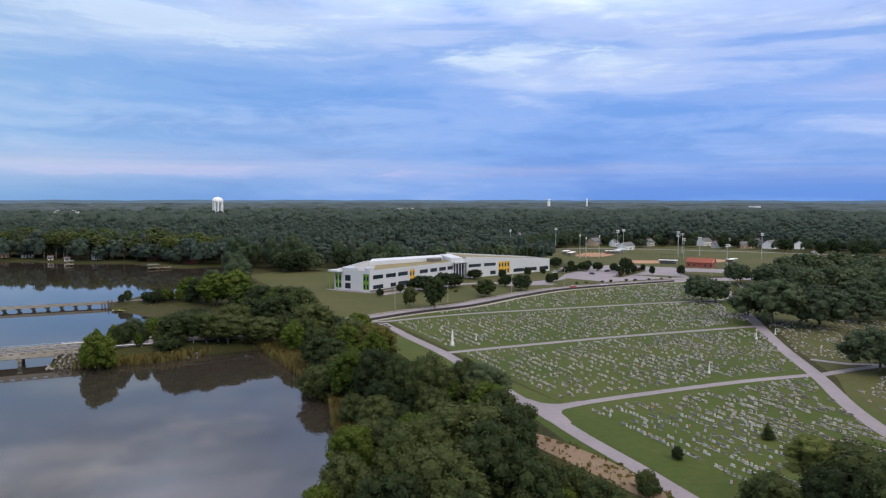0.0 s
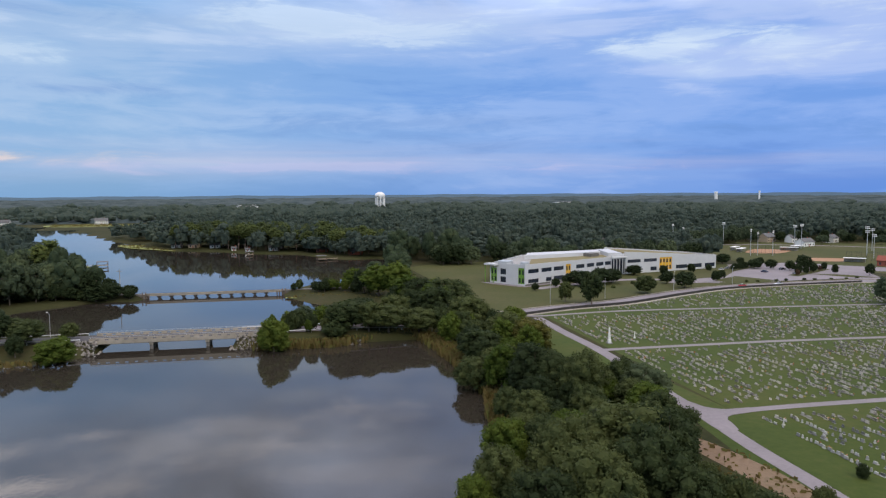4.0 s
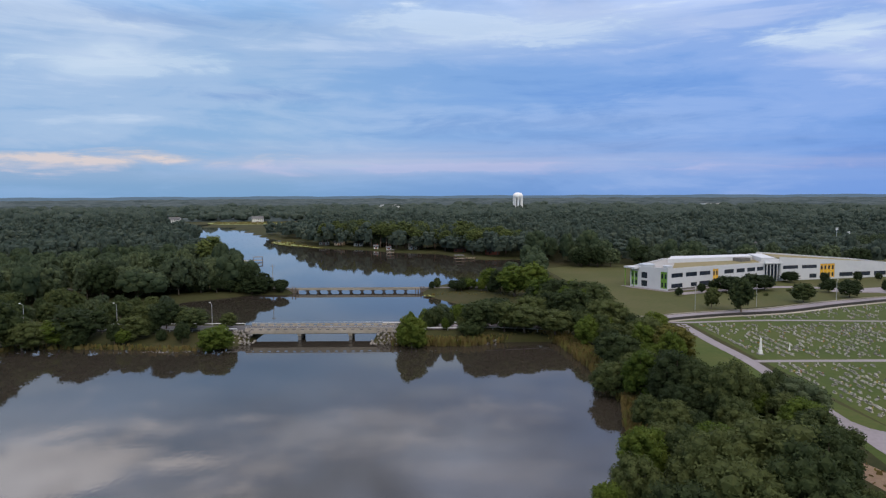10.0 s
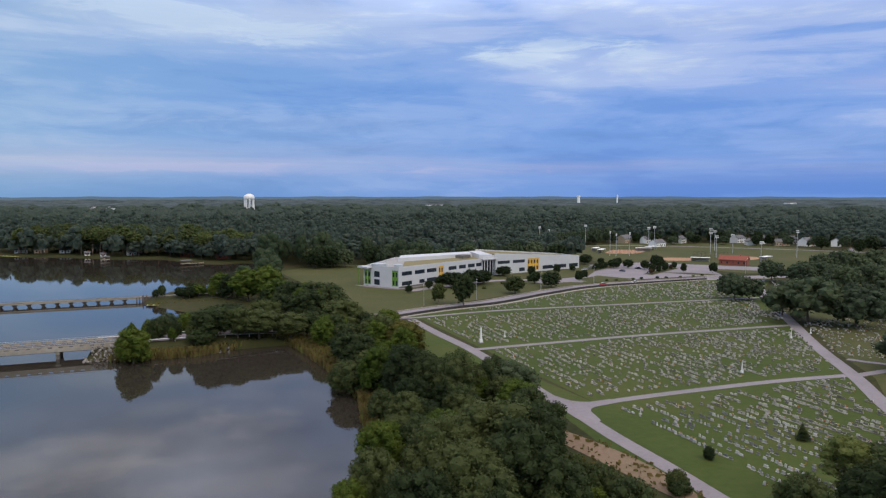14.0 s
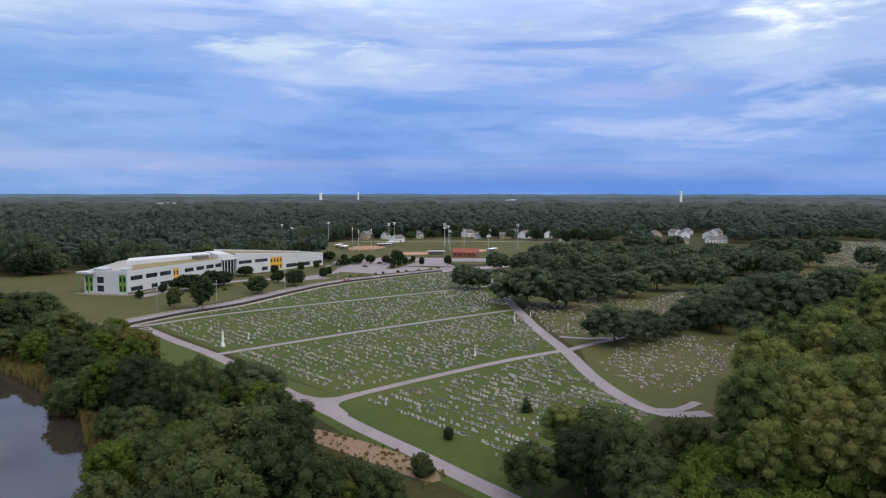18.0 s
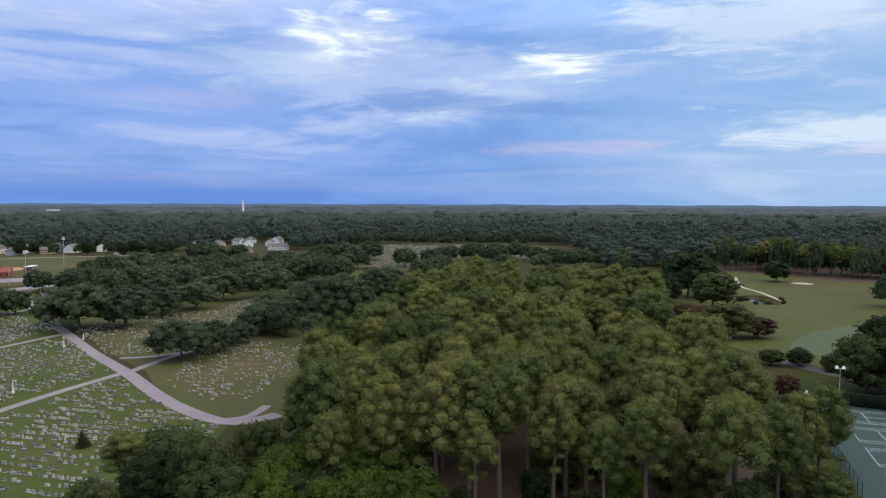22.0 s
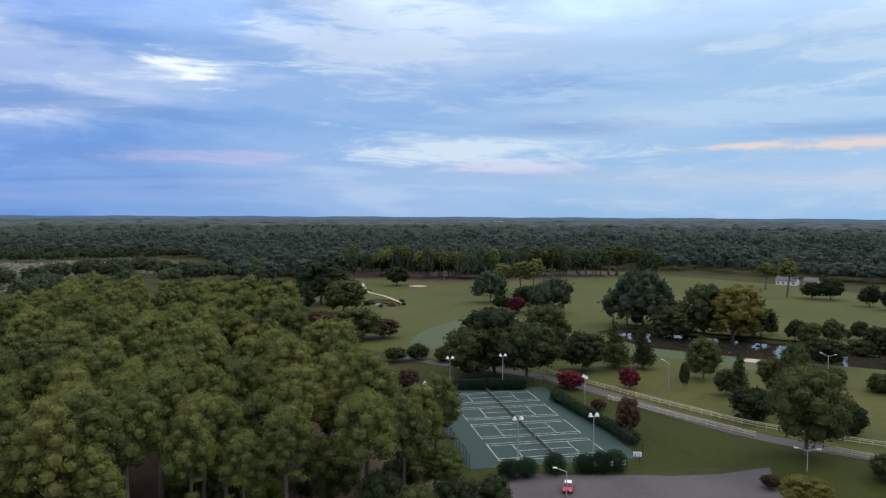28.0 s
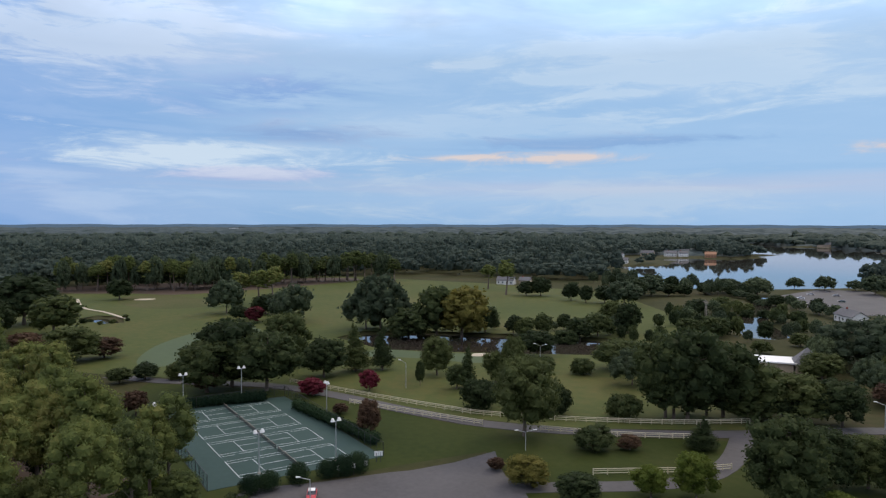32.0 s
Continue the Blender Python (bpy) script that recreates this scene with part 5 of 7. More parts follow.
road_bridge()
rail_bridge()
strip("railway_track", [(-6, 371), (20, 371), (50, 373)], -1.6, 1.6, 0.6, 1.12, M["dark_concrete"], label="railway track on a low bank")
strip("railway_track", [(-330, 371), (-150, 371), (-79, 371)], -1.6, 1.6, 0.6, 1.12, M["dark_concrete"], label="railway track on a low bank")
for x0, x1 in ((-200, -69), (-21, 40)):
    for y in (248.8, 259.2):
        g = thing("guard_rail", x0, y, 0, label="galvanised steel guard rail beside the causeway", category="guard rail")
        n = int((x1 - x0) / 4)
        zz = [float(np.clip((70 - (x0 + i * 4)) / 50.0, 0, 1)) * 2.2 for i in range(n + 1)]
        for i in range(n):
            tube("beam", (i * 4, 0, zz[i] + 0.75), (i * 4 + 4, 0, zz[i + 1] + 0.75), 0.16, 0.16, M["metal"], g, 4)
        for i in range(0, n + 1, 2):
            box("post", i * 4 - 0.08, i * 4 + 0.08, 0.05, 0.2, zz[i] - 0.3, zz[i] + 0.8, M["metal"], g)


def rocks(name, spots, label):
    rng = np.random.default_rng(4)
    bm = bmesh.new()
    for x, y, rx, ry, n in spots:
        for _ in range(n):
            px, py = x + rng.uniform(-rx, rx), y + rng.uniform(-ry, ry)
            z = max(float(ground_height(np.array([px]), np.array([py]))[0]), -1.4)
            s = rng.uniform(0.25, 0.6)
            m = Matrix.LocRotScale((px, py, z + 0.1), Euler(rng.uniform(0, 6, 3)), (s, s * rng.uniform(0.6, 1), s * rng.uniform(0.5, 0.9)))
            bmesh.ops.create_icosphere(bm, subdivisions=1, radius=1, matrix=m)
    return tagged(part(name, bm, M["rock"]), label, "rocks", "", "stuff")


rocks("riprap", [(-69, 245, 4, 4, 110), (-18, 244, 6, 3.5, 130), (-2, 240.5, 8, 1.5, 50), (12, 241, 8, 1.5, 30), (-90, 231, 8, 1.5, 30)], "grey broken stone riprap along the bank")


# ---------------------------------------------------------------- school
def wall_face(parent, a, b, z0, za, zb, holes, depth=0.35):
    """An upright wall from a to b whose top runs from za to zb; openings (u0, u1, low, high, kind) hold set-back windows."""
    a, b = Vector((*a, 0)), Vector((*b, 0))
    d = b - a
    length = d.length
    d.normalize()
    out = Vector((d.y, -d.x, 0))

    def at(u, z, off=0.0):
        return a + d * (u * length) + out * off + Vector((0, 0, z))
    bm = bmesh.new()
    us = sorted({0.0, 1.0, *[h[0] for h in holes], *[h[1] for h in holes]})
    for u0, u1 in zip(us, us[1:]):
        cuts = sorted((h[2], h[3]) for h in holes if h[0] <= u0 + 1e-6 and h[1] >= u1 - 1e-6)
        z = z0
        for lo, hi in cuts + [(None, None)]:
            t0 = (za + (zb - za) * u0) if lo is None else lo
            t1 = (za + (zb - za) * u1) if lo is None else lo
            if t0 > z + 0.01:
                f = [at(u0, z), at(u1, z), at(u1, t1), at(u0, t0)]
                g = [p - out * depth for p in f]
                vs = [bm.verts.new(p) for p in f + g]
                for k in ((0, 1, 2, 3), (7, 6, 5, 4), (0, 4, 5, 1), (1, 5, 6, 2), (2, 6, 7, 3), (3, 7, 4, 0)):
                    bm.faces.new([vs[i] for i in k])
            if hi is not None:
                z = hi
    bmesh.ops.remove_doubles(bm, verts=bm.verts[:], dist=0.002)
    bmesh.ops.recalc_face_normals(bm, faces=bm.faces[:])
    wall = part("wall", bm, M["white"], parent)
    for u0, u1, lo, hi, kind in holes:
        mat = {"w": M["glass"], "y": M["yellow"], "g": M["limegreen"], "d": M["glass"]}[kind]
        bm = bmesh.new()
        vs = [bm.verts.new(p) for p in (at(u0, lo, -0.25), at(u1, lo, -0.25), at(u1, hi, -0.25), at(u0, hi, -0.25))]
        bm.faces.new(vs)
        name = {"w": "window", "y": "yellow_panel", "g": "green_panel", "d": "glazing"}[kind]
        w = part(name, bm, mat, parent)
        n = max(1, int((u1 - u0) * length / 2.2))
        bm = bmesh.new()
        for k in range(n + 1):
            u = u0 + (u1 - u0) * k / n
            p, q = at(u, lo, -0.2), at(u, hi, -0.2)
            add_tube(bm, p, q, 0.07, 0.07, 4)
        for z in (lo + 0.05, hi - 0.05):
            add_tube(bm, at(u0, z, -0.2), at(u1, z, -0.2), 0.07, 0.07, 4)
        part("frame", bm, M["dark"] if kind in "wd" else M["white"], w)
        if kind in "yg":
            for zc in (lo + (hi - lo) * 0.22, lo + (hi - lo) * 0.72):
                for k in range(2 if (u1 - u0) * length < 6 else 4):
                    m = 2 if (u1 - u0) * length < 6 else 4
                    ua = u0 + (u1 - u0) * (k + 0.25) / m
                    ub = u0 + (u1 - u0) * (k + 0.75) / m
                    bm = bmesh.new()
                    h = (hi - lo) * 0.14
                    bm.faces.new([bm.verts.new(p) for p in (at(ua, zc - h, -0.2), at(ub, zc - h, -0.2), at(ub, zc + h, -0.2), at(ua, zc + h, -0.2))])
                    part("pane", bm, M["glass"], w)
    return wall


def slab(name, pts, z0, z1, mat, parent):
    """A prism; z1 may be one height or one for each corner."""
    zs = z1 if isinstance(z1, (list, tuple)) else [z1] * len(pts)
    bm = bmesh.new()
    lo = [bm.verts.new((a, b, z0)) for a, b in pts]
    hi = [bm.verts.new((p[0], p[1], z)) for p, z in zip(pts, zs)]
    bm.faces.new(lo[::-1])
    bm.faces.new(hi)
    for i in range(len(pts)):
        j = (i + 1) % len(pts)
        bm.faces.new((lo[i], lo[j], hi[j], hi[i]))
    bmesh.ops.recalc_face_normals(bm, faces=bm.faces[:])
    return part(name, bm, mat, parent)


def school():
    s = thing("school", 0, 0, 0, label="long white two-storey school with dark ribbon windows and yellow panels", category="school")
    e0, c, f1 = (104, 381), (117.8, 360), (184, 396)
    # end wall, with the tall green bays
    wall_face(s, e0, c, 0, 10.9, 11.6, [(0.02, 0.20, 0.8, 8.6, "g"), (0.30, 0.46, 5.2, 8.4, "d"), (0.30, 0.46, 0.9, 4.0, "d"), (0.80, 0.97, 0.8, 9.6, "g")])
    # long front
    wins = [(0.03, 0.14, 6.6, 8.8, "w"), (0.17, 0.28, 6.6, 8.8, "w"), (0.305, 0.415, 6.6, 8.8, "w"), (0.44, 0.50, 1.0, 9.6, "y"), (0.56, 0.66, 6.4, 8.6, "w"), (0.69, 0.78, 6.4, 8.6, "w"), (0.805, 0.895, 6.4, 8.6, "w"), (0.915, 0.99, 6.4, 8.6, "w"),
            (0.03, 0.14, 1.2, 3.4, "w"), (0.22, 0.28, 1.2, 3.4, "w"), (0.305, 0.415, 1.0, 3.6, "w"), (0.56, 0.66, 1.2, 3.4, "w"), (0.69, 0.78, 1.2, 3.4, "w"), (0.805, 0.895, 1.2, 3.4, "w")]
    wall_face(s, c, f1, 0, 11.6, 11.0, wins)
    box("plinth", 0, 75.3, 0, 0.5, 0, 0.9, M["dark_concrete"], s).matrix_basis = pose(117.9, 359.8, 0, 0, 0, math.degrees(math.atan2(36, 66.2)))
    # glazed entrance, set back
    wall_face(s, f1, (194, 399.5), 0, 12.2, 12.6, [(0.02, 0.98, 0.3, 9.6, "d")])
    for i in range(5):
        tube("column", (184.6 + i * 2.3, 394.2 + i * 0.8, 0), (184.6 + i * 2.3, 394.2 + i * 0.8, 10.2), 0.28, 0.28, M["white"], s)
    slab("entrance_canopy", [(183.5, 393.2), (195, 396.6), (195, 400), (184, 397)], 10.2, 10.9, M["white"], s)
    # sloping-topped far wing
    r0, r1 = (194, 399), (267, 416.5)
    wall_face(s, r0, r1, 0, 13.6, 8.6, [(0.03, 0.165, 6.6, 8.6, "w"), (0.20, 0.335, 6.6, 8.6, "w"), (0.27, 0.335, 1.0, 3.4, "w"), (0.365, 0.50, 0.9, 9.0, "y"), (0.545, 0.67, 1.2, 3.6, "w"), (0.71, 0.835, 1.2, 3.6, "w"), (0.87, 0.985, 1.2, 3.6, "w"), (0.03, 0.165, 1.0, 3.4, "w")])
    wall_face(s, r1, (262, 440), 0, 8.6, 8.6, [])
    wall_face(s, (136, 424), e0, 0, 11.0, 10.9, [(0.1, 0.2, 5, 7.5, "w"), (0.3, 0.4, 5, 7.5, "w"), (0.5, 0.6, 5, 7.5, "w"), (0.7, 0.8, 5, 7.5, "w")])
    wall_face(s, (262, 440), (198, 438), 0, 8.6, 13.4, [])
    wall_face(s, (198, 438), (136, 424), 0, 11.0, 11.0, [])
    slab("roof", [(105, 381.6), (118.4, 361), (184, 396.8), (194, 400.5), (199, 437), (137, 423)], 9.6, 10.3, M["membrane"], s)
    slab("roof", [(194.5, 400), (266, 417), (261.5, 439), (199, 437)], 7.4, [12.9, 7.9, 7.9, 12.6], M["roofgreen"], s)
    slab("planted_roof", [(122, 366.5), (183, 399), (187, 416), (134, 399)], 10.3, 10.55, M["roofgreen"], s)
    up = slab("upper_storey", [(131, 402), (186, 417), (190, 432), (139, 420)], 10.3, 12.5, M["white"], s)
    slab("parapet", [(186, 405), (193.5, 402), (199, 434), (190, 432)], 10.3, 12.7, M["white"], s)
    box("plant_housing", -4, 4, -3, 3, 10.3, 12.6, M["dark_concrete"], s, 0.1).matrix_basis = pose(176, 408, 0, 0, 0, 28)
    # drum-shaped screens on the corner roof
    for x, y, r, h in ((112, 378, 4.2, 12.2), (119.5, 366.5, 2.4, 12.4)):
        m = bmesh.new()
        bmesh.ops.create_cone(m, cap_ends=True, segments=28, radius1=r, radius2=r, depth=h - 10.3, matrix=Matrix.Translation((x, y, (h + 10.3) / 2)))
        part("roof_screen", m, M["metal"], s, "pale round plant screen")
    # end canopy on posts
    slab("canopy", [(100.5, 381.5), (104.2, 374.5), (108, 376.5), (104.5, 383.5)], 10.0, 10.9, M["white"], s)
    for x, y in ((101.2, 381), (104.4, 375.6)):
        tube("post", (x, y, 0), (x, y, 10), 0.22, 0.22, M["limegreen"], s)
    slab("terrace", [(99, 383), (103, 373), (116, 356), (140, 368), (186, 390), (186, 396), (118, 359.5), (104, 380.5)], -0.1, 0.12, M["path"], s)


school()


# ---------------------------------------------------------------- tennis courts
def tennis_courts():
    t = thing("tennis_courts", 161.0, -64.0, 0, -4.5, label="four worn dark green tennis courts with white lines", category="tennis court", kind="structure")
    # local x: along the row of courts, away from the car park; local y: along a court
    box("court_slab", -31, 31, -18.6, 18.6, -0.2, 0.09, M["court"], t)
    for i in range(4):
        x = 22.0 - i * 14.65
        y = -0.5

        def bar(x0, x1, y0, y1):
            box("line", x0, x1, y0, y1, 0.088, 0.096, M["line"], t)
        w = 0.055
        for dx in (-5.485, -4.115, 4.115, 5.485):
            bar(x + dx - w, x + dx + w, y - 11.885, y + 11.885)
        for dy in (-11.885, 11.885):
            bar(x - 5.485, x + 5.485, y + dy - w, y + dy + w)
        for dy in (-6.4, 6.4):
            bar(x - 4.115, x + 4.115, y + dy - w, y + dy + w)
        bar(x - w, x + w, y - 6.4, y + 6.4)
        n = thing("tennis_net", 0, 0, 0, label="dark tennis net between two posts", category="tennis net", group="tennis nets")
        n.matrix_basis = t.matrix_basis @ pose(x, y, 0.09)
        bm = bmesh.new()
        for k in range(65):
            add_tube(bm, (-6.4 + k * 0.2, 0, 0.05), (-6.4 + k * 0.2, 0, 1.0), 0.022, 0.022, 3)
        for k in range(5):
            add_tube(bm, (-6.4, 0, 0.1 + k * 0.2), (6.4, 0, 0.1 + k * 0.2), 0.02, 0.02, 3)
        part("mesh", bm, M["dark"], n)
        box("tape", -6.4, 6.4, -0.04, 0.04, 0.97, 1.05, M["concrete"], n)
        for e in (-6.4, 6.4):
            tube("post", (e, 0, 0), (e, 0, 1.15), 0.09, 0.09, M["dark"], n)


tennis_courts()


def mesh_fence(pts, h, label, mat, step=3.0, name="mesh_fence"):
    """Fence with round posts, rails and a fabric that one sees through."""
    p = np.array(pts, float)
    f = thing(name, p[0][0], p[0][1], 0, label=label, category="fence")
    for a, b in zip(p, p[1:]):
        n = max(1, int(np.linalg.norm(b - a) / step))
        a0, b0 = a - p[0], b - p[0]
        bm = bmesh.new()
        for z in (0.1, h):
            add_tube(bm, (*a0, z), (*b0, z), 0.05, 0.05, 5)
        part("rail", bm, M["dark"], f)
        for i in range(n + 1):
            q = a0 + (b0 - a0) * i / n
            tube("post", (q[0], q[1], -0.1), (q[0], q[1], h + 0.05), 0.06, 0.06, M["dark"], f, 6)
        bm = bmesh.new()
        m = int(np.linalg.norm(b - a) / 0.8)
        for i in range(m):
            q = a0 + (b0 - a0) * i / m
            for sgn in (-1, 1):
                r = a0 + (b0 - a0) * min(m, max(0, i + sgn * 3)) / m
                add_tube(bm, (q[0], q[1], 0.1), (r[0], r[1], h), 0.015, 0.015, 3)
        part("wire", bm, mat, f)
    return f


def court_point(x, y):
    a = radians(-4.5)
    return (161.0 + x * math.cos(a) - y * math.sin(a), -64.0 + x * math.sin(a) + y * math.cos(a))


mesh_fence([court_point(-31, 18.6), court_point(31, 18.6), court_point(31, -18.6), court_point(-31, -18.6)], 3.2, "tall dark chain-link fence round the courts", M["fence_mesh"])
HEDGES = [((195, -54), (189, -77.5), 2.6, 2.8), ((176, -82), (137, -83), 3.0, 2.6)]
for (x0, y0), (x1, y1), wide, high in HEDGES:
    rng = np.random.default_rng(int(x0))
    h = thing("hedge", x0, y0, 0, label="dark clipped hedge along the court fence", category="hedge")
    n = int(math.hypot(x1 - x0, y1 - y0) / 1.4)
    blobs = [(((x1 - x0) * i / n, (y1 - y0) * i / n, high * 0.5), (1.1, wide * 0.5, high * rng.uniform(0.46, 0.54))) for i in range(n + 1)]
    link_quads("leaves", np.concatenate([leaf_cloud(rng, blobs, 4200, 0.26), core_quads(blobs, 1.0)]), M["bush"], h, True)
for x, y in ((125.4, -49), (125.4, -52.6), (125.2, -58.5), (124.8, -64.7), (123.8, -67.8), (123.7, -71)):
    plant(BALL, x, y, 3.7 + 0.3 * math.sin(x * 9), 3.9, 0, rng=_r)


def court_lamp(x, y, h, turn, heads=2):
    p = thing("court_lamp", x, y, 0, turn, label="grey steel floodlight pole with twin lamp heads", category="light pole", group="floodlights round the courts")
    tube("pole", (0, 0, 0), (0, 0, h), 0.13, 0.09, M["metal"], p, 8)
    box("base", -0.3, 0.3, -0.3, 0.3, -0.1, 0.25, M["concrete"], p, 0.04)
    arm = tube("arm", (-0.9, 0, h - 0.1), (0.9, 0, h - 0.1), 0.06, 0.06, M["metal"], p, 6)
    for s in ((-0.75, 0.75) if heads == 2 else (0,)):
        m = bmesh.new()
        bmesh.ops.create_cone(m, cap_ends=True, segments=10, radius1=0.5, radius2=0.24, depth=0.65, matrix=Matrix.Translation((s, 0, h + 0.3)))
        part("lamp_head", m, M["whitepaint"], arm, "white lamp housing")
    return p


for x, y, h, a in ((192.2, -56.7, 9.6, 90), (190.9, -72.3, 9.8, 90), (134.7, -54.5, 8.4, 90), (132.3, -70.6, 8.6, 90), (166.2, -86.0, 8.2, 0), (169.3, -43.6, 8.3, 0)):
    court_lamp(x, y, h, a)


def sign(x, y, turn):
    p = thing("court_sign", x, y, 0, turn, label="small white notice board on a post", category="sign", group="signs by the car park")
    tube("post", (0, 0, 0), (0, 0, 2.1), 0.07, 0.07, M["dark"], p, 6)
    b = box("board", -0.42, 0.42, -0.04, 0.04, 1.4, 2.4, M["whitepaint"], p, 0.02)
    for k in range(3):
        box("text_bar", -0.3, 0.3, -0.052, -0.042, 1.62 + k * 0.22, 1.7 + k * 0.22, M["dark"], b)


for x, y in ((123.5, -66.4), (122.8, -69.5), (122.6, -72.1), (126.4, -77.0), (126.0, -77.8)):
    sign(x, y, 60)


PAINTS = {}


def paint(name, rgb):
    if name not in PAINTS:
        PAINTS[name] = material(name + "_car_paint", [tuple(c * 0.85 for c in rgb), rgb], rough=0.3, scale=1.0, spec=0.5)
    return PAINTS[name]


def car(x, y, turn, color, rgb, z=0.08):
    c = thing("car", x, y, z, turn, label=f"parked {color} saloon car", category="car")
    bm = bmesh.new()
    prof = [(-2.2, 0.35), (2.2, 0.35), (2.25, 0.75), (1.2, 0.92), (-1.5, 0.95), (-2.25, 0.85)]
    rows = [[bm.verts.new((a, s * 0.88, b)) for a, b in prof] for s in (-1, 1)]
    bm.faces.new(rows[0])
    bm.faces.new(rows[1][::-1])
    for i in range(len(prof)):
        j = (i + 1) % len(prof)
        bm.faces.new((rows[0][i], rows[1][i], rows[1][j], rows[0][j]))
    bmesh.ops.recalc_face_normals(bm, faces=bm.faces[:])
    bmesh.ops.bevel(bm, geom=bm.edges[:], offset=0.07, segments=2, affect="EDGES")
    part("body", bm, paint(color, rgb), c)
    bm = bmesh.new()
    prof = [(-1.7, 0.93), (1.15, 0.9), (0.45, 1.38), (-1.1, 1.4)]
    rows = [[bm.verts.new((a, s * (0.8 if b < 1 else 0.66), b)) for a, b in prof] for s in (-1, 1)]
    bm.faces.new(rows[0])
    bm.faces.new(rows[1][::-1])
    for i in range(4):
        j = (i + 1) % 4
        bm.faces.new((rows[0][i], rows[1][i], rows[1][j], rows[0][j]))
    bmesh.ops.recalc_face_normals(bm, faces=bm.faces[:])
    part("glasshouse", bm, M["glass"], c)
    box("roof", -1.05, 0.42, -0.64, 0.64, 1.39, 1.45, M["whitepaint"] if color == "red" else paint(color, rgb), c, 0.02)
    for a in (-1.35, 1.35):
        for s in (-0.82, 0.82):
            w = bmesh.new()
            bmesh.ops.create_cone(w, cap_ends=True, segments=14, radius1=0.33, radius2=0.33, depth=0.2, matrix=Matrix.Translation((a, s, 0.33)) @ Matrix.Rotation(math.pi / 2, 4, "X"))
            wheel = part("wheel", w, M["dark"], c)
    for s in (-0.6, 0.6):
        box("headlight", 2.2, 2.27, s - 0.18, s + 0.18, 0.6, 0.75, M["whitepaint"], c)
    return c


car(117.0, -57.4, 150, "red", (0.45, 0.02, 0.025))


def street_lamp(x, y, h, turn, twin=False, z=0.0):
    p = thing("street_lamp", x, y, z, turn, label="grey street lamp with a curved arm", category="street lamp", group="street lamps")
    tube("pole", (0, 0, -0.2), (0, 0, h * 0.9), 0.12, 0.08, M["metal"], p, 7)
    for s in ((-1, 1) if twin else (1,)):
        a = tube("arm", (0, 0, h * 0.9), (s * 1.9, 0, h), 0.06, 0.05, M["metal"], p, 6)
        box("lamp_head", min(s * 1.7, s * 2.5), max(s * 1.7, s * 2.5), -0.18, 0.18, h - 0.06, h + 0.14, M["whitepaint"], a, 0.04)
    return p


street_lamp(113.3, -107.7, 4.6, 60, True)
street_lamp(114.0, -55.6, 5.2, 60)
street_lamp(178, -119, 8.6, 30)
street_lamp(179.7, -177.7, 7.3, 30, True)
street_lamp(72.3, -189.4, 6.7, 30)
for x, y, z in ((-84.6, 260.6, 1.9), (-119.9, 260.6, 1.9), (-154.6, 260.8, 1.9)):
    street_lamp(x, y, 9.0, 270, z=z)
for x, y in ((185, 325), (140, 308), (228, 340), (345, 345), (110, 300)):
    street_lamp(x, y, 10, 250)


def rail_fence(pts, label, mat):
    p = spline(pts, 2.6)
    f = thing("rail_fence", p[0][0], p[0][1], 0, label=label, category="fence")
    q = p - p[0]
    for z in (0.45, 0.95, 1.3):
        for a, b in zip(q, q[1:]):
            tube("rail", (*a, z), (*b, z), 0.09, 0.09, mat, f, 4)
    for a in q:
        tube("post", (a[0], a[1], -0.2), (a[0], a[1], 1.45), 0.11, 0.1, mat, f, 5)
    return f


M["cream"] = material("cream_painted_wood", [(0.42, 0.38, 0.26), (0.55, 0.50, 0.36)], scale=1.5)
rail_fence([(206, -93.8), (184, -101.5), (165.5, -108), (149, -114.5), (140.5, -118.5), (124, -132), (106, -151), (94, -169)], "cream painted three-rail fence along the park road", M["cream"])
rail_fence([(172.3, -96.3), (157.5, -102.2), (143, -108.6), (134, -112.6)], "cream painted three-rail fence along the park road", M["cream"])
rail_fence([(122, -121), (107.6, -132), (96, -144.5)], "cream painted three-rail fence along the park road", M["cream"])
rail_fence([(94, -108), (90, -114), (84, -123), (79, -133)], "cream painted three-rail fence along the park drive", M["cream"])


# ---------------------------------------------------------------- cemetery
def stone_boxes(rng, x, y, w, h, d=0.24):
    """A plinth and a slightly tilted slab as ten quads each, for the joined stones."""
    out = []
    tilt = rng.normal(0, 0.04)
    for (x0, x1, y0, y1, z0, z1, lean) in ((-d, d, -w * 0.6, w * 0.6, 0, 0.18, 0), (-d * 0.5, d * 0.5, -w / 2, w / 2, 0.18, h, tilt)):
        c = np.array([(a, b, z) for a in (x0, x1) for b in (y0, y1) for z in (z0, z1)])
        c[:, 0] += lean * c[:, 2]
        c += (x, y, 0.02)
        for k in ((0, 1, 3, 2), (4, 6, 7, 5), (0, 4, 5, 1), (2, 3, 7, 6), (1, 5, 7, 3)):
            out.append(c[list(k)])
    return np.concatenate(out)


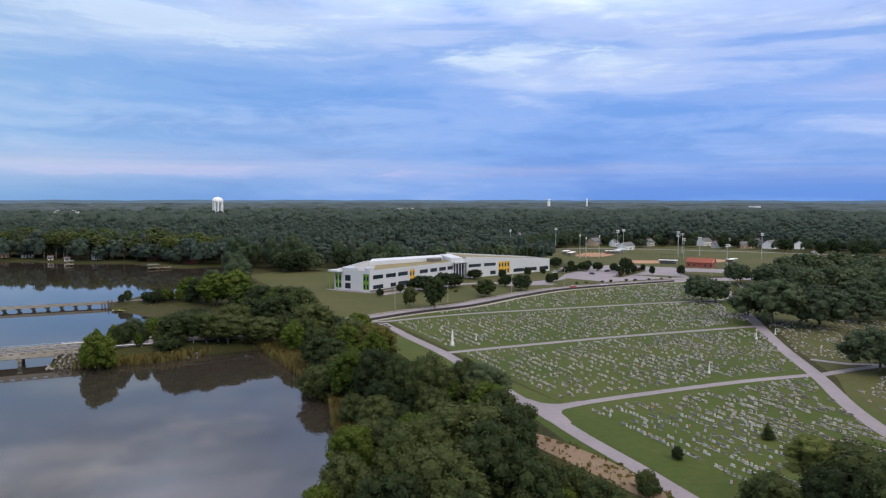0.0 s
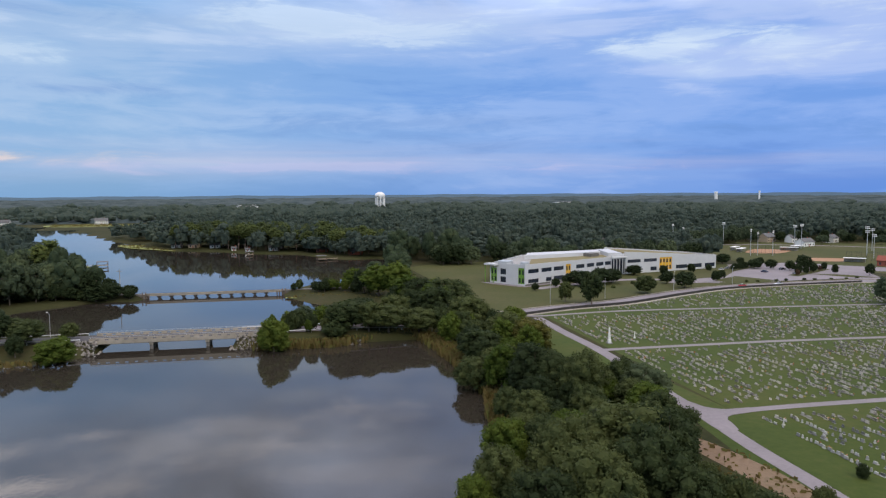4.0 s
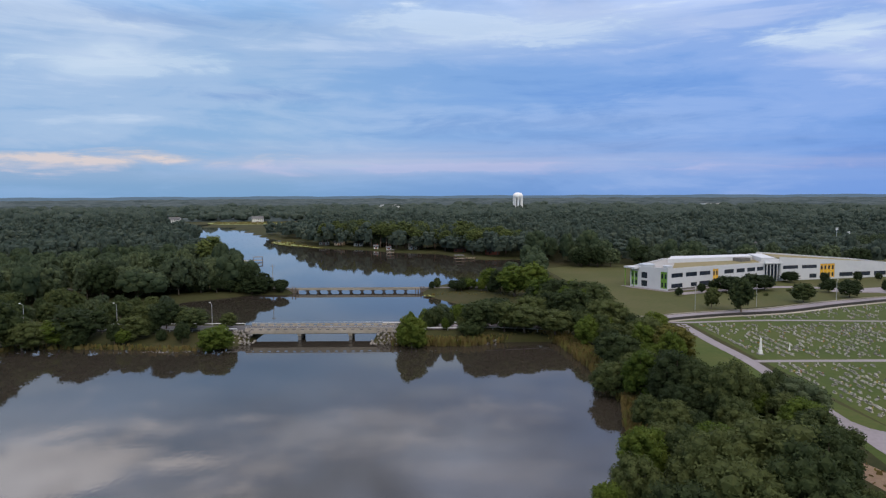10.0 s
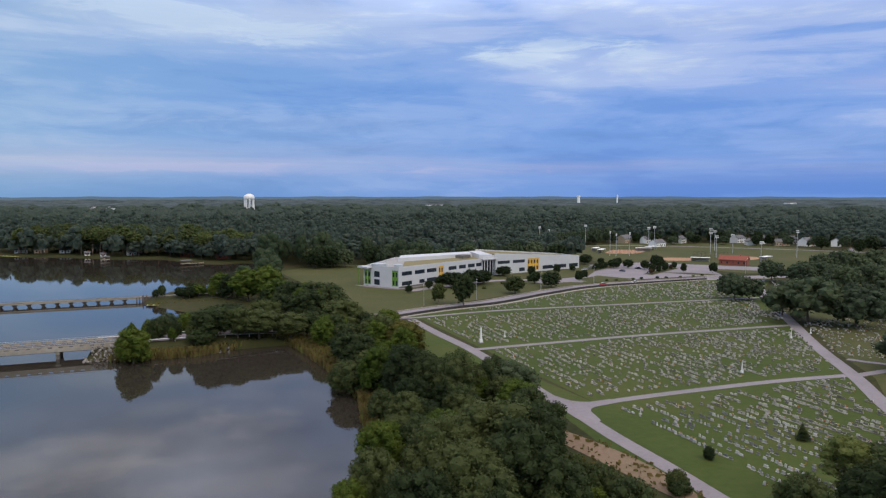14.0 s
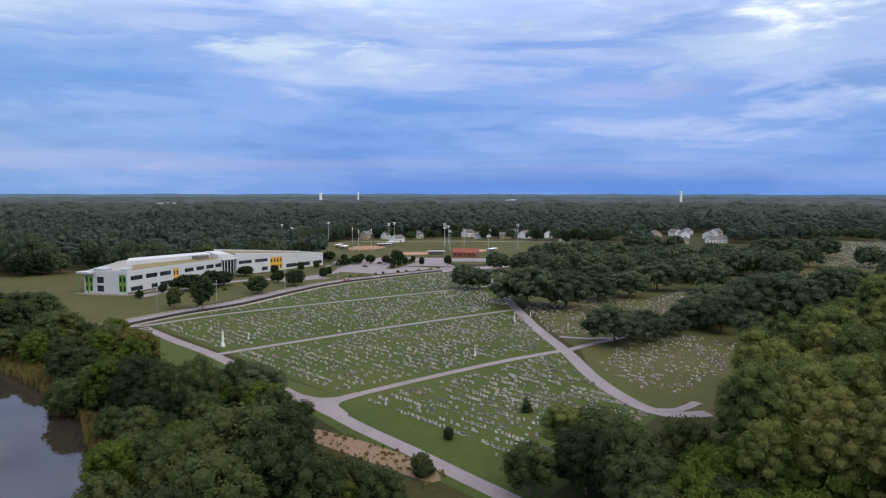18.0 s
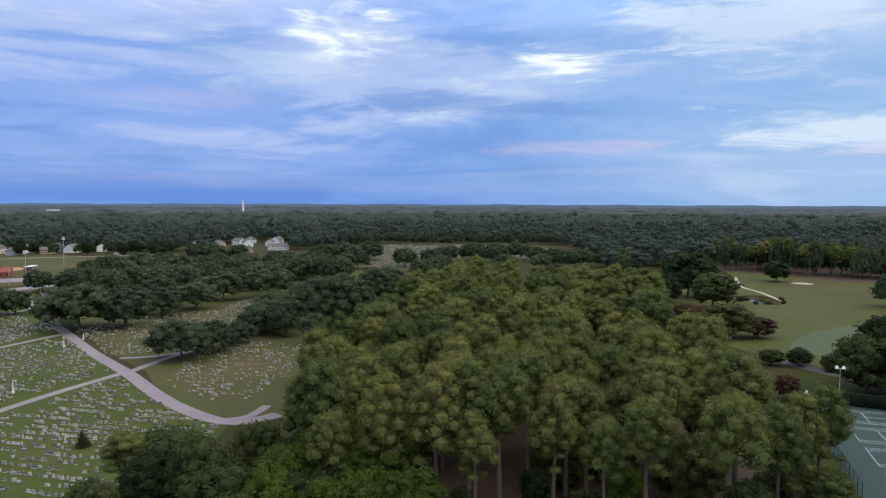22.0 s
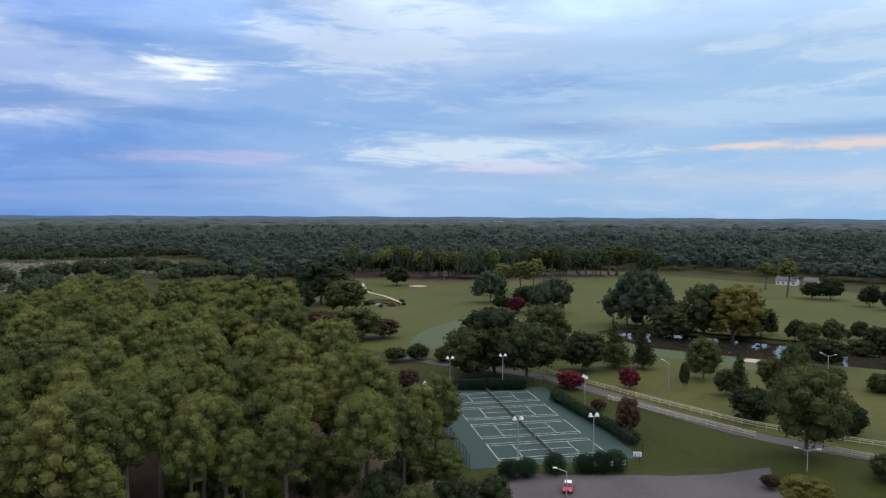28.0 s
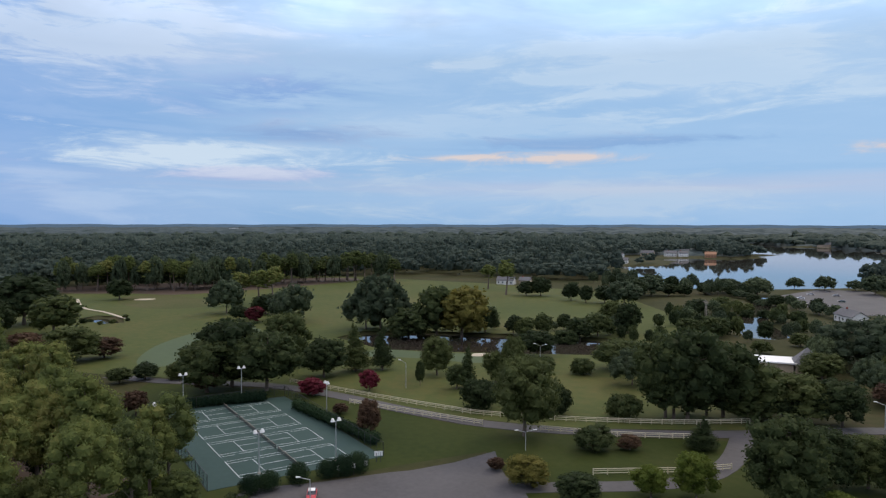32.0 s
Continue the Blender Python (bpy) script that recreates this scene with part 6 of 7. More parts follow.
def make_gravestone(style):
    g = thing("gravestone", 0, 0, -20, label={"arch": "grey granite gravestone with arched top on a plinth", "slab": "low wide granite gravestone on a plinth", "cross": "small pale stone obelisk grave marker"}[style], category="gravestone", group="gravestones")
    if style == "slab":
        box("plinth", -0.3, 0.3, -0.9, 0.9, -0.1, 0.2, M["stone_thing"], g, 0.03)
        box("slab", -0.14, 0.14, -0.7, 0.7, 0.2, 0.95, M["stone_thing"], g, 0.04)
    elif style == "arch":
        box("plinth", -0.25, 0.25, -0.55, 0.55, -0.1, 0.2, M["stone_thing"], g, 0.03)
        bm = bmesh.new()
        n = 9
        ring = [(-0.42, 0.2), (0.42, 0.2)] + [(0.42 * math.cos(math.pi * i / (n - 1)), 0.85 + 0.3 * math.sin(math.pi * i / (n - 1))) for i in range(n)]
        rows = [[bm.verts.new((s * 0.11, a, b)) for a, b in ring] for s in (-1, 1)]
        bm.faces.new(rows[0])
        bm.faces.new(rows[1][::-1])
        for i in range(len(ring)):
            j = (i + 1) % len(ring)
            bm.faces.new((rows[0][i], rows[1][i], rows[1][j], rows[0][j]))
        bmesh.ops.recalc_face_normals(bm, faces=bm.faces[:])
        part("slab", bm, M["stone_thing"], g)
    else:
        box("plinth", -0.4, 0.4, -0.4, 0.4, -0.1, 0.4, M["stone_thing"], g, 0.04)
        bm = add_tube(bmesh.new(), (0, 0, 0.4), (0, 0, 1.9), 0.3, 0.16, 4)
        part("shaft", bm, M["stone_thing"], g)
    return g


FIELDS = [([(97, 137), (97, 92), (92, 80), (140, 84), (147, 100), (160, 118), (174, 137)], 1.2), ([(98, 148), (98, 204), (160, 203), (222, 197), (200, 170), (178, 145), (150, 147)], 0.86), ([(98, 213), (98, 267), (180, 266), (262, 259), (234, 212), (200, 208), (150, 211)], 0.84),
          ([(120, 280), (142, 287), (180, 306), (224, 320), (296, 324), (320, 312), (272, 268), (180, 276)], 0.62), ([(172, 122), (158, 98), (162, 88), (230, 98), (230, 126), (205, 133)], 0.8), ([(196, 158), (234, 205), (262, 205), (292, 180), (340, 184), (350, 160), (250, 140), (214, 142)], 0.75), ([(300, 282), (330, 310), (352, 312), (340, 270)], 0.7)]


def graves():
    rng = np.random.default_rng(21)
    spots = []
    for n, (poly, fill) in enumerate(FIELDS):
        lo, hi = np.min(poly, axis=0), np.max(poly, axis=0)
        for x in np.arange(lo[0] + 1.5, hi[0], 2.9 if n in (4, 5) else 3.3):
            y = lo[1]
            full = rng.uniform(0.72, 1.1)
            while y < hi[1]:
                y += rng.uniform(1.05, 1.35) + (rng.uniform(2, 7) if rng.uniform() < 0.07 else 0)
                patchy = 0.5 + 0.5 * math.sin(x * 0.11 + n) * math.sin(y * 0.13 + 2 * n)
                if rng.uniform() < fill * full * (0.72 + 0.5 * patchy) and inside(poly, np.array([x]), np.array([y]))[0]:
                    spots.append((x + rng.normal(0, 0.18) + (1.3 if rng.uniform() < 0.1 else 0), y, n))
    # the far burial ground
    far = [(512, 152), (540, 205), (640, 252), (790, 252), (830, 175), (850, 100), (700, 52), (625, 50), (606, 95), (530, 125)]
    for x in np.arange(515, 850, 6.0):
        for y in np.arange(50, 250, 2.6):
            if rng.uniform() < 0.7 and inside(far, np.array([x]), np.array([y]))[0]:
                spots.append((x, y, 9))
    near = sorted((i for i, s in enumerate(spots) if s[2] == 0), key=lambda i: math.hypot(spots[i][0] - 95, spots[i][1] - 100))[:285]
    near = set(near)
    protos = [make_gravestone(k) for k in ("arch", "slab", "slab", "cross")]
    used = set()
    quads = []
    for i, (x, y, n) in enumerate(spots):
        if i in near:
            k = 3 if rng.uniform() < 0.012 else int(rng.uniform(0, 3))
            m = pose(x, y, 0.03, 0, rng.normal(0, 2), rng.normal(0, 4))
            s = rng.uniform(0.8, 1.25)
            if k in used:
                c = copy_thing(protos[k], m)
            else:
                used.add(k)
                c = protos[k]
                c.matrix_basis = m
            c.scale = (0.75, s * 0.52, rng.uniform(0.48, 0.74))
        else:
            quads.append(stone_boxes(rng, x, y, rng.uniform(0.55, 1.15) * (1.5 if n == 9 else 0.75 if n in (4, 5) else 1), rng.uniform(0.40, 0.76) * (0.75 if n in (4, 5) else 1)))
    for k, p in enumerate(protos):
        if k not in used:
            p.matrix_basis = pose(100 + k, 120, 0.03)
    tagged(link_quads("gravestones", np.concatenate(quads), M["stone"]), "rows of grey and white gravestones on the lawn", "gravestones", "", "stuff")
    # cut flowers and small bushes among the stones
    bits = []
    for _ in range(1100):
        x, y, n = spots[int(rng.uniform(0, len(spots)))]
        if n == 9:
            continue
        bits.append(leaf_cloud(rng, [((x + rng.uniform(0.4, 0.8), y + rng.uniform(-0.6, 0.6), 0.3), (0.22, 0.22, 0.25))], 8, 0.16))
    tagged(link_quads("grave_flowers", np.concatenate(bits), M["flower"], None, True), "small bunches of red, pink and yellow flowers", "flowers", "", "stuff")
    return spots


M["flower"] = foliage("cut_flowers", [(0.30, 0.03, 0.04), (0.45, 0.22, 0.03), (0.5, 0.2, 0.25), (0.5, 0.45, 0.1)], by_object=0, by_island=1.2)
graves()


def monument(x, y, h):
    m = thing("obelisk", x, y, 0, label="tall white marble obelisk on a stepped base" if h > 5 else "small white marble obelisk on a stepped base", category="monument")
    k = h / 7.6
    m.scale = (k, k, k)
    h = 7.6
    box("step", -1.1, 1.1, -1.1, 1.1, -0.1, 0.45, M["stone_thing"], m, 0.05)
    box("pedestal", -0.7, 0.7, -0.7, 0.7, 0.45, 1.9, M["whitepaint"], m, 0.06)
    bm = add_tube(bmesh.new(), (0, 0, 1.9), (0, 0, h - 0.6), 0.62, 0.36, 4)
    part("shaft", bm, M["whitepaint"], m)
    bm = add_tube(bmesh.new(), (0, 0, h - 0.6), (0, 0, h), 0.36, 0.02, 4)
    part("cap", bm, M["whitepaint"], m)
    return m


monument(100.3, 216.8, 5.6)
monument(112, 222, 2.6)
monument(152, 152, 3.4)
monument(205, 183, 3.0)
monument(219, 187, 2.4)


# ---------------------------------------------------------------- sports ground
def floodlight(x, y, h):
    p = thing("sports_floodlight", x, y, 0, math.degrees(math.atan2(y - 430, x - 400)), label="tall grey sports floodlight pole", category="light pole", group="sports ground floodlights")
    tube("pole", (0, 0, -0.2), (0, 0, h), 0.28, 0.16, M["metal"], p, 8)
    for k in (0, 1):
        a = box("crossarm", -0.12, 0.12, -1.5, 1.5, h - 0.4 - k * 1.2, h - 0.2 - k * 1.2, M["metal"], p)
        for s in (-1.2, -0.4, 0.4, 1.2):
            box("lamp_head", -0.35, 0.25, s - 0.28, s + 0.28, h - 0.2 - k * 1.2, h + 0.4 - k * 1.2, M["whitepaint"], a, 0.05)


for x, y, h in ((322, 569, 21), (330, 566, 18), (380, 582, 21), (343, 489, 20), (347, 486, 18), (358, 483, 19), (416, 533, 20), (421, 531, 21), (427, 466, 22), (413, 444, 17.5), (472, 419, 21.5), (394, 380, 17), (440, 480, 18), (455, 470, 16), (463, 500, 18)):
    floodlight(x, y, h)


def gable_house(x, y, turn, w, d, h, wall, roof, label, name="house", cat="house"):
    s = thing(name, x, y, 0, turn, label=label, category=cat)
    bm = bmesh.new()
    prof = [(-d / 2, -0.3), (d / 2, -0.3), (d / 2, h), (0, h + d * 0.33), (-d / 2, h)]
    rows = [[bm.verts.new((e * w / 2, a, b)) for a, b in prof] for e in (-1, 1)]
    bm.faces.new(rows[0])
    bm.faces.new(rows[1][::-1])
    for i in range(5):
        j = (i + 1) % 5
        bm.faces.new((rows[0][i], rows[1][i], rows[1][j], rows[0][j]))
    bmesh.ops.recalc_face_normals(bm, faces=bm.faces[:])
    part("wall", bm, wall, s)
    bm = bmesh.new()
    for e in (-1, 1):
        a = (e * (d / 2 + 0.5), h - 0.28)
        b = (0, h + d * 0.33 + 0.12)
        vs = [bm.verts.new(p) for p in ((-w / 2 - 0.5, a[0], a[1]), (w / 2 + 0.5, a[0], a[1]), (w / 2 + 0.5, b[0], b[1]), (-w / 2 - 0.5, b[0], b[1]))]
        vt = [bm.verts.new(v.co + Vector((0, 0, 0.2))) for v in vs]
        bm.faces.new(vs)
        bm.faces.new(vt)
        for i in range(4):
            j = (i + 1) % 4
            bm.faces.new((vs[i], vs[j], vt[j], vt[i]))
    bmesh.ops.recalc_face_normals(bm, faces=bm.faces[:])
    r = part("roof", bm, roof, s)
    box("chimney", w * 0.2, w * 0.2 + 0.8, -0.4, 0.4, h, h + d * 0.33 + 1.1, M["brick"], r)
    for e in (-1, 1):
        for k in range(max(2, int(w / 3.2))):
            u = -w / 2 + (k + 0.5) * w / max(2, int(w / 3.2))
            for z in ([1.0] if h < 4.5 else [1.0, 3.8]):
                box("window", u - 0.55, u + 0.55, e * d / 2 - 0.06, e * d / 2 + 0.06, z, z + 1.4, M["glass"], s)
    box("door", -0.5, 0.5, -d / 2 - 0.08, -d / 2 + 0.05, -0.2, 2.0, M["brick"], s)
    return s


M["siding"] = material("pale_siding", [(0.55, 0.54, 0.50), (0.68, 0.66, 0.62)], scale=1.5)
M["tan"] = material("tan_siding", [(0.34, 0.27, 0.19), (0.45, 0.36, 0.26)], scale=1.5)
M["orange"] = material("orange_stucco", [(0.30, 0.16, 0.09), (0.36, 0.20, 0.12)], scale=1.0)
M["clay"] = material("infield_clay", [(0.28, 0.15, 0.08), (0.38, 0.22, 0.12)], scale=0.6)
gable_house(383, 394, -55, 19, 8, 3.8, M["brick"], M["brick"], "long low red brick sports building", "clubhouse", "building")
strip("field_road", [(330, 560), (391, 590), (450, 566), (505, 515), (560, 450), (590, 400), (560, 330), (470, 322), (345, 327)], -2.4, 2.4, -0.1, 0.09, M["path"], label="pale road round the sports ground")
patch("car_park_field", [(322, 402), (350, 374), (372, 352), (398, 362), (374, 386), (342, 420)], 0.1, M["path"], "pale car park beside the sports ground", False)
patch("infield", [(404, 428), (428, 418), (446, 436), (424, 448)], 0.065, M["clay"], "orange clay softball infield")
patch("infield", [(355, 512), (372, 498), (402, 520), (385, 540)], 0.06, M["clay"], "orange clay baseball infield")
patch("infield", [(350, 446), (374, 430), (398, 440), (374, 458)], 0.06, M["clay"], "orange clay softball infield")
for x, y, a in ((361, 536, 40), (356, 520, 40), (400, 519, -30), (418, 532, 20), (379, 424, -40), (432, 412, 20), (405, 412, -50)):
    d = thing("dugout", x, y, 0, a, label="flat-roofed pale dugout beside a ball field", category="dugout", group="dugouts")
    box("roof", -7, 7, -2.2, 2.2, 2.7, 3.0, M["whitepaint"], d, 0.05)
    box("back_wall", -6.6, 6.6, 1.7, 1.9, -0.1, 2.7, M["concrete"], d)
    for x2 in (-6.4, -2.1, 2.1, 6.4):
        tube("post", (x2, -1.9, -0.1), (x2, -1.9, 2.7), 0.08, 0.08, M["metal"], d, 6)
    box("bench", -6, 6, 1.0, 1.5, 0.35, 0.5, M["metal"], d)
for x, y, r in ((368, 500, 0), (398, 430, 90)):
    mesh_fence([(x - 10, y + 12), (x - 4, y), (x + 8, y - 6)], 6.0, "tall dark baseball backstop", M["dark"], 3.0, "backstop")
HOUSES = [(576, 556, 20, 16, 9, 5, 0), (568, 524, -20, 14, 8, 4, 1), (545, 540, 60, 12, 8, 4, 0), (600, 540, 10, 15, 9, 5, 0), (448, 614, 30, 18, 10, 5, 1), (446, 558, 15, 14, 9, 4, 2), (512, 404, 30, 14, 9, 4, 2), (640, 470, 20, 14, 9, 4, 0), (676, 336, -30, 20, 9, 4, 0), (780, 424, 10, 16, 9, 5, 0), (745, 420, 60, 16, 9, 5, 2), (640, 350, 30, 12, 8, 4, 1), (258, 570, 20, 18, 10, 7, 2), (724, 398, 40, 18, 10, 5, 2), (736, 376, 20, 15, 9, 5, 0), (700, 420, 60, 16, 9, 5, 1), (762, 380, 10, 20, 10, 6, 2), (690, 440, 30, 14, 9, 5, 2), (590, 512, 10, 16, 10, 5, 2), (612, 498, 40, 14, 9, 5, 2), (560, 572, 15, 15, 9, 5, 0), (500, 590, 30, 14, 9, 4.5, 0), (468, 600, 10, 16, 9, 4.5, 2)]
SHORE_HOUSES = [(-114, 700, 10, 10, 7, 3, 0), (-98, 695, -10, 9, 7, 3, 1), (-78, 685, 5, 9, 7, 3, 0), (-21, 662, 15, 9, 8, 7, 0), (-24, 640, 15, 7, 6, 3, 0), (18, 612, 0, 10, 8, 3, 3), (44, 580, 10, 10, 8, 3, 3), (-470, 1260, 0, 20, 12, 6, 0), (-330, 1290, 10, 20, 12, 6, 0), (-58, 650, 0, 4, 3, 2.4, 0), (-45, 634, 0, 4, 3, 2.2, 2)]
LAKE_HOUSES = [(588, -619, 30, 16, 9, 4, 0), (602, -714, 20, 14, 9, 4, 0), (566, -700, 35, 14, 9, 4, 2), (640, -903, 25, 18, 10, 5, 0), (626, -912, 60, 14, 9, 5, 2), (713, -1225, 20, 24, 12, 6, 0), (681, -1470, 20, 24, 12, 6, 1), (600, -575, 40, 20, 10, 4.5, 0), (612, -600, 40, 16, 10, 4, 2), (660, -684, 30, 16, 10, 4.5, 3), (656, -950, 30, 26, 12, 5, 1), (580, -912, 35, 15, 10, 5, 4), (664, -880, 20, 18, 10, 5, 1), (430, -386, 30, 14, 8, 3.5, 0), (420, -398, 30, 9, 7, 3.5, 1), (786, -630, 20, 16, 10, 5, 0), (640, -780, 20, 18, 10, 5, 0), (770, -1610, 10, 26, 14, 7, 0), (700, -1700, 10, 26, 14, 7, 0), (790, -1590, 30, 22, 14, 6, 1), (530, -1420, 30, 22, 14, 6, 0)]
for x, y, a, w, d, h, k in HOUSES + SHORE_HOUSES + LAKE_HOUSES:
    wall = (M["siding"], M["tan"], M["whitepaint"], M["brick"], M["orange"])[k]
    gable_house(x, y, a, w, d, h, wall, M["orange"] if k == 4 else M["shingle"], ("pale sided house among the trees", "tan house with a grey roof", "white house with a grey shingle roof", "red brick house among the trees", "orange stuccoed house by the lake")[k])
for x, y, a, c, rgb in ((262, 402, 20, "white", (0.6, 0.6, 0.6)), (270, 408, 20, "grey", (0.2, 0.2, 0.21)), (280, 385, 100, "dark blue", (0.02, 0.03, 0.08)), (292, 372, 100, "silver", (0.4, 0.4, 0.42)), (300, 395, 10, "black", (0.015, 0.015, 0.018)), (228, 331, 18, "red", (0.4, 0.03, 0.03)), (250, 332, 190, "white", (0.6, 0.6, 0.6)),
                        (232, -470, 40, "white", (0.6, 0.6, 0.6)), (236, -462, 40, "silver", (0.4, 0.4, 0.42)), (214, -440, 130, "black", (0.015, 0.015, 0.018)), (206, -470, 30, "dark green", (0.03, 0.06, 0.05)), (240, -500, 40, "white", (0.6, 0.6, 0.6)), (225, -505, 40, "grey", (0.2, 0.2, 0.21)), (196, -440, 20, "black", (0.015, 0.015, 0.018)), (97, -178, 20, "silver", (0.4, 0.4, 0.42)), (99, -183, 20, "white", (0.6, 0.6, 0.6))):
    car(x, y, a, c, rgb)


# ---------------------------------------------------------------- water tower and far marks
def water_tower():
    t = thing("water_tower", 205, 1830, 0, label="white fluted-stem water tower above the woods", category="water tower")
    bm = bmesh.new()
    bmesh.ops.create_uvsphere(bm, u_segments=32, v_segments=16, radius=1, matrix=Matrix.Translation((0, 0, 42)) @ Matrix.Diagonal((13.5, 13.5, 9.5, 1)))
    part("tank", bm, M["whitepaint"], t)
    add = [(math.cos(i * math.pi / 4), math.sin(i * math.pi / 4)) for i in range(8)]
    for c, s in add:
        tube("leg", (c * 11, s * 11, 0), (c * 11, s * 11, 42), 2.0, 2.0, M["whitepaint"], t, 8)
    tube("riser", (0, 0, 0), (0, 0, 36), 3, 3, M["whitepaint"], t, 12)


water_tower()
for x, y, h, r in ((2230, 1240, 52, 4.0), (1650, 2310, 47, 3.0), (1500, 2350, 44, 6.0)):
    t = thing("far_tower", x, y, 0, label="slim white tower standing out of the woods", category="tower")
    tube("shaft", (0, 0, 0), (0, 0, h), r, r * 0.9, M["whitepaint"], t, 12)
    tube("crown", (0, 0, h - 3), (0, 0, h + 1), r * 1.25, r * 1.1, M["whitepaint"], t, 12)
for x, y, w, h in ((821, 2110, 74, 17), (-133, 1882, 55, 17), (-144, 2065, 50, 17.5), (2181, 1975, 44, 19), (3330, -1232, 50, 19)):
    b = thing("far_hall", x, y, 0, 12, label="pale flat-roofed hall far among the trees", category="building")
    box("wall", -w / 2, w / 2, -12, 12, 0, h, M["whitepaint"], b, 0.3)
    box("roof", -w / 2 - 0.6, w / 2 + 0.6, -12.6, 12.6, h, h + 1.0, M["shingle"], b)
    for i in range(int(w / 8)):
        box("window", -w / 2 + 3 + i * 8, -w / 2 + 7 + i * 8, -12.15, -12.05, h - 5, h - 2.5, M["glass"], b)


def dock(x, y, turn, n):
    d = thing("dock", x, y, 0, turn, label="weathered wooden dock on piles", category="dock")
    box("deck", 0, n * 3, -0.8, 0.8, -0.2, 0.0, M["tan"], d)
    box("platform", n * 3, n * 3 + 7, -3, 3, -0.2, 0.0, M["tan"], d)
    for i in range(n + 1):
        for s in (-0.8, 0.8):
            tube("pile", (i * 3, s, -3), (i * 3, s, 0.9), 0.14, 0.14, M["bark"], d, 6)
    for a in (0, 7):
        for s in (-3, 3):
            tube("post", (n * 3 + a, s, -3), (n * 3 + a, s, 2.4), 0.16, 0.16, M["bark"], d, 6)
    box("roof", n * 3 - 0.3, n * 3 + 7.3, -3.3, 3.3, 2.3, 2.5, M["shingle"], d)


dock(-160, 536, 18, 6)
dock(28, 552, 190, 3)
dock(-44, 618, -80, 3)


def pavilion():
    p = thing("lakeside_pavilion", 128, -234, 0, math.degrees(math.atan2(-13.1, -20.9)), label="low building with white flat roofs and grey peaked roofs", category="building")
    box("wall", -9, 9, -5, 5, 0, 3.4, M["tan"], p)
    box("flat_roof", -10, 10, -6, 6, 3.4, 3.9, M["whitepaint"], p, 0.05)
    for x, y, r, h in ((13.5, -1, 6.5, 8.6), (-14, -2, 5.5, 8.2)):
        box("wall", x - r * 0.6, x + r * 0.6, y - r * 0.6, y + r * 0.6, 0, 3.4, M["tan"], p)
        bm = bmesh.new()
        bmesh.ops.create_cone(bm, cap_ends=True, segments=4, radius1=r * 1.1, radius2=0.15, depth=h - 3.2, matrix=Matrix.Translation((x, y, (h + 3.2) / 2)) @ Matrix.Rotation(math.pi / 4, 4, "Z"))
        part("peaked_roof", bm, M["shingle"], p)
    for k in range(5):
        box("window", -8 + k * 3.6, -6 + k * 3.6, 4.96, 5.06, 1.0, 2.6, M["glass"], p)


pavilion()
gable_house(162, -380, -40, 18, 8, 3.6, M["siding"], M["shingle"], "long low grey boathouse beside the car park", "boathouse", "building")
for dx in (-1.2, 1.2):
    m = thing("mast", 203 + dx, -316 - dx, 0, label="bare grey utility pole", category="pole", group="utility poles")
    tube("pole", (0, 0, -0.3), (0, 0, 12), 0.2, 0.13, M["concrete"], m, 7)
    box("crossarm", -1.3, 1.3, -0.1, 0.1, 10.8, 11.05, M["concrete"], m)
m = thing("mast", -88, 372, 0.6, label="bare grey utility pole", category="pole", group="utility poles")
tube("pole", (0, 0, -0.3), (0, 0, 13), 0.2, 0.13, M["concrete"], m, 7)
box("crossarm", -1.3, 1.3, -0.1, 0.1, 12, 12.2, M["concrete"], m)


# ---------------------------------------------------------------- golf greens, bunkers, marsh, reeds
patch("green_pale", [(262, -62), (300, -78), (330, -110), (318, -130), (285, -104), (256, -82)], 0.05, M["bluegreen"], "pale blue-green mown golf tee")
patch("green_pond", [(232, -134), (214, -150), (196, -160), (192, -172), (206, -172), (222, -160), (240, -146)], 0.045, M["bluegreen"], "bright mown putting green by the pond")
patch("bunker", [(206, -168), (201, -174), (205, -178), (210, -172)], 0.06, M["sand"], "pale sand golf bunker")
patch("bunker", [(484, -112), (478, -120), (484, -126), (490, -118)], 0.06, M["sand"], "pale sand golf bunker")
patch("worn_patch", [(470, -100), (430, -110), (420, -135), (450, -150), (500, -140), (510, -115)], 0.04, M["drylawn"], "dry brownish worn fairway")
patch("pine_litter", [(560, -84), (530, -120), (500, -160), (530, -300), (575, -300), (600, -180), (610, -90)], 0.045, M["litter"], "reddish pine litter under the trees")
patch("wood_floor", [(76, 40), (112, 58), (222, 76), (345, 76), (354, 56), (318, 28), (318, -16), (250, -24), (166, -26), (136, -36), (76, -28)], 0.05, M["litter"], "brown pine litter under the wood")
MARSH = [[(-8, 352), (4, 366), (34, 376), (60, 372), (58, 346), (38, 336), (20, 350)], [(-135, 500), (-142, 520), (-150, 545), (-166, 545), (-160, 500)], [(-110, 668), (-142, 742), (-172, 764), (-180, 756), (-160, 715), (-135, 690)],
         [(-300, 1180), (-380, 1190), (-400, 1260), (-320, 1280), (-265, 1240)], [(-362, 1020), (-440, 1000), (-490, 1060), (-440, 1110), (-380, 1080)], [(36, 372), (48, 430), (60, 480), (72, 470), (66, 380)], [(4, 300), (26, 312), (40, 330), (44, 320), (30, 302)]]


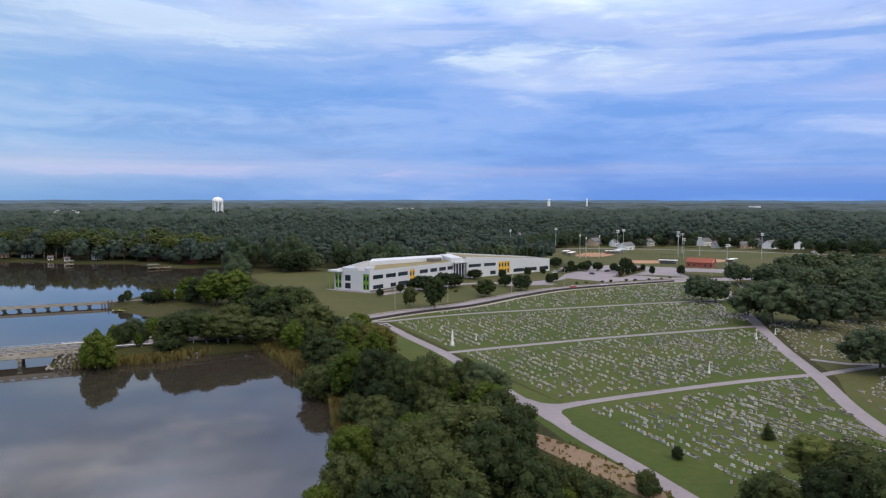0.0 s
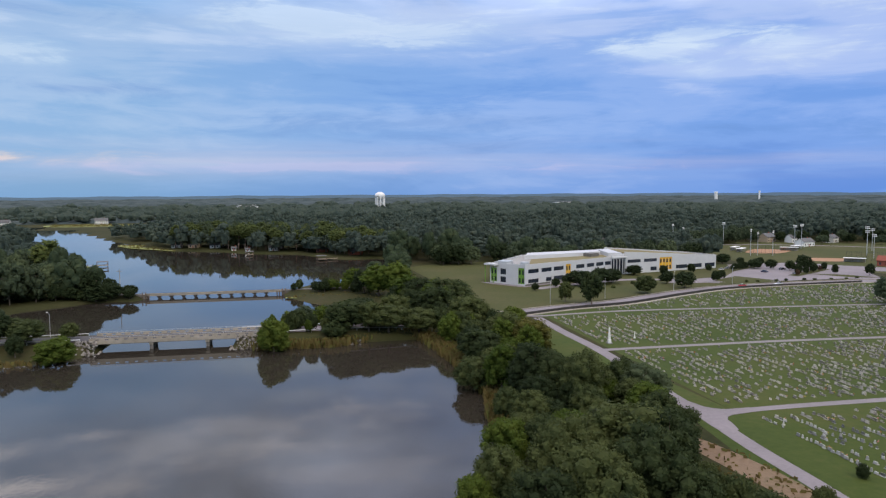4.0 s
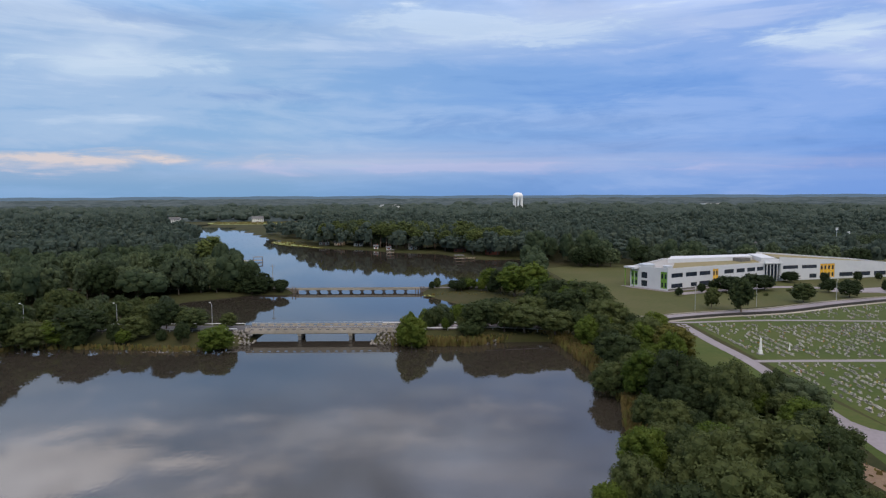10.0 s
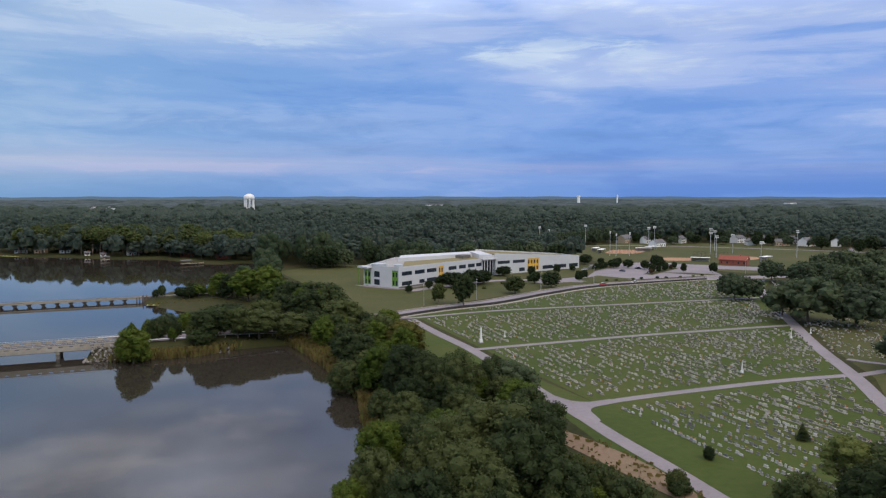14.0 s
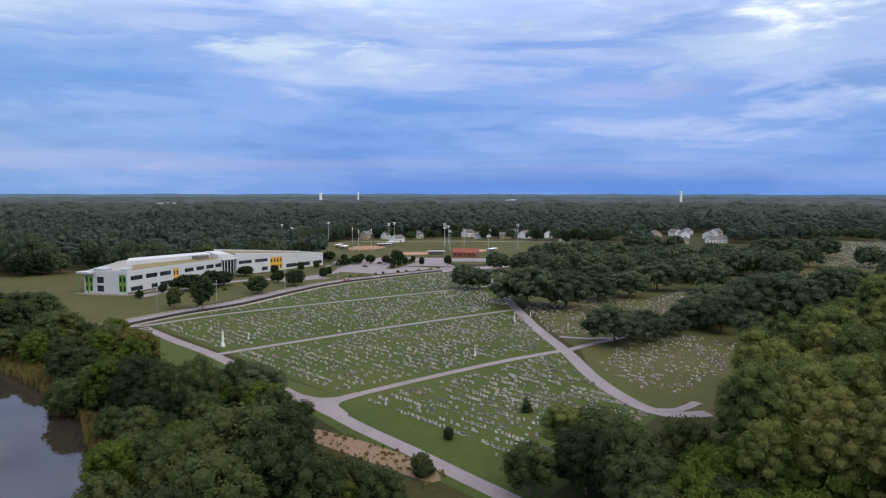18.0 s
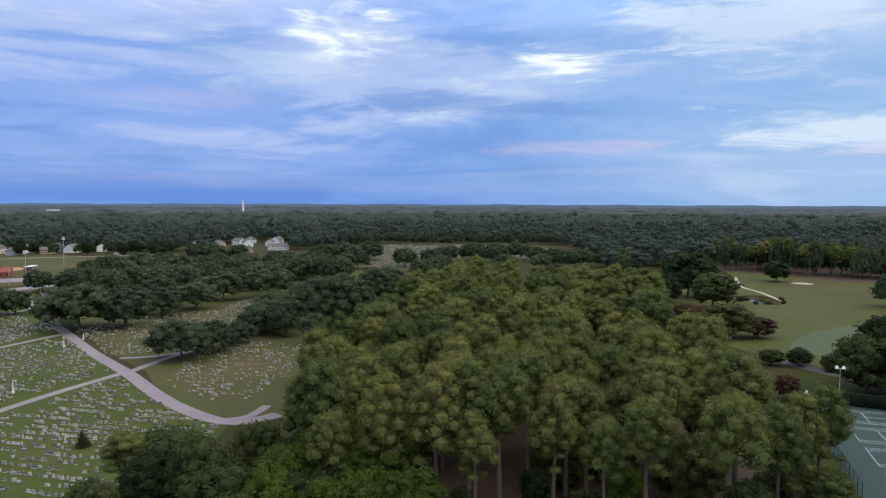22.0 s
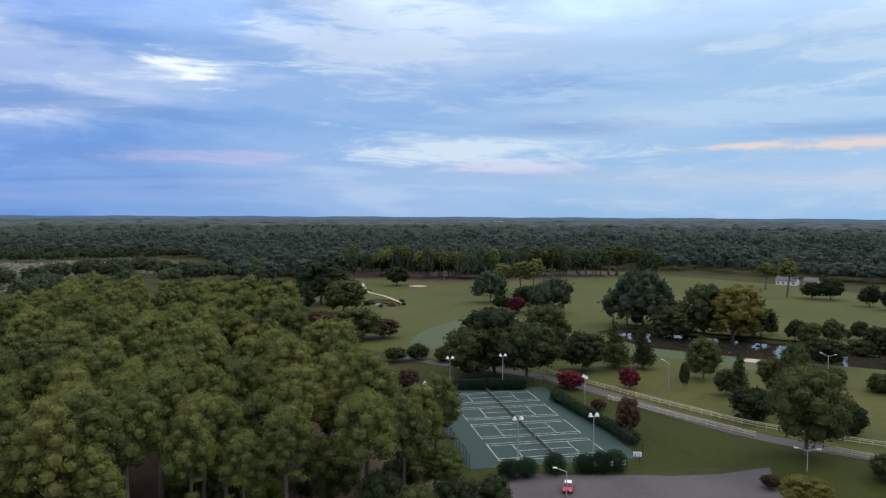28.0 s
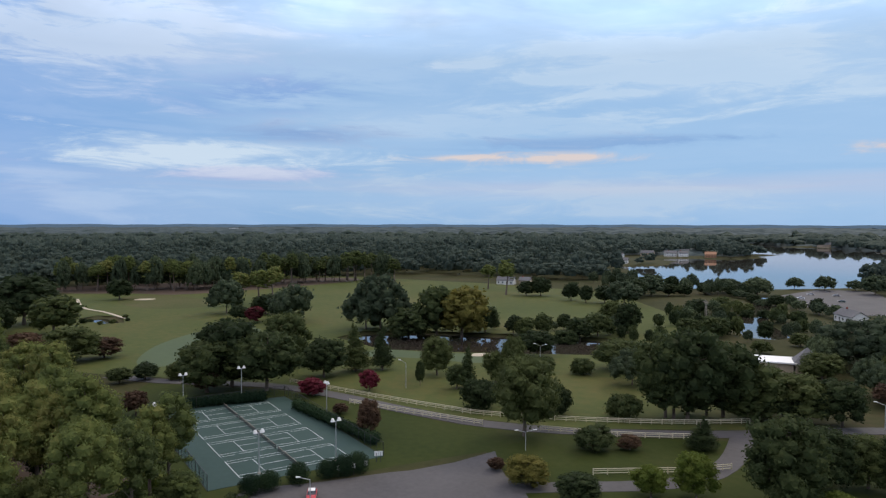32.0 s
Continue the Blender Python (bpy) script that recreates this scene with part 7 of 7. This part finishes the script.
def marsh():
    rng = np.random.default_rng(12)
    blades = []

    def tuft(x, y, h, w, z):
        a = rng.uniform(0, math.pi)
        u = np.array((math.cos(a), math.sin(a), 0)) * w
        lean = np.array((rng.normal(0, 0.2), rng.normal(0, 0.2), 1.0)) * h
        p = np.array((x, y, z))
        blades.append(np.stack([p - u, p + u, p + u * 0.7 + lean, p - u * 0.7 + lean]))
    for poly in MARSH:
        far = np.mean(poly, axis=0)[1] > 480
        low = 0.08 if np.mean(poly, axis=0)[1] > 900 else -0.75
        patch("marsh", poly, low, M["marsh"], "flat yellow-green marsh grass")
        for x, y in scatter(poly, 5.0 if far else 1.8, random.Random(3)):
            tuft(x, y, rng.uniform(0.5, 1.1), rng.uniform(0.5, 1.0) * (2 if far else 1), low - 0.05)
    edge = spline([(-14, 241), (8, 240), (22, 248), (34, 251), (42, 245), (46, 215), (47, 189), (47, 166), (43, 146)], 1.0)
    for p in edge:
        for _ in range(26):
            tuft(p[0] + rng.uniform(-3.0, 5.0), p[1] + rng.uniform(-3.2, 4.0), rng.uniform(1.3, 2.9), rng.uniform(0.22, 0.5), -1.3)
    edge = spline([(-150, 226), (-140, 235), (-110, 234.5), (-88, 231), (-72, 235)], 1.0)
    for p in edge:
        for _ in range(4):
            tuft(p[0] + rng.uniform(-1.5, 1.5), p[1] + rng.uniform(-0.5, 3), rng.uniform(0.8, 1.8), rng.uniform(0.3, 0.7), -1.2)
    for x, y in scatter([(72, 140), (78, 134), (83, 118), (85, 104), (84, 90), (76, 88), (74, 104), (72, 120)], 1.1, random.Random(9)):
        if rng.uniform() < 0.3:
            tuft(x, y, rng.uniform(0.25, 0.8), rng.uniform(0.25, 0.6), 0.0)
    tagged(link_quads("reeds", np.concatenate(blades), M["reed"]), "tall yellow and rusty reeds along the bank", "reeds", "", "stuff")


marsh()

patch("lawn_island", [(228, 358), (252, 372), (262, 349), (232, 336)], 0.1, M["drylawn"], "mown lawn island in the school car park", False)
patch("lawn_island", [(146, 330), (172, 346), (196, 356), (206, 350), (178, 326), (152, 312)], 0.1, M["drylawn"], "mown lawn island in front of the school", False)
patch("lawn_island", [(264, 394), (302, 418), (299, 423), (262, 400)], 0.1, M["drylawn"], "narrow planted island in the school car park", False)
patch("lawn_island", [(286, 362), (330, 389), (327, 395), (283, 368)], 0.1, M["drylawn"], "narrow planted island in the school car park", False)
patch("lawn_island", [(300, 372), (318, 362), (326, 345), (312, 350)], 0.1, M["drylawn"], "mown lawn island in the school car park", False)
strip("school_drive", [(120, 349), (150, 362), (180, 372), (205, 366), (226, 348)], -3.2, 3.2, -0.1, 0.115, M["path"], label="pale concrete school drive")

join_far("pine_tree", 285, "pine_grove", "dense stand of tall pines deep in the wood")
join_far("broadleaf_tree", 290, "broadleaf_thicket", "far green broadleaf trees")
join_far("oak_tree", 290, "oak_grove", "far dark oaks standing close together")
